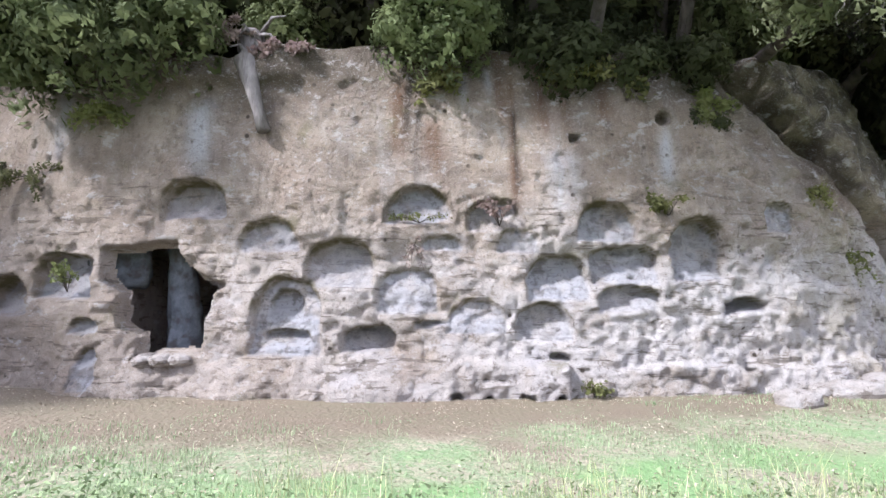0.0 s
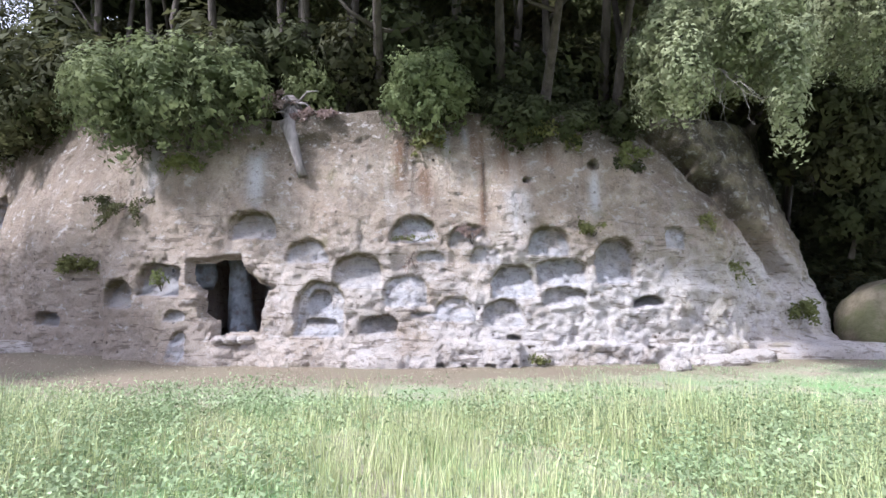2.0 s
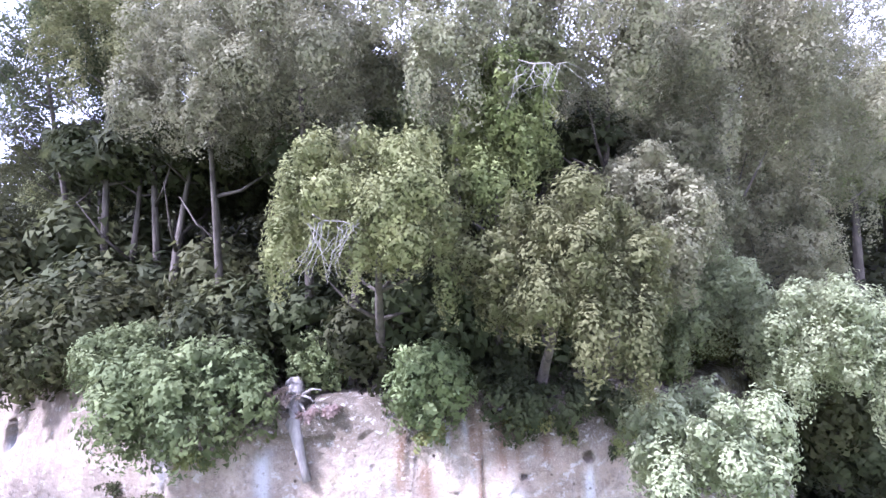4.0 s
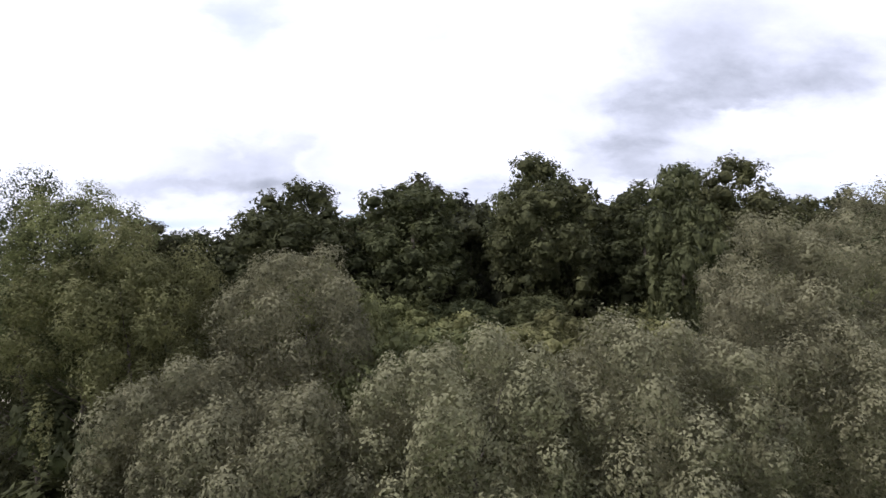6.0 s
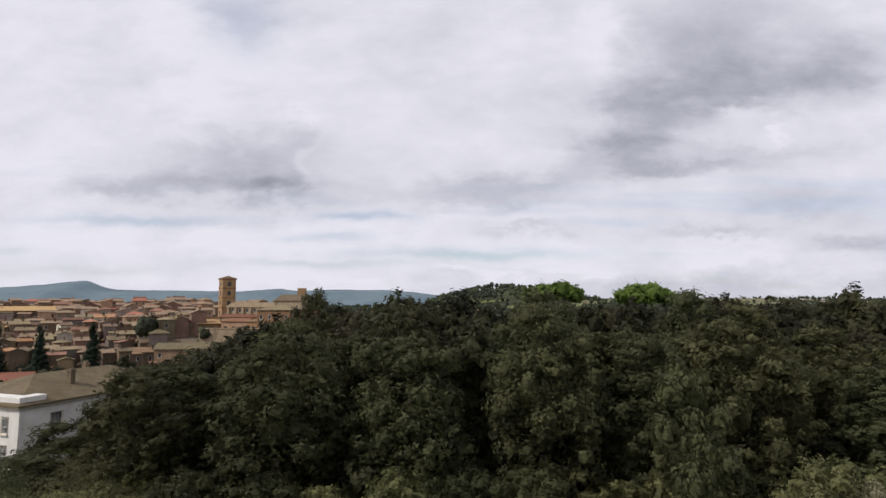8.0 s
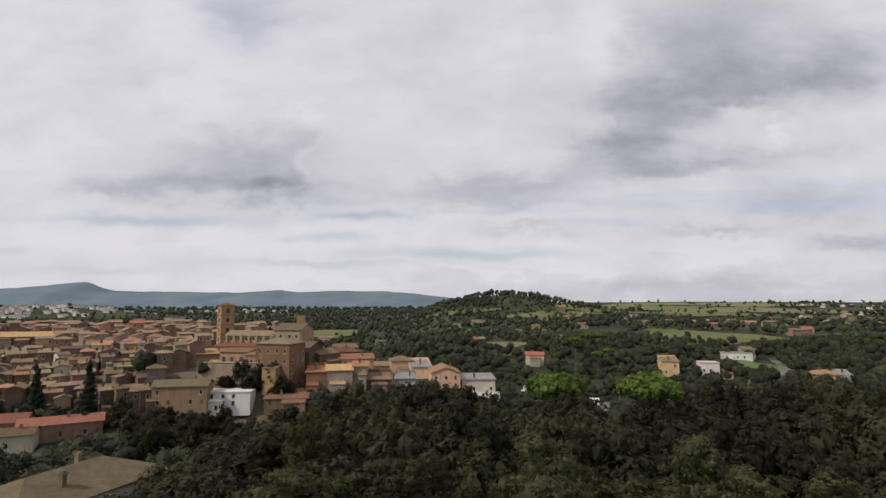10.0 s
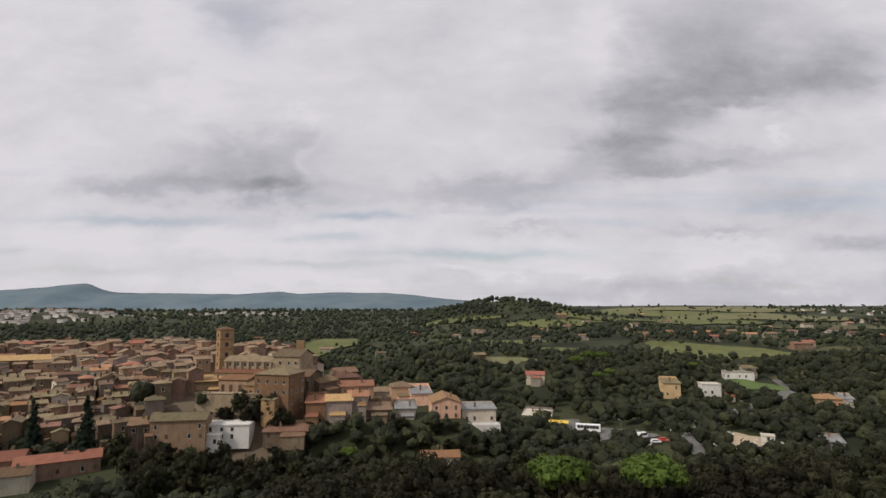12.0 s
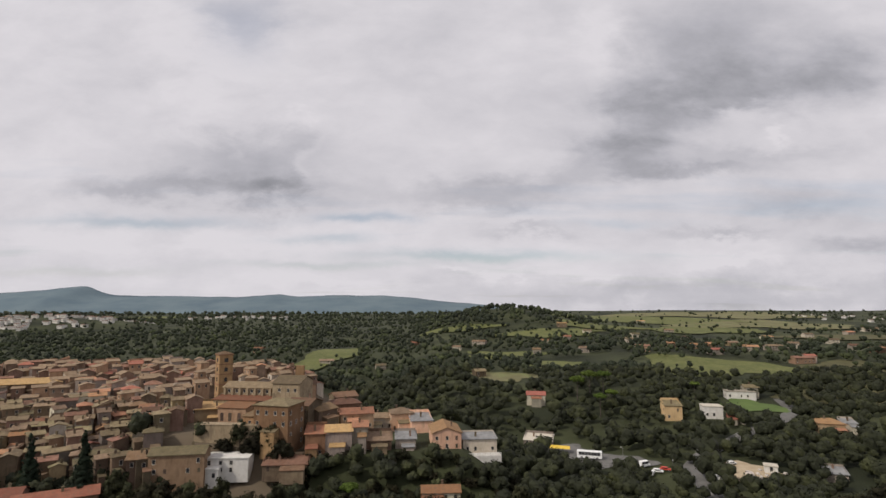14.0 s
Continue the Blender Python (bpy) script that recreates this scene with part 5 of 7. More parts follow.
for x, y, z, turn, s in ((-2.7, 12.6, 7.4, 0, 1.0), (3.9, 13.6, 7.8, 120, 1.0), (2.9, 14.6, 8.3, 40, 0.9), (-10.5, 16.2, 8.2, 70, 1.1), (-13.5, 18.4, 8.0, 10, 1.1),
                         (-12.4, 20.6, 9.0, 150, 1.2), (-9.4, 18.6, 8.9, 220, 1.0), (-15.5, 19.8, 8.2, 300, 1.1), (7.2, 15.8, 8.4, 200, 1.0), (-5.5, 15.0, 8.3, 250, 1.0)):
    placed(USED, BARE, x, y, z, turn, s, group="trunks in the shade")

# the wood on the hill
WOODS = []
for i, (rx, rz, z, n, lump) in enumerate(((2.9, 6.8, 5.4, 66, 0.78), (3.1, 6.4, 5.8, 70, 0.82), (2.7, 7.0, 5.2, 66, 0.72), (3.2, 6.3, 5.9, 64, 0.86))):
    WOODS.append(tree_kind("oak", ("dark green oak in dense hilltop wood", "olive-green oak in dense hilltop wood", "tall narrow oak in dense hilltop wood", "round-topped oak in dense hilltop wood")[i],
                           oak_crown(rx, rx, rz, z, n, lump, 17500, 0.155, 40 + i, core=0.5, low=0.70, high=1.0), CREST_LEAF, 40 + i, 8.0, 0.25))
SLOPE = []
for i, (rx, rz, z, n, lump) in enumerate(((3.0, 3.2, 6.0, 44, 0.76), (3.3, 3.6, 6.4, 48, 0.80), (3.1, 3.3, 6.1, 44, 0.78), (3.3, 3.5, 6.3, 46, 0.80))):
    SLOPE.append(tree_kind("holm_oak", ("dusty green holm oak on the wooded slope", "broad dusty green holm oak on the wooded slope", "dark green holm oak on the wooded slope", "broad dark holm oak on the wooded slope")[i],
                           oak_crown(rx, rx, rz, z, n, lump, 15000, 0.132, 50 + i, core=0.5, low=0.70, high=1.0), SLOPE_LEAF if i < 2 else CREST_LEAF, 50 + i, 6.5, 0.22))
HILL = []
for i, (rx, rz, z, n, lump) in enumerate(((3.2, 3.0, 4.6, 16, 1.15), (3.4, 2.8, 4.6, 18, 1.15), (3.6, 2.8, 4.4, 18, 1.2))):
    HILL.append(tree_kind("oak", ("round dark oak in the wood behind the crest", "broad olive oak in the wood behind the crest", "spreading oak in the wood behind the crest")[i],
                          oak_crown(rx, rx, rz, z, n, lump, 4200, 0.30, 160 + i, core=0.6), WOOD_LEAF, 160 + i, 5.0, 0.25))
DISTANT = []
for i, (rx, rz, z, n, lump) in enumerate(((3.2, 3.0, 4.6, 10, 1.5), (2.8, 3.6, 5.0, 10, 1.3), (3.6, 2.6, 4.2, 11, 1.5), (2.4, 4.2, 5.2, 11, 1.2))):
    DISTANT.append(tree_kind("oak", ("broad dark green tree in valley woodland", "upright dark green tree in valley woodland", "spreading olive-green tree in valley woodland", "tall dark tree in valley woodland")[i],
                             oak_crown(rx, rx, rz, z, n, lump, 1500, 0.42, 60 + i, core=0.7), WOOD_LEAF, 60 + i, 5.0, 0.25))


dome_rng = np.random.default_rng(33)
DOMES = [(gx + dome_rng.uniform(-2.2, 2.2), gy + dome_rng.uniform(-2.2, 2.2)) for gx in np.arange(-48, 62, 10.5) for gy in np.arange(18, 90, 10.5)]


def canopy(x, y):
    """Height of the tree tops over the hill: broad domes with gaps between."""
    near = min(math.hypot(x - a, y - b) for a, b in DOMES)
    return tops(x, y) - (4.2 if y < 34 else 3.6 if y < 50 else 1.6) * float(smooth(2.4, 5.0, near))


def tops(x, y):
    crest = np.interp(x, [-46, -38, -30, -24, -14, -8, -2, 3, 8, 12, 16, 22, 27, 34, 60], [21, 24, 27, 28, 31, 31.5, 32.6, 31.5, 34.4, 32.0, 31.5, 33.5, 31, 31, 31])
    back = np.interp(x, [-46, -38, -30, -20, -14, 0, 60], [20, 24, 28, 32.0, 34.0, 34.9, 35.0])
    z = np.interp(y, [12, 16, 20, 26, 31, 34], [19.5, 22.8, 23.2, 22.5, 21.5, 22])
    z += 2.4 * float(smooth(9, 14, x)) * float(smooth(15, 18, y))
    z += (crest - 1 - z) * float(smooth(34, 38, y))
    z += (crest - z) * float(smooth(38, 43, y))
    z = z + (back - z) * float(smooth(48, 54, y))
    return min(z, 19.5) if x < -0.60 * (y + 4) and y > 30 else z


rng = np.random.default_rng(77)
yy = 16.5
while yy < 31:
    xx = -28 + rng.uniform(0, 3)
    while xx < 34:
        x, y = xx + rng.uniform(-1, 1), yy + rng.uniform(-1.2, 1.2)
        if not (x < -8 and y < 19.5 and x > -17) and float(ground_height(x, y)) > 6 and abs(x) < 0.86 * (y + 12):
            g = float(ground_height(x, y))
            k = int(rng.integers(0, 2)) + (2 if x < -4 + rng.uniform(-4, 4) else 0)
            s = rng.uniform(0.95, 1.15)
            placed(USED, SLOPE[k], x, y, g, rng.uniform(0, 360), s, max(0.8, (canopy(x, y) + rng.uniform(-0.6, 0.8) - g) / (9.8 * s)), "slope wood")
        xx += 5.4
    yy += 4.9
# tall broad crowns along the crest, in clumps with dark gaps between
for i, cx in enumerate((-41, -32, -22.5, -12.5, -2.6, 8.2, 15.4, 22.4, 33, 42, 52, 61, 70)):
    for k, cy in enumerate((37.5, 44.0)):
        x, y = cx + rng.uniform(-0.7, 0.7), cy + rng.uniform(-0.7, 0.7)
        if abs(x) < 0.86 * (y + 10) and not (x < -35 and y > 40):
            g, s = float(ground_height(x, y)), rng.uniform(1.28, 1.5)
            placed(USED, WOODS[(i + 2 * k) % 4], x, y, g, rng.uniform(0, 360), s, max(0.5, (tops(x, y) + rng.uniform(0.2, 0.9) - g) / (12.3 * s)), "hilltop wood")
    x, y = cx + 5.0, 48.5
    if -30 < x < 50:
        g, s = float(ground_height(x, y)), 1.2
        placed(USED, WOODS[i % 4], x, y, g, i * 77, s, max(0.5, (tops(x, y) - 1.6 - g) / (12.3 * s)), "hilltop wood")
for k in range(18):                                     # lower trees that close the view between the trunks
    x, y = -30 + 4.9 * k + rng.uniform(-0.8, 0.8), 40.6 + rng.uniform(-0.6, 0.6)
    if abs(x) < 0.86 * (y + 10):
        placed(USED, HILL[k % 3], x, y, float(ground_height(x, y)) - 4.0, k * 50, 1.15, rng.uniform(0.9, 1.2), "hilltop wood")
    x, y = x + 2.4, 34.6 + rng.uniform(-0.8, 0.8)
    if abs(x) < 0.86 * (y + 10):
        placed(USED, SLOPE[k % 4], x, y, float(ground_height(x, y)) - 1.8, k * 80, 0.95, rng.uniform(0.75, 0.95), "hilltop wood")
placed(USED, WOODS[2], -14.3, 56.0, float(ground_height(-14.3, 56.0)), 70, 1.05, (34.6 - float(ground_height(-14.3, 56.0))) / 12.9, "hilltop wood")
yy = 52.0
while yy < 91:
    xx = -44 + rng.uniform(0, 4)
    while xx < 30 + yy * 0.75:
        x, y = xx + rng.uniform(-0.9, 0.9), yy + rng.uniform(-0.9, 0.9)
        villa_zone = x < -35.5 - (y - 60) * 0.25 and 44 < y < 90
        if not villa_zone and abs(x) < 0.86 * (y + 10) and not (y > 67 and (abs(x - 15.6) < 4.5 or abs(x - 28.5) < 4.5)):
            g = float(ground_height(x, y))
            s = rng.uniform(1.1, 1.35)
            top = canopy(x, y) + rng.uniform(-0.5, 0.8)
            placed(USED, HILL[int(rng.integers(0, 3))], x, y, g, rng.uniform(0, 360), s * 1.2, max(0.5, (top - 0.8 - g) / (7.8 * s * 1.2)), "hilltop wood")
        xx += 7.6
    yy += 7.0
# dark trees that close the shaded hollow beside the cliff
for x, y, s, tall in ((14.6, 24.0, 1.0, 0.8), (17.6, 22.5, 1.0, 0.75), (16.2, 19.0, 0.9, 0.6), (19.6, 20.0, 1.0, 0.8), (18.2, 26.0, 1.1, 1.3), (22.5, 18.5, 1.0, 0.9), (14.2, 28.0, 1.0, 1.5)):
    placed(USED, WOODS[int(x) % 4], x, y, float(ground_height(x, y)) - 2.2, x * 40, s, tall, "trees in the hollow")


def understory():
    """Scrub that covers the woodland floor behind the rim, its leaf colour chosen dark for shade."""
    r = np.random.default_rng(55)
    x, y = r.uniform(-34, 36, 26000), r.uniform(12, 40, 26000)
    z = ground_height(x, y)
    keep = (y > cliff_line(x) + 1.6) & (z > 5)
    z = np.where(y < cliff_line(x) + 8.4, np.maximum(z, rim_height(np.clip(x, -25, 13)) + 0.5), z)
    p = np.stack([x, y, z + r.random(len(x)) ** 1.5 * 1.6], 1)[keep]
    v = leaf_points(p, np.tile([[0, -0.4, 0.6]], (len(p), 1)), 0.42, r, 0.7)
    tagged(mesh_object("understory", v, np.arange(len(v)).reshape(-1, 3), WOOD_LEAF), "scrub in shade-dark leaf colour on the woodland floor", "scrub", kind="stuff")


understory()


# umbrella pines
def pine_crown(seed):
    def fn(rng):
        blobs = [((math.cos(i * 2.4) * 2.9 * math.sqrt(i / 16), math.sin(i * 2.4) * 2.9 * math.sqrt(i / 16), 12.6 + rng.uniform(-0.3, 0.4) - 0.05 * i), (1.25, 1.25, 0.85)) for i in range(17)]
        return foliage(blobs, 4800, 0.32, seed)
    return fn


PINE = tree_kind("umbrella_pine", "bright green umbrella pine with flat spreading crown", pine_crown(71), PINE_LEAF, 71, 12.6, 0.28, limbs=7, reach=2.2)
for x, y, z, s in ((15.6, 73, 20.4, 1.15), (28.5, 73.5, 19.6, 1.2), (85, 300, 9, 0.95), (93, 306, 9, 0.95), (78, 322, 9, 1.2), (87, 328, 9, 1.3), (96, 332, 9, 1.2), (150, 330, 9, 0.8), (-30, 178, 2, 0.8), (40, 150, 0, 0.9)):
    placed(USED, PINE, x, y, z if y < 100 else float(ground_height(x, y)) - 0.2, x * 7, s, group="umbrella pines")


# dark conifers before the old town
def conifer_crown(rng):
    blobs = [((rng.uniform(-0.2, 0.2), rng.uniform(-0.2, 0.2), 2.0 + i * 1.15), (2.3 - 0.22 * i, 2.3 - 0.22 * i, 1.0)) for i in range(10)]
    return foliage(blobs, 2600, 0.38, 81)


CONIFER = tree_kind("conifer", "dark spire-shaped conifer before the old town", conifer_crown, DARK_LEAF, 81, 12.0, 0.25, limbs=2)
for x, y, s in ((-115, 178, 1.7), (-133, 179, 1.6), (-147, 178, 1.7)):
    placed(USED, CONIFER, x, y, float(ground_height(x, y)), x * 5, s, group="conifers")

# valley woodland
CLEAR = [(-128, 162, 34, 14), (68, 240, 20, 10), (118, 217, 16, 12), (173, 308, 21, 17), (40, 390, 26, 26), (222, 455, 56, 48), (57, 258, 11, 6), (120, 288, 6, 5), (141, 289, 7, 5), (178, 326, 14, 8),
         (181, 257, 8, 5), (143, 201, 6, 5), (54, 314, 10, 8), (46, 268, 12, 7), (-1, 183, 10, 7), (84, 222, 9, 6)]
ROAD = [(84, 150), (90, 180), (95, 200), (98, 222), (110, 238), (128, 252), (150, 268), (172, 283), (190, 300), (200, 330)]


def is_clear(x, y):
    if any(((x - cx) / a) ** 2 + ((y - cy + 4) / (b + 4)) ** 2 < 1 for cx, cy, a, b in CLEAR):
        return True
    if any(math.hypot(x - px, y - py + 2) < 6.5 for px, py in ROAD):
        return True
    in_town = y > 188 and x < -50 and y < 345 and not (193 < y < 203 and -118 < x < -84) and not (204 < y < 212 and -78 < x < -70)
    on_spur = 200 < y < 256 and -60 < x < 22
    return in_town or on_spur or ((x + 74) / 14) ** 2 + ((y - 188) / 8) ** 2 < 1


def crown_cloud(rng, x, y, g, s, n_small, n_lumps=7, leaf=0.15):
    """A rough leafy crown for a tree far off: loose triangles and the way that each faces."""
    V, nrm = [], []
    d = rng.normal(size=(n_lumps, 3))
    d[:, 2] = np.abs(d[:, 2]) * 1.1 - 0.35
    d /= np.linalg.norm(d, axis=1)[:, None]
    lumps = d * np.array([0.62, 0.62, 0.58]) * s * rng.uniform(0.55, 1.05, (n_lumps, 1))
    radii = s * rng.uniform(0.30, 0.50, n_lumps)
    lumps[0], radii[0] = 0, s * 0.58
    at = np.array([x, y, g + 1.05 * s])
    for q, r in zip(lumps, radii):
        V.append(at + q + core_soup(rng, 1) * r)
        nrm.append(V[-1].reshape(-1, 3, 3).mean(axis=1) - at - q * 0.7)
    w = rng.integers(0, n_lumps, n_small)
    p = rng.normal(size=(n_small, 3))
    p[:, 2] = np.abs(p[:, 2]) * 1.2 - 0.5
    p /= np.linalg.norm(p, axis=1)[:, None]
    V.append(leaf_points(at + lumps[w] + p * radii[w][:, None] * rng.uniform(0.95, 1.35, (n_small, 1)), p, s * leaf, rng, 0.6, 1.3))
    nrm.append(p + 0.3 * rng.normal(size=(n_small, 3)))
    return [(np.concatenate(V), np.concatenate(nrm))]


def stuff_mesh(name, clouds, mat, label, category):
    V, nrm = np.concatenate([c[0] for c in clouds]), np.concatenate([c[1] for c in clouds])
    nrm /= np.linalg.norm(nrm, axis=1)[:, None] + 1e-9
    ob = mesh_object(name, V, np.arange(len(V)).reshape(-1, 3), mat, smooth_shade=True)
    ob.data.normals_split_custom_set_from_vertices(np.repeat(nrm, 3, axis=0).tolist())
    return tagged(ob, label, category, kind="stuff")


clouds, singles = [], 0
yy = 92.0
while yy < 420:
    step = 6.2 if yy < 250 else 7.4
    xx = -0.84 * (yy + 5) + rng.uniform(0, step)
    while xx < 0.84 * (yy + 5):
        x, y = xx + rng.uniform(-2.2, 2.2), yy + rng.uniform(-2.2, 2.2)
        hidden = y < 135 and abs(x) < 70
        if not is_clear(x, y) and not hidden and rng.random() < (0.97 if y < 260 else 0.8):
            g = float(ground_height(x, y)) - 0.3
            if 150 < y < 205 and singles < 130:
                singles += 1
                placed(USED, DISTANT[int(rng.integers(0, 4))], x, y, g, rng.uniform(0, 360), rng.uniform(0.8, 1.3), rng.uniform(0.85, 1.2), "valley wood")
            else:
                clouds += crown_cloud(rng, x, y, g, rng.uniform(2.2, 4.0) * (1.0 + 0.6 * rng.random() ** 3), 120)
        xx += step
    yy += step
VALLEY_LEAF = material("valley_leaf", [(0.3, (0.014, 0.017, 0.009)), (0.5, (0.026, 0.030, 0.014)), (0.72, (0.066, 0.073, 0.028))], scale=0.09, rough=0.75, per_leaf=0.3, translucent=0.15)
stuff_mesh("valley_woodland", clouds, VALLEY_LEAF, "dense dark mixed woodland in the valley round the town", "woodland")


# far woodland: too many to count
def far_wood(name, count, y0, y1, size, seed, label, keep, n_lumps=2, small=14):
    rng = np.random.default_rng(seed)
    clouds = []
    for _ in range(count):
        y = y0 + (y1 - y0) * rng.random() ** 1.4
        x = rng.uniform(-0.86, 0.86) * (y + 5)
        if keep(x, y, rng):
            s = size * rng.uniform(0.5, 1.5) * (1 + 0.0006 * (y - y0))
            clouds += crown_cloud(rng, x, y, float(ground_height(x, y)), s, small, n_lumps, 0.24)
    return stuff_mesh(name, clouds, FAR_LEAF, label, "woodland")


FAR_LEAF = material("far_woodland_leaf", [(0.3, (0.014, 0.019, 0.011)), (0.52, (0.025, 0.032, 0.016)), (0.72, (0.070, 0.085, 0.033))], scale=0.02, rough=0.8, per_leaf=0.3)


def keep_far(x, y, rng):
    if x > 300 and y > 560 and rng.random() < 0.55:
        return False
    for _, fx, fy, fa, fb, *_ in FIELDS:
        if x > 60 and y > 1150:
            return False
        if ((x + 1030) / 230) ** 2 + ((y - 1370) / 190) ** 2 < 1 or ((x + 900) / 300) ** 2 + ((y - 2320) / 230) ** 2 < 1:
            return rng.random() < 0.35
        if ((x - fx) / (fa * 1.05)) ** 2 + ((y - fy) / (fb * 1.05)) ** 2 < 1:
            return rng.random() < 0.03
    dense = fbm2(np.array(x / 120.0), np.array(y / 120.0), 1.0, 3, 5)
    limit = 0.26 if x > 0 else 0.5
    return dense < limit - 0.42 * float(smooth(500, 1100, y)) * (x > 80)


far_wood("woodland", 6200, 415, 1150, 3.2, 91, "dark patchwork woodland on rolling hills", keep_far)
far_wood("far_woodland", 6000, 1150, 3600, 4.6, 92, "distant dark woodland towards the mountains", keep_far, 2, 6)
far_wood("knoll_wood", 3400, 780, 1090, 4.2, 93, "dark tree-covered top of a knoll", lambda x, y, r: ((x - 105) / 190) ** 2 + ((y - 985) / 190) ** 2 < r.uniform(0.15, 1.1), 2, 8)


def hedges(x, y, rng):
    line = abs(float(fbm2(np.array(x / 95.0), np.array(y / 95.0), 1.0, 2, 19)))
    hill = x > 780 and y > 1050
    return x > 40 and (line < 0.035 or rng.random() < (0.45 if hill else 0.05))


far_wood("hedgerow", 6500, 560, 1560, 2.6, 94, "dark hedgerow trees between fields on the far slopes", hedges)


# ---- meadow plants ----
def blades(name, count, area, height, width, mat, seed, label, density):
    rng = np.random.default_rng(seed)
    x = rng.uniform(area[0], area[1], count)
    y = rng.uniform(area[2], area[3], count)
    keep = density(x, y) > rng.random(count)
    x, y = x[keep], y[keep]
    n = len(x)
    z = ground_height(x, y) - 0.02
    h = height * rng.uniform(0.35, 1.2, n) * (0.85 + 1.1 * fbm2(x, y, 0.9, 4, seed))
    a = rng.uniform(0, 6.283, n)
    bend = h * rng.uniform(0.05, 0.6, n)
    dx, dy = np.cos(a), np.sin(a)
    w = width * rng.uniform(0.6, 1.4, n)
    px, py = -dy * w, dx * w
    P = np.stack([x, y, z], 1)
    S = np.stack([px, py, 0 * z], 1)
    mid = P + np.stack([dx * bend * 0.35, dy * bend * 0.35, h * 0.6], 1)
    tip = P + np.stack([dx * bend, dy * bend, h], 1)
    V = np.stack([P - S, P + S, mid + S * 0.8, mid - S * 0.8, tip], 1).reshape(-1, 3)
    b = np.arange(n)[:, None] * 5
    quads, tris = (b + np.array([[0, 1, 2, 3]])).tolist(), (b + np.array([[3, 2, 4]])).tolist()
    return tagged(mesh_object(name, V, quads + tris, mat), label, "grass", kind="stuff")


def tall_edge(x, y):
    return smooth(5.0, 3.7, y - 1.1 * fbm2(x, y * 0, 0.35, 2, 8) - 0.03 * x)


blades("tall_grass", 95000, (-12, 12, -4.5, 5.2), 0.52, 0.0034, GRASS_BLADE, 101, "tall uncut meadow grass, green and straw-coloured", tall_edge)
blades("short_grass", 120000, (-14, 16, 3.4, 10.5), 0.085, 0.0045, SHORT_GRASS, 102, "thin short grass on trodden ground", lambda x, y: smooth(10.2, 6.5, y - 0.2 * x + 3.0 * fbm2(x, y, 0.7, 4, 4)) * smooth(-0.35, 0.25, fbm2(x, y, 1.4, 3, 14)))


def weeds():
    """Broad-leaved weeds among the tall grass."""
    rng = np.random.default_rng(103)
    n = 13000
    x, y = rng.uniform(-12, 12, n), rng.uniform(-5.0, 5.0, n)
    keep = (tall_edge(x, y) > 0.5) & (fbm2(x, y, 0.45, 3, 12) + 0.3 * smooth(3, -6, x) > rng.uniform(-0.5, 0.4, n))
    x, y = x[keep], y[keep]
    z = ground_height(x, y)
    P = []
    for a, b, c in zip(x, y, z):
        h = rng.uniform(0.22, 0.62)
        for k in range(26):
            t = rng.random()
            P.append((a + rng.normal() * 0.07, b + rng.normal() * 0.07, c + h * (0.15 + 0.85 * t)))
    P = np.array(P)
    out = np.tile(np.array([[0, 0, 1.0]]), (len(P), 1))
    v = leaf_points(P, out, 0.030, rng, 0.8, 1.9)
    f = np.arange(len(v)).reshape(-1, 3)
    return tagged(mesh_object("weeds", v, f, WEED_LEAF), "leafy green weeds among the tall grass", "weeds", kind="stuff")


weeds()


def litter():
    """Dry leaves and grass cuttings on the trodden strip below the rock."""
    rng = np.random.default_rng(104)
    n = 60000
    x, y = rng.uniform(-13, 15, n), rng.uniform(3.2, 11.5, n)
    keep = (fbm2(x, y, 0.9, 4, 31) > rng.uniform(-0.45, 0.35, n)) & (y < cliff_line(x) + 0.2)
    x, y = x[keep], y[keep]
    P = np.stack([x, y, ground_height(x, y) + 0.012], 1)
    v = leaf_points(P, np.tile([[0, 0, 1.0]], (len(P), 1)), 0.020, rng, 0.35, 1.9)
    return tagged(mesh_object("leaf_litter", v, np.arange(len(v)).reshape(-1, 3), LITTER), "dry leaves and cut grass scattered on trodden ground", "leaf litter", kind="stuff")


litter()


def tuft(name, x, y, z, spread, count, size, mat, label, seed, hang=0.0):
    """A small plant rooted in the rock: stems with leaves."""
    rng = np.random.default_rng(seed)
    top = new(name)
    top.matrix_basis = pose(x, y, z)
    tagged(top, label, "plant")
    stems, pts = [], []
    for k in range(9):
        a = rng.uniform(0, 6.28)
        e = Vector((math.cos(a) * spread[0], -abs(math.sin(a)) * spread[1], rng.uniform(0.2, 1.0) * spread[2] - hang * rng.random()))
        m = e * 0.5 + Vector((0, -0.03, 0.3 * abs(spread[2])))
        stems.append(tube([(0, 0.05, -0.03), m, e], [0.008, 0.006, 0.003], 4))
        for _ in range(count // 9):
            t = rng.uniform(0.25, 1.05)
            p = (m * (2 * t) if t < 0.5 else m.lerp(e, 2 * t - 1)) + Vector(rng.normal(size=3) * size * 0.8)
            pts.append(p[:])
    v, f = join_lists(stems)
    mesh_object("stems", v, f, BARK, top)
    pts = np.array(pts)
    v, f = leaves(pts, np.tile([[0, -0.6, 0.5]], (len(pts), 1)), size, rng, 0.9, 1.8)
    mesh_object("leaves", v, f, mat, top)
    return top


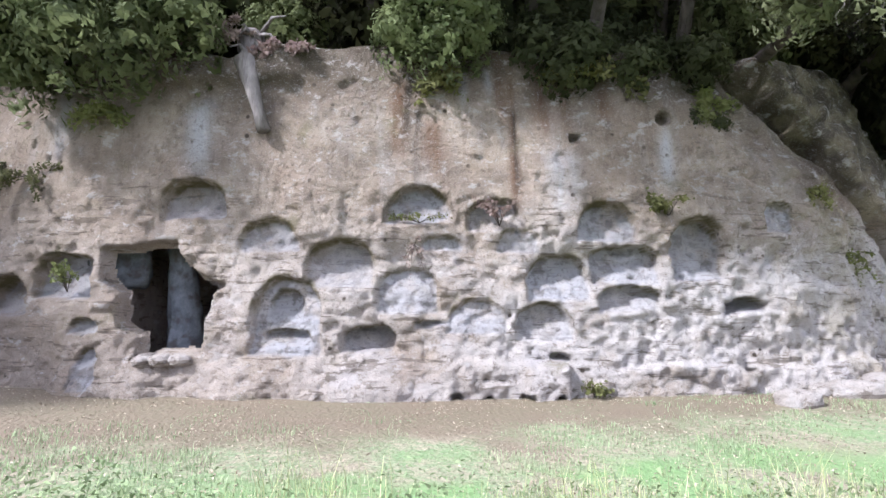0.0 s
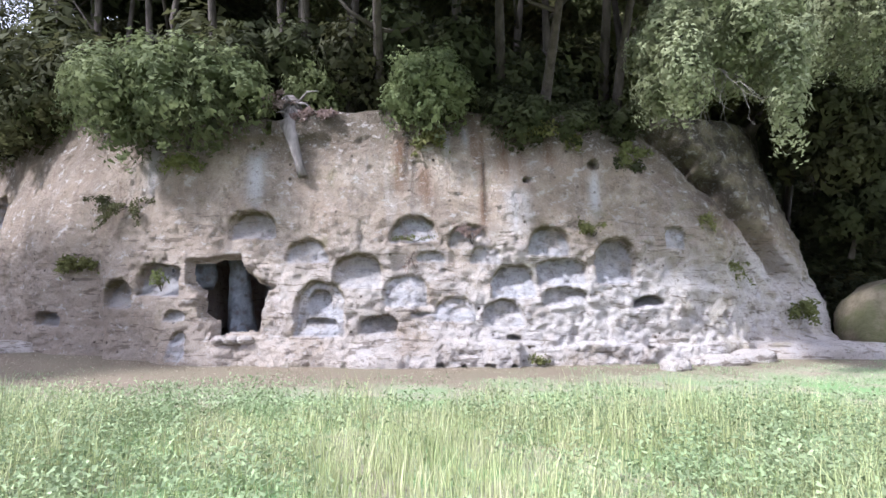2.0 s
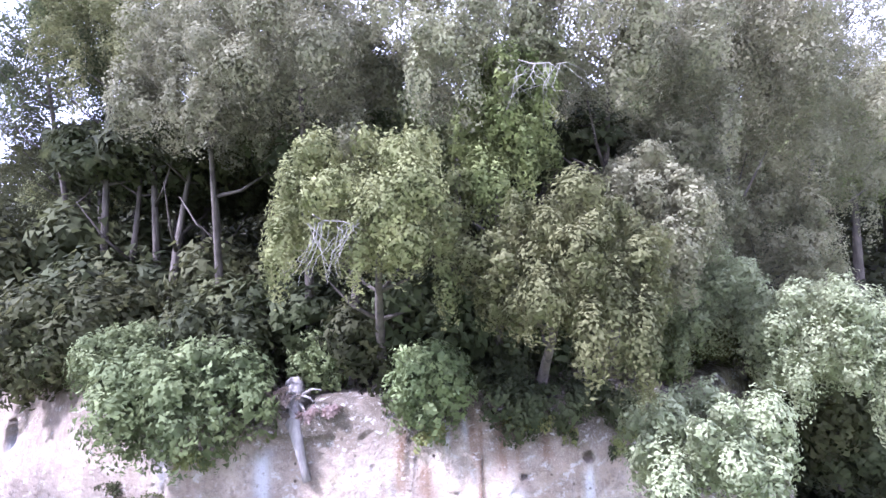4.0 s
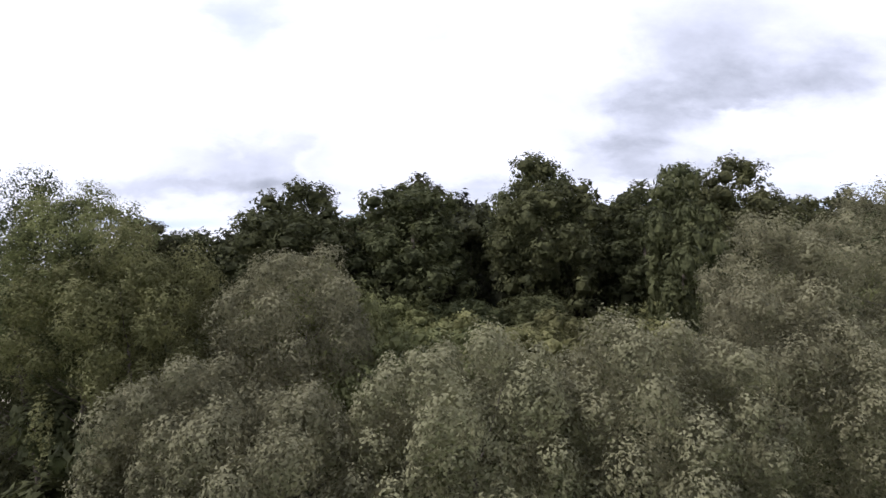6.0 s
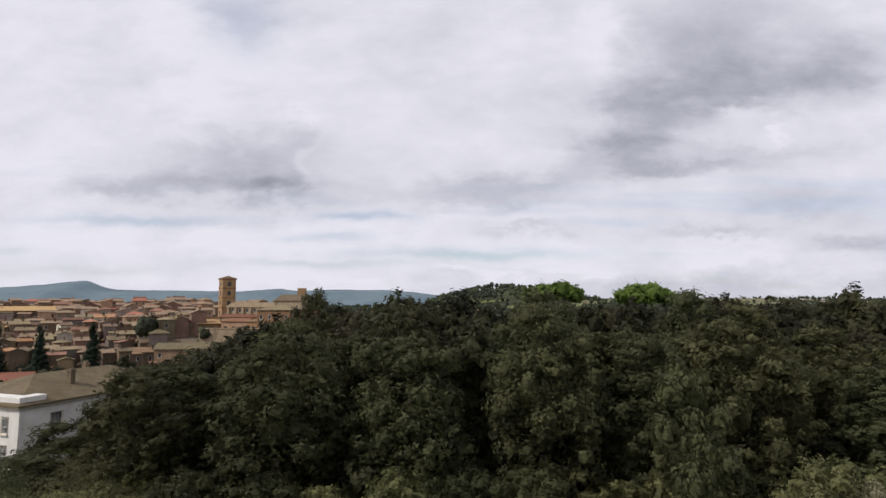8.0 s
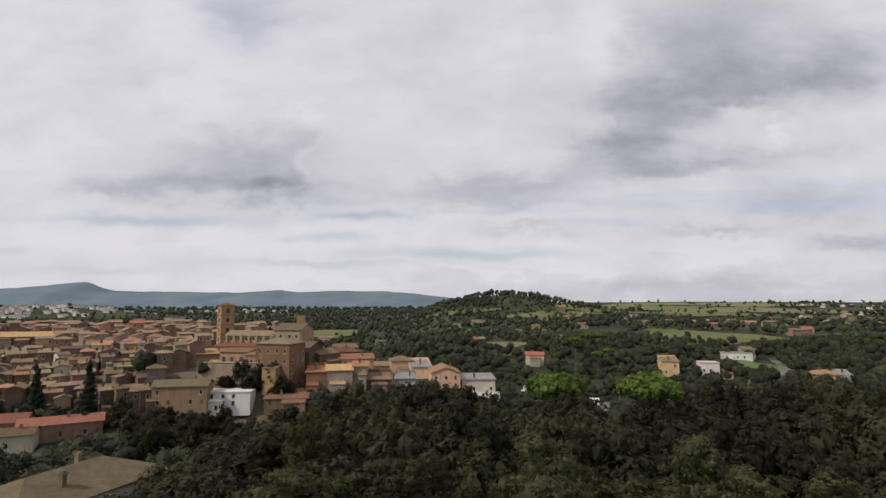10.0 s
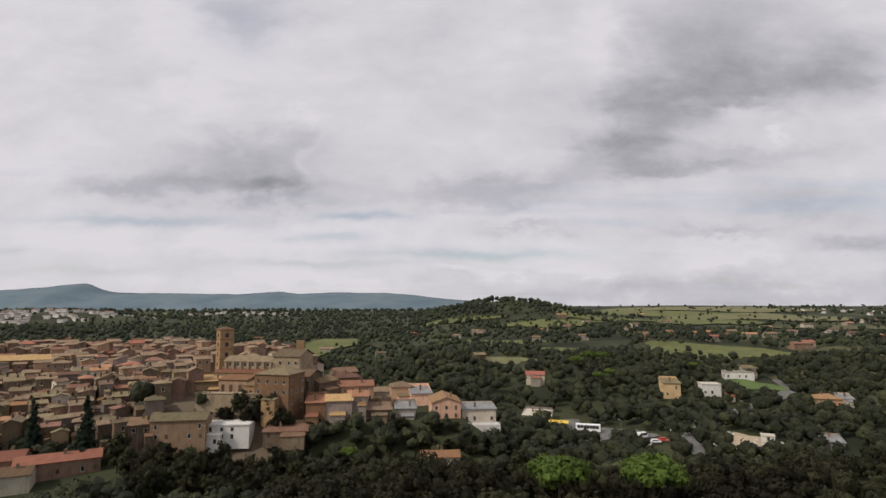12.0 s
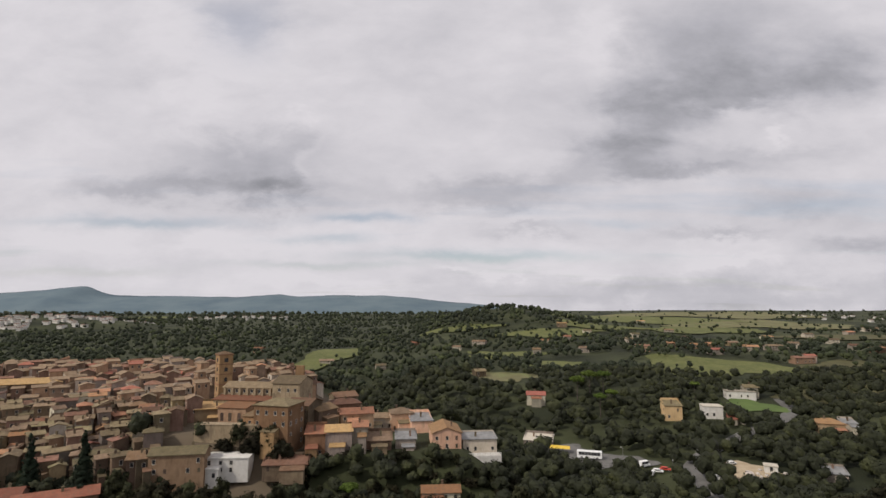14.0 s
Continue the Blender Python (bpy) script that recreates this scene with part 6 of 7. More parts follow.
# ---- houses ----
def window_mesh():
    """One piece: a stone surround, stepped in to a dark pane."""
    bm = box_bm(-0.66, -0.07, -0.94, 0.66, 0.07, 0.92)
    bm.faces.ensure_lookup_table()
    front = min(bm.faces, key=lambda f: f.calc_center_median().y)
    bmesh.ops.inset_region(bm, faces=[front], thickness=0.17, depth=0.0)
    bmesh.ops.translate(bm, verts=list(front.verts), vec=(0, 0.09, 0))
    front.material_index = 1
    me = bpy.data.meshes.new("window")
    bm.to_mesh(me)
    bm.free()
    me.materials.append(STONE_TRIM)
    me.materials.append(GLASS)
    return me


def shutter_mesh():
    bm = box_bm(-0.50, -0.05, -0.85, 0.50, 0.05, 0.85)
    front = min(bm.faces, key=lambda f: f.calc_center_median().y)
    bmesh.ops.inset_region(bm, faces=[front], thickness=0.09, depth=0.0)
    bmesh.ops.translate(bm, verts=list(front.verts), vec=(0, 0.04, 0))
    me = bpy.data.meshes.new("shutter")
    bm.to_mesh(me)
    bm.free()
    me.materials.append(SHUTTER)
    return me


def chimney_mesh():
    bm = box_bm(-0.35, -0.3, -0.8, 0.35, 0.3, 0.9)
    cap = max(bm.faces, key=lambda f: f.calc_center_median().z)
    for grow, lift in ((1.3, 0.0), (1.0, 0.14), (0.55, 0.0), (1.0, 0.25)):
        cap = bmesh.ops.extrude_face_region(bm, geom=[cap])
        cap = next(g for g in cap["geom"] if isinstance(g, bmesh.types.BMFace))
        bmesh.ops.scale(bm, verts=list(cap.verts), vec=(grow, grow, 1))
        bmesh.ops.translate(bm, verts=list(cap.verts), vec=(0, 0, lift + 0.002))
    me = bpy.data.meshes.new("chimney")
    bm.to_mesh(me)
    bm.free()
    me.materials.append(WALLS[1])
    return me


WINDOW, SHUTTERS, CHIMNEY = window_mesh(), shutter_mesh(), chimney_mesh()


def roof_lists(w, d, kind, pitch, eave=0.45, thick=0.22):
    """Gable, hip, lean-to or flat roof over a w by d plan whose wall head lies at z = 0."""
    a, b = w / 2 + eave, d / 2 + eave
    if kind == "flat":
        verts = [(-a + 0.2, -b + 0.2, 0), (a - 0.2, -b + 0.2, 0), (a - 0.2, b - 0.2, 0), (-a + 0.2, b - 0.2, 0)]
        top = [(x, y, 0.35) for x, y, _ in verts]
        return verts + top, [(3, 2, 1, 0), (4, 5, 6, 7), (0, 1, 5, 4), (1, 2, 6, 5), (2, 3, 7, 6), (3, 0, 4, 7)]
    rise = b * pitch
    drop = -eave * pitch
    if kind == "shed":
        low = [(-a, -b, drop), (a, -b, drop), (a, b, rise), (-a, b, rise)]
        faces_low = [(0, 1, 2, 3)]
    else:
        inset = b * 0.9 if kind == "hip" else 0.0
        low = [(-a, -b, drop), (a, -b, drop), (a, b, drop), (-a, b, drop), (-a + inset, 0, rise), (a - inset, 0, rise)]
        faces_low = [(0, 1, 5, 4), (2, 3, 4, 5)] + ([(1, 2, 5), (3, 0, 4)] if kind == "hip" else [])
    n = len(low)
    verts = low + [(x, y, z + thick) for x, y, z in low]
    faces = [tuple(i + n for i in f) for f in faces_low] + [tuple(reversed(f)) for f in faces_low]
    rim = [(0, 1), (1, 2), (2, 3), (3, 0)] if kind in ("hip", "shed") else [(0, 1), (1, 5), (5, 2), (2, 3), (3, 4), (4, 0)]
    faces += [(i, j, j + n, i + n) for i, j in rim]
    return verts, faces


def wall_lists(w, d, h, kind, pitch):
    a, b = w / 2, d / 2
    v = [(-a, -b, -2.5), (a, -b, -2.5), (a, b, -2.5), (-a, b, -2.5), (-a, -b, h), (a, -b, h), (a, b, h), (-a, b, h)]
    f = [(0, 1, 5, 4), (2, 3, 7, 6)]
    if kind == "gable":
        v += [(-a, 0, h + b * pitch), (a, 0, h + b * pitch)]
        f += [(1, 2, 6, 9, 5), (3, 0, 4, 8, 7)]
    elif kind == "shed":
        r = 2 * b * pitch
        v[6], v[7] = (a, b, h + r), (-a, b, h + r)
        f += [(1, 2, 6, 5), (3, 0, 4, 7)]
    else:
        f += [(1, 2, 6, 5), (3, 0, 4, 7)]
    return v, f


def house(x, y, z, w, d, h, turn, wall, roof, kind="gable", pitch=0.36, label="", rng=None, windows=True, floors=None, shutters=True, name="house", chimney=True, sides=(0, 1), seen=2):
    """A house on its plot: walls, roof, chimney and windows on the faces that the drone sees."""
    rng = rng or np.random.default_rng(int(abs(x * 31 + y * 17)))
    top = new(name)
    top.matrix_basis = pose(x, y, z, 0, 0, turn)
    tagged(top, label, "house")
    v, f = wall_lists(w, d, h, kind, pitch)
    mesh_object("wall", v, f, wall, top)
    v, f = roof_lists(w, d, kind, pitch)
    r = mesh_object("roof", v, f, roof, top)
    r.matrix_basis = pose(0, 0, h)
    if chimney and kind != "flat":
        shared("chimney", CHIMNEY, top, pose(rng.uniform(-0.3, 0.3) * w, rng.uniform(-0.25, 0.25) * d, h + d * 0.28 * pitch * 2))
    if name == "house" and rng.random() < 0.6 and kind != "flat":
        aw, ad, ah = w * rng.uniform(0.35, 0.6), rng.uniform(2.5, 4.0), h * rng.uniform(0.45, 0.75)
        ax = rng.uniform(-0.25, 0.25) * w
        v, f = wall_lists(aw, ad, ah, "shed", 0.3)
        mesh_object("annex", v, f, wall, top).matrix_basis = pose(ax, -d / 2 - ad / 2 + 0.05, 0)
        v, f = roof_lists(aw, ad, "shed", 0.3, 0.25)
        mesh_object("annex_roof", v, f, roof, top).matrix_basis = pose(ax, -d / 2 - ad / 2 + 0.05, ah)
    if windows:
        n_floor = floors or max(1, int(h / 3.0))
        faces = [(w, pose(0, -d / 2, 0)), (d, pose(-w / 2, 0, 0, 0, 0, -90)), (d, pose(w / 2, 0, 0, 0, 0, 90))]
        for s in sides:
            span, m = faces[s]
            cols = max(1, int(span / 3.1))
            for fl in range(max(0, n_floor - seen), n_floor):
                for c in range(cols):
                    if rng.random() < 0.36:
                        continue
                    px = -span / 2 + span * (c + 0.5) / cols + rng.uniform(-0.2, 0.2)
                    pz = 1.7 + fl * (h - 0.6) / n_floor
                    use = SHUTTERS if shutters and rng.random() < 0.35 else WINDOW
                    shared("shutter" if use is SHUTTERS else "window", use, top, m @ pose(px, -0.04, pz) @ Matrix.Diagonal((0.85, 1, rng.uniform(0.75, 0.95), 1)))
    return top


LABELS = {0: "ochre-plastered town house with old terracotta roof", 1: "rough tuff-block town house with weathered tile roof", 2: "grey-plastered town house with tiled roof",
          3: "brown-plastered town house with tiled roof", 4: "cream-plastered town house with tiled roof"}


def far_row_house(store, x, y, w, d, h, turn, k, r, kind, pitch, rng):
    """Walls, roof and upper windows of a house in the back rows, added to one joined mesh."""
    m = np.array(pose(x, y, float(ground_height(x, y)), 0, 0, turn))

    def add(verts, faces, slots, local=None):
        n = sum(len(v) for v in store["verts"])
        v = np.c_[np.array(verts, float), np.ones(len(verts))]
        if local is not None:
            v = v @ np.array(local).T
        store["verts"].append((v @ m.T)[:, :3])
        store["faces"] += [tuple(i + n for i in f) for f in faces]
        store["slots"] += slots if isinstance(slots, list) else [slots] * len(faces)

    v, f = wall_lists(w, d, h, kind, pitch)
    add(v, f, k)
    v, f = roof_lists(w, d, kind, pitch)
    add(v, f, len(WALLS) + r, pose(0, 0, h))
    wv, wf = [q.co[:] for q in WINDOW.vertices], [tuple(q.vertices) for q in WINDOW.polygons]
    ws = [len(WALLS) + len(ROOFS) + q.material_index for q in WINDOW.polygons]
    for span, side in ((w, pose(0, -d / 2, 0)), (d, pose(-w / 2, 0, 0, 0, 0, -90))):
        cols = max(1, int(span / 2.9))
        for c in range(cols):
            if rng.random() < 0.7:
                add(wv, wf, ws, side @ pose(-span / 2 + span * (c + 0.5) / cols, -0.04, h - 1.6) @ Matrix.Diagonal((0.7, 1, 0.8, 1)))


rng = np.random.default_rng(5)
BACK = {"verts": [], "faces": [], "slots": []}
yy = 187.0
while yy < 338:
    xx = -0.84 * (yy + 3) - 4 + rng.uniform(0, 5)
    while xx < -56:
        x, y = xx + rng.uniform(-1.6, 1.6), yy + rng.uniform(-1.8, 1.8)
        church_zone = (-116 if y > 234 else -99) < x and 190 < y < 290
        square = x > -98 and y < 200
        behind = x > -75 and y > 288
        if not (church_zone or square or behind):
            k = int(rng.choice([0, 1, 2, 3, 4], p=[0.22, 0.28, 0.17, 0.24, 0.09]))
            w, d = rng.uniform(4.0, 7.6), rng.uniform(4.0, 6.2)
            h = rng.uniform(4.4, 10.5)
            kind = str(rng.choice(["gable", "gable", "hip", "shed"]))
            turn, roof, pitch = rng.choice([30, 34, -58, 46, -46]) + rng.uniform(-14, 14), int(rng.choice([0, 1, 2, 3], p=[0.20, 0.70, 0.05, 0.05])), rng.uniform(0.24, 0.4)
            if y > 250:
                far_row_house(BACK, x, y, w, d, h, turn, k, roof, kind, pitch, rng)
            else:
                house(x, y, float(ground_height(x, y)), w, d, h, turn, WALLS[k], ROOFS[roof], kind, pitch, LABELS[k], rng, sides=(0, 1) if rng.random() < 0.7 else (0, 2))["group"] = "old town houses"
        xx += rng.uniform(5.2, 7.6)
    yy += 6.7
back_rows = mesh_object("town_roofs", np.concatenate(BACK["verts"]).tolist(), BACK["faces"], [*WALLS, *ROOFS, STONE_TRIM, GLASS])
back_rows.data.polygons.foreach_set("material_index", BACK["slots"])
tagged(back_rows, "crowded old houses with tiled roofs at the back of the town", "houses", kind="stuff")

# the long hall at the back of the town and the open-arched bell wall
house(-205, 268, 20, 34, 12, 9.5, 22, WALLS[3], ROOFS[3], "hip", 0.3, "long brown hall with broad orange tile roof", chimney=False)
house(-212, 262, 20, 10, 9, 8.5, 22, WALLS[4], ROOFS[1], "hip", 0.3, "cream plastered house beside the long hall")

# row of houses on the spur
for (x, y, z, w, d, h, turn, wall, roof, kind, label) in (
        (-47.5, 207, 12.0, 7.2, 8, 8.2, 8, BRICK_WALL, ROOFS[2], "shed", "narrow reddish town house at the edge of the spur"),
        (-39.3, 209, 12.0, 9.8, 9, 8.6, 8, WALLS[2], ROOFS[3], "gable", "grey-beige house with orange tile roof"),
        (-31.6, 211, 12.4, 5.6, 8, 9.4, 8, WALLS[2], ROOFS[3], "gable", "tall narrow grey house with orange roof"),
        (-25.0, 210, 11.5, 10.5, 8, 5.6, 6, WALLS[3], ROOFS[1], "shed", "low brown house below the spur houses"),
        (-14.5, 213, 12.1, 7.6, 7, 4.8, 5, WALLS[2], METAL_SHEET, "shed", "low grey house with a metal-sheet roof"),
        (-18.6, 243, 13.0, 9.5, 9, 7.6, 12, PINK_WALL, ROOFS[1], "hip", "tall salmon-plastered house with three storeys"),
        (-10.0, 238, 13.0, 9.0, 9, 5.6, 12, PINK_WALL, METAL_SHEET, "shed", "salmon house with pale flat roof"),
        (0.5, 217, 12.6, 15.5, 11, 6.4, 96, PINK_WALL, ROOFS[3], "gable", "large salmon house with broad gable and balcony"),
        (-36.7, 233, 16.0, 13.5, 9, 6.4, 14, WALLS[0], ROOFS[3], "gable", "ochre house with orange roof behind the spur row"),
        (-44.0, 246, 17.5, 13.0, 9, 6.6, 20, WALLS[0], ROOFS[0], "hip", "ochre house near the palace"),
        (-27.5, 246, 13.0, 10.0, 8, 5.0, 10, WALLS[4], ROOFS[1], "gable", "cream house behind the spur row"),
        (-50.5, 226, 17.0, 11.0, 9, 8.0, 60, WALLS[1], ROOFS[0], "gable", "tuff-block house beside the palace"),
        (-47.5, 262, 17.0, 11.0, 9, 7.5, 30, WALLS[1], ROOFS[0], "gable", "tuff-block house behind the palace"),
        (-89.5, 189, 7.6, 17.5, 9, 10.0, 10, WALLS[0], ROOFS[1], "gable", "tall tuff-block house on the town's outer wall"),
        (-101.5, 190, 7.0, 10.5, 9, 9.0, 18, WALLS[1], ROOFS[0], "gable", "tuff-block house on the town's outer wall"),
        (-1.0, 186, 3.0, 12.5, 7, 3.2, 4, WALLS[4], ROOFS[2], "gable", "low outbuilding with red tile roof among trees"),
        (-55.0, 195, 9.5, 15.0, 7, 3.0, 6, WALLS[1], ROOFS[0], "shed", "low tuff outbuilding below the palace"),
        (-119.0, 172, 4.2, 22.0, 9, 4.6, 30, WALLS[3], ROOFS[2], "gable", "long low shed with red tile roof"),
        (-137.0, 169, 4.4, 17.0, 10, 5.2, 20, WALLS[3], ROOFS[2], "gable", "low house with red tile roof"),
        (-126.0, 160, 3.4, 13.0, 8, 4.4, 24, WALLS[4], ROOFS[0], "gable", "cream house with old tile roof below the town"),
        (120.0, 292, 5.4, 8.8, 8, 7.2, -6, YELLOW_WALL, ROOFS[1], "shed", "square ochre tower-house among trees"),
        (141.5, 293, 5.4, 9.4, 8, 5.6, -10, WHITE_WALL, STONE_TRIM, "flat", "white flat-roofed country house"),
        (149.5, 283, 5.6, 8.0, 6, 3.0, -30, WALLS[4], ROOFS[2], "gable", "small outbuilding with red tile roof"),
        (181.5, 262, 7.6, 11.0, 9, 4.4, -14, WALLS[0], ROOFS[3], "hip", "low ochre house with orange tile roof"),
        (192.0, 264, 9.0, 6.0, 6, 3.6, -14, WALLS[4], METAL_SHEET, "shed", "small shed with pale metal roof"),
        (143.0, 205, 3.2, 8.0, 6, 2.8, -20, WALLS[2], METAL_SHEET, "shed", "workshop with pale metal-sheet roof"),
        (126.0, 215, 3.6, 4.4, 4, 2.6, -25, WHITE_WALL, STONE_TRIM, "flat", "small white hut in the yard"),
        (53.8, 322, 10.6, 10.5, 8, 5.2, -8, WALLS[4], ROOFS[2], "gable", "country house with red tile roof among trees"),
        (45.2, 264, 0.6, 13.0, 8, 2.6, -18, WALLS[2], STONE_TRIM, "shed", "long low shed with pale roof by the car park"),
        (177.5, 332, 10.8, 16.0, 8, 4.0, -12, WHITE_WALL, WALLS[4], "flat", "long white bungalow above a lawn"),
        (186.0, 336, 10.8, 8.0, 7, 6.0, -12, WALLS[4], ROOFS[1], "gable", "cream house behind the white bungalow")):
    if x > 40:
        z = float(ground_height(x, y)) + 0.2
    house(x, y, z, w, d, h, turn, wall, roof, kind, 0.34, label, sides=(0, 1))

# white terraced house below the palace
house(-75.0, 195, 9.2, 15.0, 8, 5.4, 4, WHITE_WALL, WHITE_WALL, "flat", 0, "white flat-roofed house below the palace", shutters=False, floors=2)
house(-79.5, 190, 8.2, 6.5, 4, 3.6, 4, WHITE_WALL, WHITE_WALL, "flat", 0, "white terrace wing of the flat-roofed house", shutters=False, floors=1)
house(13.5, 216, 11.0, 13.0, 8, 5.2, 6, WALLS[4], METAL_SHEET, "shed", 0.2, "pale house with balustraded white terrace")
terrace = new("terrace")
tagged(terrace, "white balustraded terrace before the pale house", "terrace")
terrace.matrix_basis = pose(13.5, 209.5, 11.2, 0, 0, 6)
part("slab", box_bm(-8, -2.4, -2.5, 8, 2.4, 0, 0.05), WHITE_WALL, terrace)
part("rail", box_bm(-8, -2.4, 0.9, 8, -2.15, 1.05), WHITE_WALL, terrace)
post = None
for k in range(17):
    if post is None:
        bmp = box_bm(-0.12, -0.12, 0, 0.12, 0.12, 0.9, 0.02)
        post = part("post", bmp, WHITE_WALL, terrace)
        post.matrix_basis = pose(-7.9, -2.25, 0)
    else:
        shared("post", post.data, terrace, pose(-7.9 + k * 0.98, -2.25, 0))


# ---- cathedral ----
def bell_tower():
    top = new("bell_tower")
    tagged(top, "square brown brick bell tower with arched openings", "tower")
    top.matrix_basis = pose(-101.4, 254, 18.0, 0, 0, 38)
    bm = box_bm(-3.0, -3.0, 0, 3.0, 3.0, 26.2)
    part("shaft", bm, BRICK_WALL, top)
    for z in (8.5, 13.0, 17.5, 22.0):
        part("string_course", box_bm(-3.2, -3.2, z, 3.2, 3.2, z + 0.28), BRICK_WALL, top)
    part("cornice", box_bm(-3.35, -3.35, 26.2, 3.35, 3.35, 26.7), BRICK_WALL, top)
    v = [(-3.5, -3.5, 26.7), (3.5, -3.5, 26.7), (3.5, 3.5, 26.7), (-3.5, 3.5, 26.7), (0, 0, 28.0)]
    mesh_object("roof", v, [(0, 1, 4), (1, 2, 4), (2, 3, 4), (3, 0, 4), (3, 2, 1, 0)], ROOFS[0], top)
    me = None
    for a in (0, -90, 90):
        for z, w in ((10.9, 1.1), (15.3, 1.3), (19.8, 1.5), (24.0, 1.7)):
            if me is None:
                bm = bmesh.new()
                ring = [(-0.5, -0.95), (0.5, -0.95)] + [(0.5 * math.cos(t), 0.45 + 0.5 * math.sin(t)) for t in np.linspace(0, math.pi, 9)]
                front = [bm.verts.new((px, -0.06, pz)) for px, pz in ring]
                back = [bm.verts.new((px, 0.05, pz)) for px, pz in ring]
                bm.faces.new(front)
                for i in range(len(ring)):
                    j = (i + 1) % len(ring)
                    bm.faces.new((front[j], front[i], back[i], back[j]))
                first = part("opening", bm, GLASS, top)
                me = first.data
                first.matrix_basis = pose(0, 0, 0, 0, 0, a) @ pose(0, -3.0, z) @ Matrix.Diagonal((w, 1, 1, 1))
            else:
                shared("opening", me, top, pose(0, 0, 0, 0, 0, a) @ pose(0, -3.0, z) @ Matrix.Diagonal((w, 1, 1, 1)))


bell_tower()


def cathedral():
    top = new("cathedral")
    tagged(top, "old stone cathedral with long tiled nave and flat buttresses", "church")
    top.matrix_basis = pose(-80, 243.5, 18, 0, 0, -9)
    v, f = wall_lists(31, 10, 13.4, "gable", 0.34)
    mesh_object("nave_wall", v, f, TAN_STONE, top)
    v, f = roof_lists(31, 10, "gable", 0.34)
    mesh_object("nave_roof", v, f, ROOFS[1], top).matrix_basis = pose(0, 0, 13.4)
    v, f = wall_lists(32, 6, 9.2, "shed", 0.3)
    mesh_object("aisle_wall", v, f, TAN_STONE, top).matrix_basis = pose(-0.5, -8.1, 0)
    v, f = roof_lists(32, 6, "shed", 0.3)
    mesh_object("aisle_roof", v, f, ROOFS[2], top).matrix_basis = pose(-0.5, -8.1, 9.2)
    pier = None
    for k in range(9):
        if pier is None:
            pier = part("buttress", box_bm(-0.45, -0.45, 9.5, 0.45, 0.5, 13.2, 0.05), TAN_STONE, top)
            pier.matrix_basis = pose(-14.5, -5.4, 0)
        else:
            shared("buttress", pier.data, top, pose(-14.5 + 3.5 * k, -5.4, 0))
        if k < 8:
            shared("window", WINDOW, top, pose(-12.8 + 3.5 * k, -5.05, 12.0) @ Matrix.Diagonal((0.9, 1, 0.8, 1)))
    v, f = wall_lists(12, 14, 16.2, "gable", 0.34)
    mesh_object("transept_wall", v, f, TAN_STONE, top).matrix_basis = pose(15.5, -2.5, 0)
    v, f = roof_lists(12, 14, "gable", 0.34)
    mesh_object("transept_roof", v, f, ROOFS[1], top).matrix_basis = pose(15.5, -2.5, 16.2)
    for dx in (-3, 1, 4):
        shared("window", WINDOW, top, pose(15.5 + dx, -9.55, 13.5) @ Matrix.Diagonal((0.9, 1, 0.8, 1)))
    part("bell_wall", box_bm(12.6, 6, 16, 16.6, 7, 22.0, 0.05), BRICK_WALL, top)
    part("chapel", box_bm(-9, -20, -3, 3.5, -11, 7.6, 0.1), WALLS[0], top)
    v, f = roof_lists(12.5, 9, "shed", 0.22)
    mesh_object("chapel_roof", v, f, ROOFS[2], top).matrix_basis = pose(-2.75, -15.5, 7.6)
    for dx in (-7, -3.5, 0.5):
        shared("panel", SHUTTERS, top, pose(dx, -20.06, 4.0) @ Matrix.Diagonal((1.3, 1, 1.9, 1)))


cathedral()
house(-97.3, 232, 18.3, 11.5, 11, 6.4, 16, WALLS[0], ROOFS[3], "shed", 0.22, "ochre block with orange lean-to roof beside the bell tower", windows=False)
# bishop's palace: tall brown block with a lower wing
house(-61.5, 207, 15.0, 14.0, 12, 15.6, -14, BRICK_WALL, ROOFS[1], "hip", 0.26, "tall brown palace with four rows of small windows", floors=4, shutters=False, sides=(0, 1, 2), seen=4)
house(-70.5, 209, 15.0, 6.0, 9, 11.2, -14, BRICK_WALL, ROOFS[0], "shed", 0.26, "lower brown wing of the palace", floors=3, shutters=False, seen=3)
house(-56.0, 222, 16.0, 10.0, 12, 12.0, -14, WALLS[1], ROOFS[0], "gable", 0.3, "tuff wing behind the palace", windows=True)
garden = new("retaining_wall")
tagged(garden, "rough tuff retaining wall below the cathedral terrace", "wall")
garden.matrix_basis = pose(-84, 203, 0, 0, 0, -4)
part("masonry", box_bm(-7, -1.5, 8, 17, 4, 23.6, 0.2), TAN_STONE, garden)
part("coping", box_bm(-7.1, -1.7, 23.6, 17.1, -0.9, 23.9, 0.04), TAN_STONE, garden)


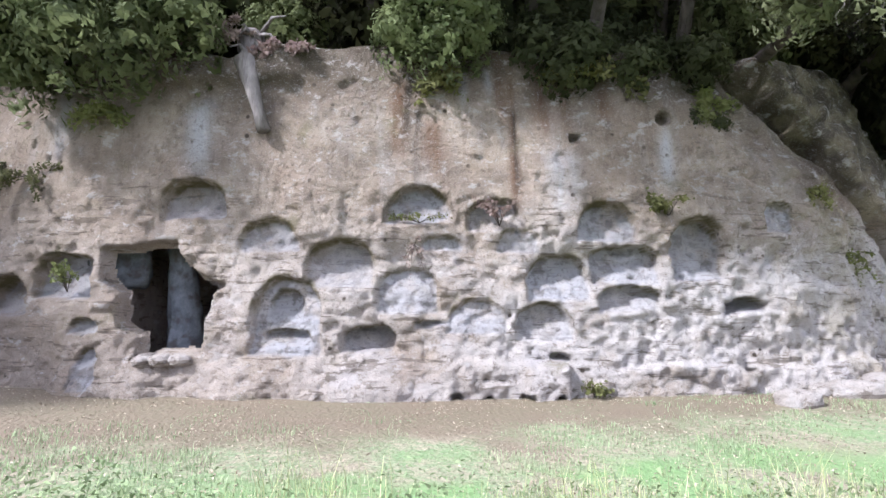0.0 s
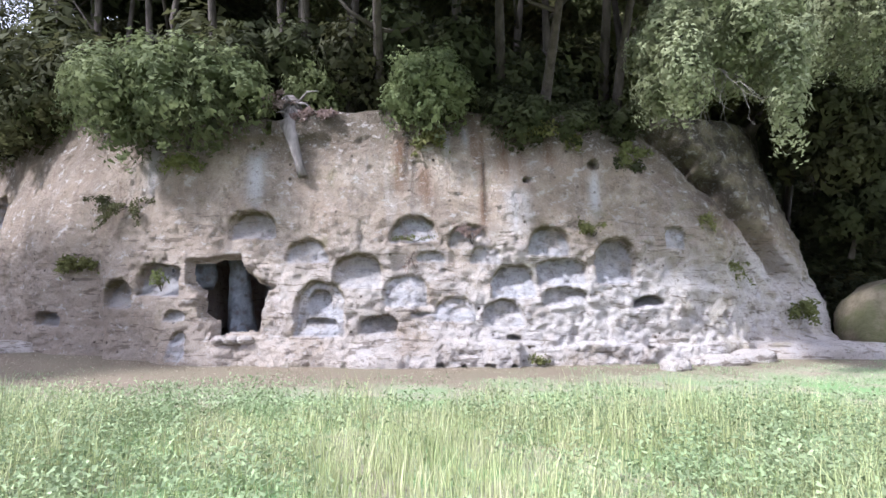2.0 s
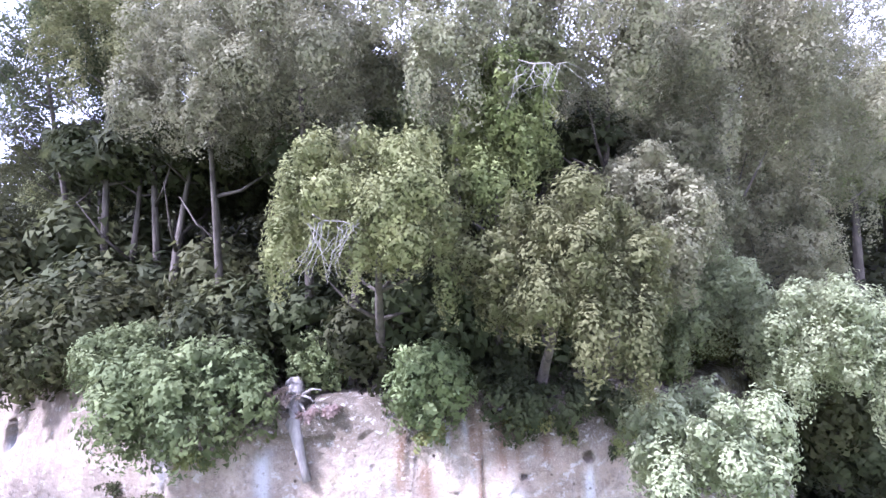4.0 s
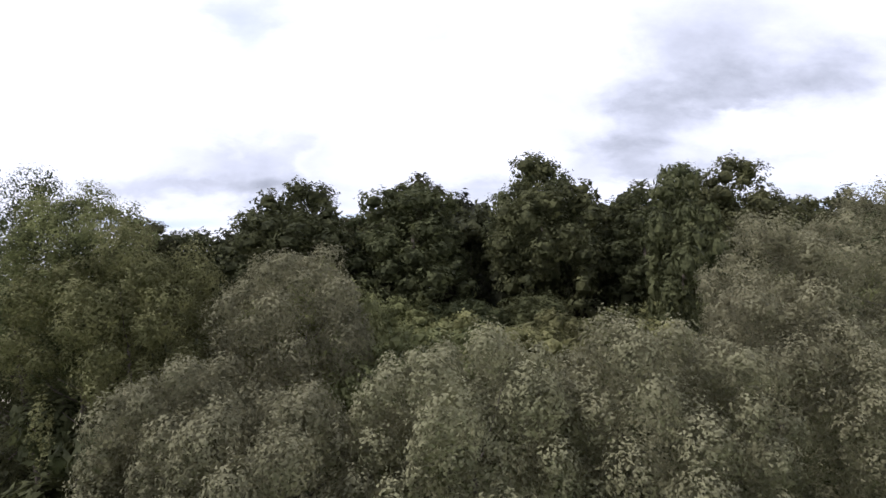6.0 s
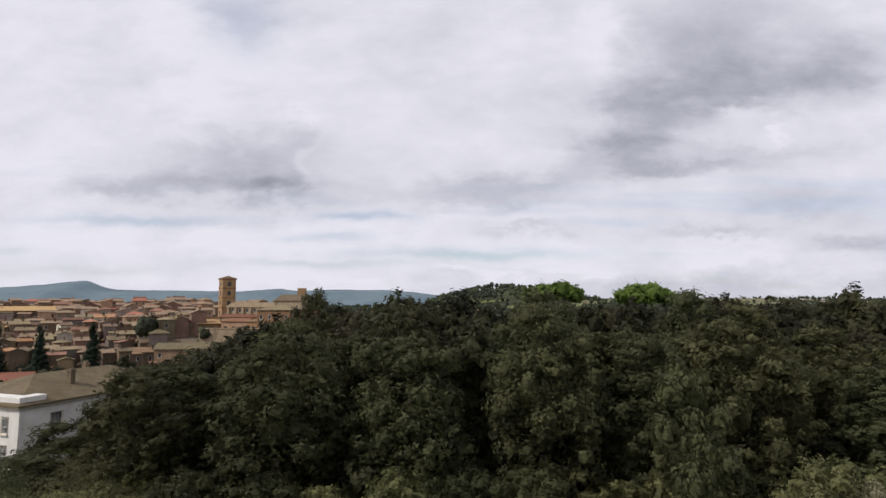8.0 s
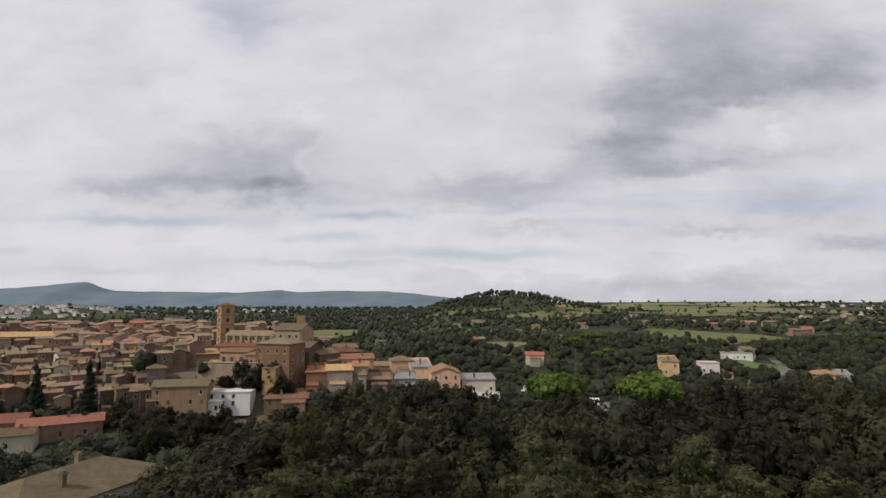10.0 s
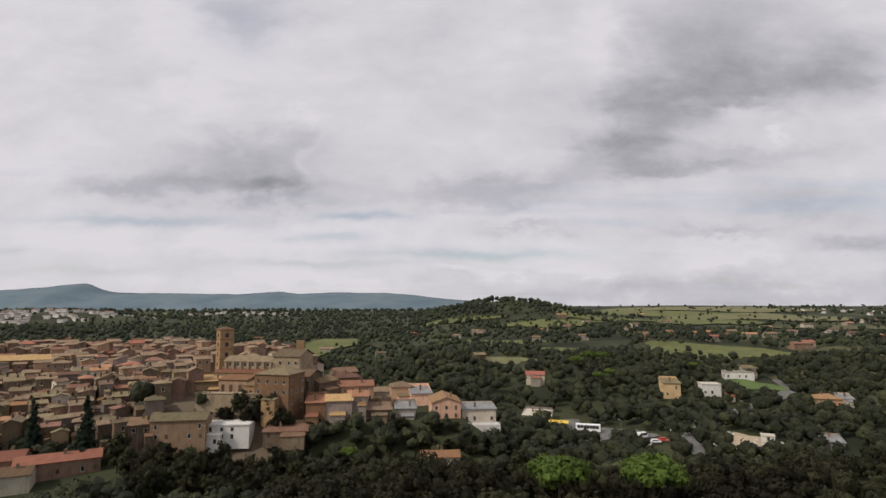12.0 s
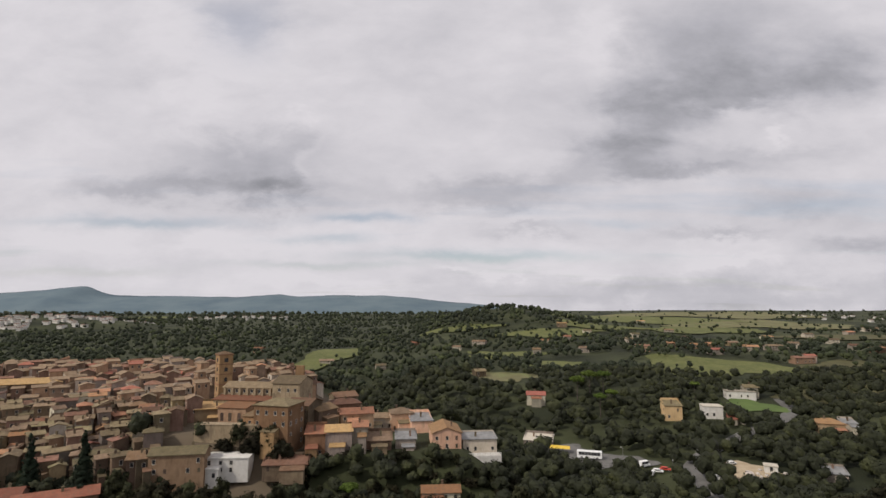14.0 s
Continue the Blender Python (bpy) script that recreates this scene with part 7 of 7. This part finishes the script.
# ---- villa at the edge of the hilltop wood ----
def villa():
    top = new("villa")
    tagged(top, "white country villa with hipped terracotta roof and dark windows", "house")
    top.matrix_basis = pose(-46.9, 58.2, 9.0, 0, 0, -19)
    part("wall", box_bm(-13, 0, -3, 0, 22, 12.3, 0.03), WHITE_WALL, top)
    part("cornice", box_bm(-13.3, -0.3, 12.3, 0.3, 22.3, 12.75, 0.06), STONE_TRIM, top)
    part("plinth", box_bm(-13.15, -0.15, -3, 0.15, 22.15, 5.0), STONE_TRIM, top)
    part("parapet", box_bm(-13.0, 0, 12.75, -0.1, 3.0, 13.6, 0.04), WHITE_WALL, top)
    v, f = roof_lists(22, 13, "hip", 0.34, 0.5)
    mesh_object("roof", v, f, ROOFS[1], top).matrix_basis = pose(-6.5, 11, 12.75, 0, 0, 90)
    shared("chimney", CHIMNEY, top, pose(-3.0, 8, 14.6))
    shared("chimney", CHIMNEY, top, pose(-9.5, 15, 14.6))
    for z in (7.4, 10.5):
        for yy_ in (4.2, 12.0, 17.0):
            pane = shared("window", WINDOW, top, pose(0.02, yy_, z, 0, 0, 90) @ Matrix.Diagonal((1.15, 1, 1.05, 1)))
            part("sill", box_bm(-0.8, -0.22, -1.06, 0.8, 0.05, -0.945, 0.02), STONE_TRIM, pane, "projecting stone sill")
        for xx_ in (-2.2, -6.0, -9.8):
            pane = shared("window", WINDOW, top, pose(xx_, -0.02, z) @ Matrix.Diagonal((0.8, 1, 1.05, 1)))
            part("sill", box_bm(-0.8, -0.22, -1.06, 0.8, 0.05, -0.945, 0.02), STONE_TRIM, pane, "projecting stone sill")
    v = [(0.1, 10.2, 11.7), (0.1, 13.8, 11.7), (0.1, 12.0, 12.25), (0.4, 10.2, 11.7), (0.4, 13.8, 11.7), (0.4, 12.0, 12.25)]
    mesh_object("pediment", v, [(3, 4, 5), (0, 2, 1), (0, 1, 4, 3), (1, 2, 5, 4), (2, 0, 3, 5)], STONE_TRIM, top)


villa()
placed(USED, PINE, -40.8, 60.5, 8.2, 40, 0.72, group="umbrella pines")

# ---- far houses ----
rng = np.random.default_rng(9)
for x, y, w, tint in ((194, 537, 13, 0), (258, 561, 20, 0), (272, 566, 10, 3), (253, 513, 12, 2), (299, 536, 13, 4), (326, 544, 16, 4), (409, 697, 14, 4), (301, 463, 18, 0), (310, 468, 9, 4), (139, 545, 9, 4),
                      (192, 735, 10, 4), (382, 1064, 14, 4), (326, 795, 12, 4), (242, 695, 10, 4), (174, 806, 14, 3), (40, 657, 10, 4), (47, 655, 8, 4), (13, 603, 13, 4), (412, 522, 14, 0), (402, 539, 9, 4),
                      (647, 835, 22, 4), (477, 721, 12, 4), (359, 565, 9, 4), (239, 579, 12, 3), (312, 596, 10, 0), (26, 401, 8, 3), (-62, 548, 10, 4), (-120, 570, 14, 4), (-150, 520, 9, 4), (-178, 560, 13, 2),
                      (-37, 720, 9, 3), (-230, 690, 12, 3), (118, 640, 9, 4), (95, 560, 8, 4), (445, 630, 12, 4), (560, 760, 14, 4), (150, 665, 8, 4), (215, 640, 9, 4), (290, 655, 10, 4)):
    house(x, y, float(ground_height(x, y)), w, 8, rng.uniform(3.6, 5.6), rng.uniform(-25, 25), WALLS[tint], ROOFS[int(rng.choice([0, 1, 1, 2, 3]))], "gable", 0.3,
          "far country house with tiled roof among trees", rng, floors=2, sides=(0,), name="country_house")["group"] = "far country houses"
proto = house(-980, 1380, float(ground_height(-980, 1380)), 13, 10, 8, 10, WHITE_WALL, ROOFS[0], "gable", 0.2, "pale apartment house in a distant suburb", rng, floors=3, sides=(0,), name="suburb_house", chimney=False)
proto["group"] = "distant suburb"
for i in range(150):
    left = i < 134
    x = rng.uniform(-1230, -840) if left else rng.uniform(800, 1010)
    y = (1380 + (x + 980) * 0.55 + rng.uniform(-150, 170)) if left else rng.uniform(1060, 1350)
    copy_thing(proto, pose(x, y, float(ground_height(x, y)), 0, 0, rng.uniform(-30, 30)) @ Matrix.Diagonal((rng.uniform(0.6, 1.2), 1, rng.uniform(0.6, 1.1), 1) if left else (0.6, 0.6, 0.5, 1)))
for i in range(22):
    x, y = rng.uniform(-1150, -620), rng.uniform(2150, 2500)
    copy_thing(proto, pose(x, y, float(ground_height(x, y)) + 4, 0, 0, rng.uniform(-30, 30)))

# dark trees between the palace and the white house, and below the spur
rng = np.random.default_rng(12)
for i in range(74):
    x, y = (rng.uniform(-79, -55), rng.uniform(197, 202)) if i < 13 else (rng.uniform(-50, 26), rng.uniform(184, 203))
    g = float(ground_height(x, y))
    placed(USED, DISTANT[i % 4], x, y, g - (0.2 if i < 13 else 1.2), rng.uniform(0, 360), rng.uniform(0.8, 1.1) if i < 13 else rng.uniform(0.35, 0.75), rng.uniform(0.7, 1.1), "trees below the town")


# ---- plants rooted in the rock ----
def rock_front(x, z):
    return float(face_depth(np.array([[x]]), np.array([[z]]))[0][0, 0])


def on_rock(name, x, z, spread, count, size, mat, label, seed, hang=0.0, out=0.03):
    return tuft(name, x, rock_front(x, z) - out, z, spread, count, size, mat, label, seed, hang)


on_rock("fern", 4.42, 3.42, (0.42, 0.28, 0.42), 260, 0.06, LIME_LEAF, "fresh green fern growing between the niches", 301)
on_rock("fern", -7.30, 1.95, (0.25, 0.2, 0.55), 200, 0.05, LIME_LEAF, "green weeds inside a burial niche", 302, out=0.25)
on_rock("dry_grass", 1.10, 3.22, (0.45, 0.2, 0.5), 260, 0.045, DRY_LEAF, "dry grass tuft sprouting from a niche", 303, out=0.1)
on_rock("dry_grass", -0.46, 3.28, (0.55, 0.1, 0.12), 200, 0.035, LIME_LEAF, "strip of grass on a niche sill", 304, out=0.12)
on_rock("shrub", -8.55, 4.35, (0.95, 0.40, 0.30), 620, 0.05, CREST_LEAF, "dry grey-green shrub clinging to the cliff", 305, 0.9)
on_rock("shrub", -9.6, 4.55, (0.5, 0.3, 0.25), 320, 0.05, CREST_LEAF, "small dry shrub clinging to the cliff", 306, 0.7)
on_rock("shrub", -10.3, 2.6, (0.5, 0.5, 0.6), 420, 0.085, LIME_LEAF, "green bush growing from the cliff foot", 307, 0.5)
on_rock("ivy", 5.45, 5.85, (0.30, 0.12, 0.2), 260, 0.075, LIME_LEAF, "ivy trailing down from the cliff rim", 308, 1.0)
on_rock("ivy", 5.9, 6.1, (0.55, 0.2, 0.25), 320, 0.08, LIME_LEAF, "ivy trailing down from the cliff rim", 309, 0.5)
on_rock("ivy", 4.0, 6.3, (0.25, 0.15, 0.1), 160, 0.075, LIME_LEAF, "short ivy strand hanging from the rim", 310, 0.7)
on_rock("ivy", 2.9, 6.4, (0.75, 0.35, 0.25), 420, 0.085, LIME_LEAF, "leafy ivy clump on the cliff rim", 311, 0.35)
on_rock("ivy", -0.1, 6.15, (0.5, 0.3, 0.3), 360, 0.08, LIME_LEAF, "leafy sprays hanging below the rim bush", 312, 0.5)
on_rock("ivy", -6.9, 5.6, (0.6, 0.35, 0.35), 420, 0.08, LIME_LEAF, "leafy sprays hanging below the rim bush", 313, 0.6)
on_rock("moss", 7.6, 4.0, (0.45, 0.1, 0.2), 260, 0.05, LIME_LEAF, "mossy plants on the shoulder of the cliff", 314, 0.5)
on_rock("moss", 8.7, 2.7, (0.5, 0.12, 0.2), 260, 0.05, LIME_LEAF, "mossy plants on the shoulder of the cliff", 315, 0.7)
on_rock("dry_grass", 2.75, 0.02, (0.22, 0.25, 0.3), 150, 0.05, LIME_LEAF, "green tuft at the cliff foot", 316)
on_rock("dry_grass", 2.05, 0.72, (0.12, 0.1, 0.3), 60, 0.05, GRASS_BLADE, "dry stalks by a small socket", 317)
on_rock("roots", -0.55, 2.85, (0.2, 0.08, 0.15), 60, 0.05, DRY_LEAF, "dry roots dangling over the rock", 318, 0.7)
on_rock("ivy", 11.2, 1.2, (0.5, 0.4, 0.5), 320, 0.09, LIME_LEAF, "green bramble at the mouth of the hollow", 319, 0.3)


# ---- dead wood ----
def dead_stump():
    top = new("dead_tree")
    tagged(top, "grey weathered dead trunk hanging over the cliff face", "dead tree")
    mesh_object("trunk", *tube([(-4.25, 11.6, 7.5), (-4.0, 11.0, 7.05), (-3.98, 10.62, 6.55), (-3.78, 10.42, 6.0), (-3.62, 10.33, 5.5), (-3.46, 10.28, 5.02)],
                               [0.30, 0.33, 0.25, 0.15, 0.12, 0.13], 9), PALE_BARK, top, smooth_shade=True)
    r = np.random.default_rng(61)
    for k in range(9):
        a = Vector((-4.0 + r.uniform(-0.2, 0.2), 10.9, 6.9 + r.uniform(-0.2, 0.4)))
        b = a + Vector((r.uniform(-0.5, 0.7), r.uniform(-0.5, 0.1), r.uniform(-0.5, 0.5)))
        mesh_object("root", *tube([a, a.lerp(b, 0.5) + Vector((0, -0.1, 0.1)), b], [0.05, 0.035, 0.012], 5), PALE_BARK, top, smooth_shade=True)
    tuft("dry_shrub", -3.35, 10.75, 6.55, (0.60, 0.35, 0.55), 1300, 0.06, DRY_LEAF, "withered pinkish shrub beside the dead trunk", 62, 0.3)
    tuft("dry_shrub", -4.6, 10.9, 7.0, (0.85, 0.35, 0.6), 1000, 0.05, DRY_LEAF, "withered twigs round the dead trunk", 63, 0.3)


dead_stump()


TWIG = material("bare_twig", [(0.3, (0.15, 0.133, 0.118)), (0.7, (0.27, 0.245, 0.22))], scale=4)


def dead_branch(x, y, z, reach, drop, seed, label, n=9):
    """Bare twigs that wander down from a stem hidden in the crown."""
    top = new("dead_branch")
    tagged(top, label, "dead branch")
    top.matrix_basis = pose(x, y, z)
    r = np.random.default_rng(seed)
    stem = [(-reach, 0.5, 0.35), (-reach * 0.4, 0.15, 0.1), (reach * 0.3, 0.0, 0.05), (reach, 0.1, -0.15)]
    mesh_object("stem", *tube(stem, [0.022, 0.018, 0.014, 0.007], 6), TWIG, top, smooth_shade=True)
    pieces = []
    for k in range(n * 2):
        u = r.uniform(-0.9, 0.95) * reach
        p = Vector((u, 0.05, 0.08 - 0.1 * abs(u)))
        d = Vector((r.normal() * 0.35, -r.random() * 0.25, -0.8))
        path, radii = [p], [0.008]
        for q in range(6):
            d = (d + Vector(r.normal(size=3) * 0.45) + Vector((0, 0, -0.25))).normalized()
            p = p + d * drop * r.uniform(0.10, 0.22)
            path.append(p)
            radii.append(0.0075 * (1 - q / 6.5))
        pieces.append(tube(path, radii, 4))
    ob = mesh_object("twig_tangle", *join_lists(pieces), TWIG, top)
    tagged(ob, "tangle of fine bare twigs", kind="stuff")


dead_branch(-2.0, 5.95, 11.6, 0.7, 1.5, 71, "bare pale twigs hanging from the green oak", 12)
dead_branch(2.6, 6.6, 15.4, 0.5, 1.5, 73, "bare pale twigs hanging below the holm oak", 8)
dead_branch(5.5, 6.1, 6.1, 0.7, 1.3, 74, "bare white twigs hanging over the cliff shoulder", 10)


# ---- vehicles in the car park ----
PAINT_WHITE = material("white_paint", [(0.3, (0.72, 0.72, 0.71)), (0.7, (0.80, 0.80, 0.79))], rough=0.35)
PAINT_RED = material("red_paint", [(0.3, (0.45, 0.05, 0.03)), (0.7, (0.55, 0.07, 0.04))], rough=0.35)
TYRE = material("tyre_rubber", [(0.3, (0.02, 0.02, 0.02)), (0.7, (0.035, 0.035, 0.035))], rough=0.9)
YELLOW_CLOTH = material("yellow_cloth", [(0.3, (0.60, 0.40, 0.05)), (0.7, (0.75, 0.52, 0.09))], scale=2)


def wheel_mesh(radius, width):
    bm = bmesh.new()
    bmesh.ops.create_cone(bm, cap_ends=True, segments=18, radius1=radius, radius2=radius, depth=width, matrix=Matrix.Rotation(math.pi / 2, 4, "X"))
    me = bpy.data.meshes.new("wheel")
    bm.to_mesh(me)
    bm.free()
    me.materials.append(TYRE)
    return me


def vehicle(name, label, category, x, y, turn, length, width, height, bonnet, paint, panes):
    """A body with a raised cabin, wheels and window panes."""
    top = new(name)
    tagged(top, label, category)
    top.matrix_basis = pose(x, y, max(float(ground_height(x + a, y + b)) for a in (-3, 0, 3) for b in (-2, 0, 2)) + 0.42, 0, 0, turn)
    sill, belt = 0.35, 0.35 + (height - 0.35) * (0.42 if bonnet else 0.40)
    body = box_bm(-length / 2, -width / 2, sill, length / 2, width / 2, belt if bonnet else height, 0.12)
    part("body", body, paint, top)
    if bonnet:
        bm = box_bm(-length / 2 + 0.5, -width / 2 + 0.1, belt, length / 2 - bonnet, width / 2 - 0.1, height, 0.22)
        part("cabin", bm, paint, top)
    x0, x1 = -length / 2 + 0.7, length / 2 - (bonnet or 0.5) - 0.2
    low, high = belt + 0.08, height - (0.18 if bonnet else 0.35)
    step = (x1 - x0) / panes
    for s in (-1, 1):
        yo = s * (width / 2 - (0.09 if bonnet else -0.01))
        for k in range(panes):
            part("window", box_bm(x0 + k * step + 0.05, yo - 0.02, low, x0 + (k + 1) * step - 0.05, yo + 0.02, high), GLASS, top)
    front = length / 2 - (bonnet or 0) + 0.005
    part("windscreen", box_bm(front - 0.03, -width / 2 + 0.25, low, front + 0.02, width / 2 - 0.25, high), GLASS, top)
    r = 0.5 if length > 8 else 0.33
    me = wheel_mesh(r, 0.26)
    for wx in (-length * 0.31, length * 0.31):
        for s in (-1, 1):
            wheel = shared("wheel", me, top, pose(wx, s * (width / 2 - 0.1), r))
            rim = bmesh.new()
            bmesh.ops.create_cone(rim, cap_ends=True, segments=14, radius1=r * 0.6, radius2=r * 0.5, depth=0.04, matrix=Matrix.Translation((0, s * 0.145, 0)) @ Matrix.Rotation(-s * math.pi / 2, 4, "X"))
            part("rim", rim, METAL_SHEET, wheel, "pale metal wheel rim")
    for s in (-1, 1):
        part("headlight", box_bm(length / 2 - 0.02, s * width * 0.36 - 0.15, sill + 0.25, length / 2 + 0.03, s * width * 0.36 + 0.15, sill + 0.42), STONE_TRIM, top)


vehicle("bus", "white touring coach with dark window band parked among trees", "bus", 63.5, 242.5, -16, 10.5, 2.5, 3.3, 0, PAINT_WHITE, 7)
vehicle("van", "white van parked at the edge of the car park", "van", 81.5, 227, 25, 5.0, 2.0, 2.5, 0.7, PAINT_WHITE, 2)
vehicle("car", "white hatchback parked on gravel", "car", 84.0, 219.0, -10, 4.1, 1.75, 1.5, 1.1, PAINT_WHITE, 2)
vehicle("car", "small white car parked on gravel", "car", 80.6, 216.5, 60, 3.8, 1.7, 1.5, 1.0, PAINT_WHITE, 2)
vehicle("car", "red car parked on gravel", "car", 87.8, 221.0, -25, 4.1, 1.75, 1.45, 1.1, PAINT_RED, 2)
vehicle("car", "red parked car in the dirt yard", "car", 112.0, 221.0, 40, 4.1, 1.75, 1.45, 1.1, PAINT_RED, 2)
vehicle("car", "white parked car in the dirt yard", "car", 115.5, 224.0, 20, 4.1, 1.75, 1.45, 1.1, PAINT_WHITE, 2)
vehicle("van", "white delivery van parked by the road", "van", 101.5, 206, 70, 5.0, 2.0, 2.4, 0.7, PAINT_WHITE, 2)


def awning(x, y, turn):
    top = new("awning")
    tagged(top, "yellow cloth awning on posts beside the shed", "awning")
    top.matrix_basis = pose(x, y, float(ground_height(x, y)) + 0.2, 0, 0, turn)
    v = [(-4.5, -1.8, 2.3), (4.5, -1.8, 2.3), (4.5, 1.8, 2.9), (-4.5, 1.8, 2.9)]
    v += [(a, b, c + 0.06) for a, b, c in v]
    mesh_object("cloth", v, [(3, 2, 1, 0), (4, 5, 6, 7), (0, 1, 5, 4), (1, 2, 6, 5), (2, 3, 7, 6), (3, 0, 4, 7)], YELLOW_CLOTH, top)
    for px in (-4.3, 0, 4.3):
        for py, h in ((-1.7, 2.3), (1.7, 2.85)):
            part("post", box_bm(px - 0.05, py - 0.05, -0.3, px + 0.05, py + 0.05, h), METAL_SHEET, top)


awning(53.0, 254.0, -16)


def street_lamp(x, y, turn):
    top = new("street_lamp")
    tagged(top, "grey metal street lamp by the car park", "street lamp")
    top.matrix_basis = pose(x, y, float(ground_height(x, y)), 0, 0, turn)
    mesh_object("pole", *tube([(0, 0, -0.3), (0, 0, 3.5), (0, 0, 6.6)], [0.10, 0.08, 0.05], 8), METAL_SHEET, top, smooth_shade=True)
    mesh_object("arm", *tube([(0, 0, 6.5), (0.5, 0, 6.9), (1.3, 0, 7.0)], [0.05, 0.04, 0.04], 6), METAL_SHEET, top, smooth_shade=True)
    part("lamp_head", box_bm(1.1, -0.14, 6.9, 1.8, 0.14, 7.05, 0.04), PAINT_WHITE, top)


for lx, ly in ((101.5, 224), (75, 233), (88, 214)):
    street_lamp(lx, ly, lx * 11)


def rubble():
    r = np.random.default_rng(88)
    for k in range(16):
        x, y = 122 + r.uniform(-8, 10), 211 + r.uniform(-5, 6)
        boulder("rubble_stone", (x, y, float(ground_height(x, y)) + 0.5), (r.uniform(0.5, 1.3), r.uniform(0.5, 1.0), r.uniform(0.4, 0.8)), 20 + k, "pale rubble block in the dirt yard", r.uniform(0, 90))["group"] = "yard rubble"


ICO_ROCK = ico_points(2)
rubble()
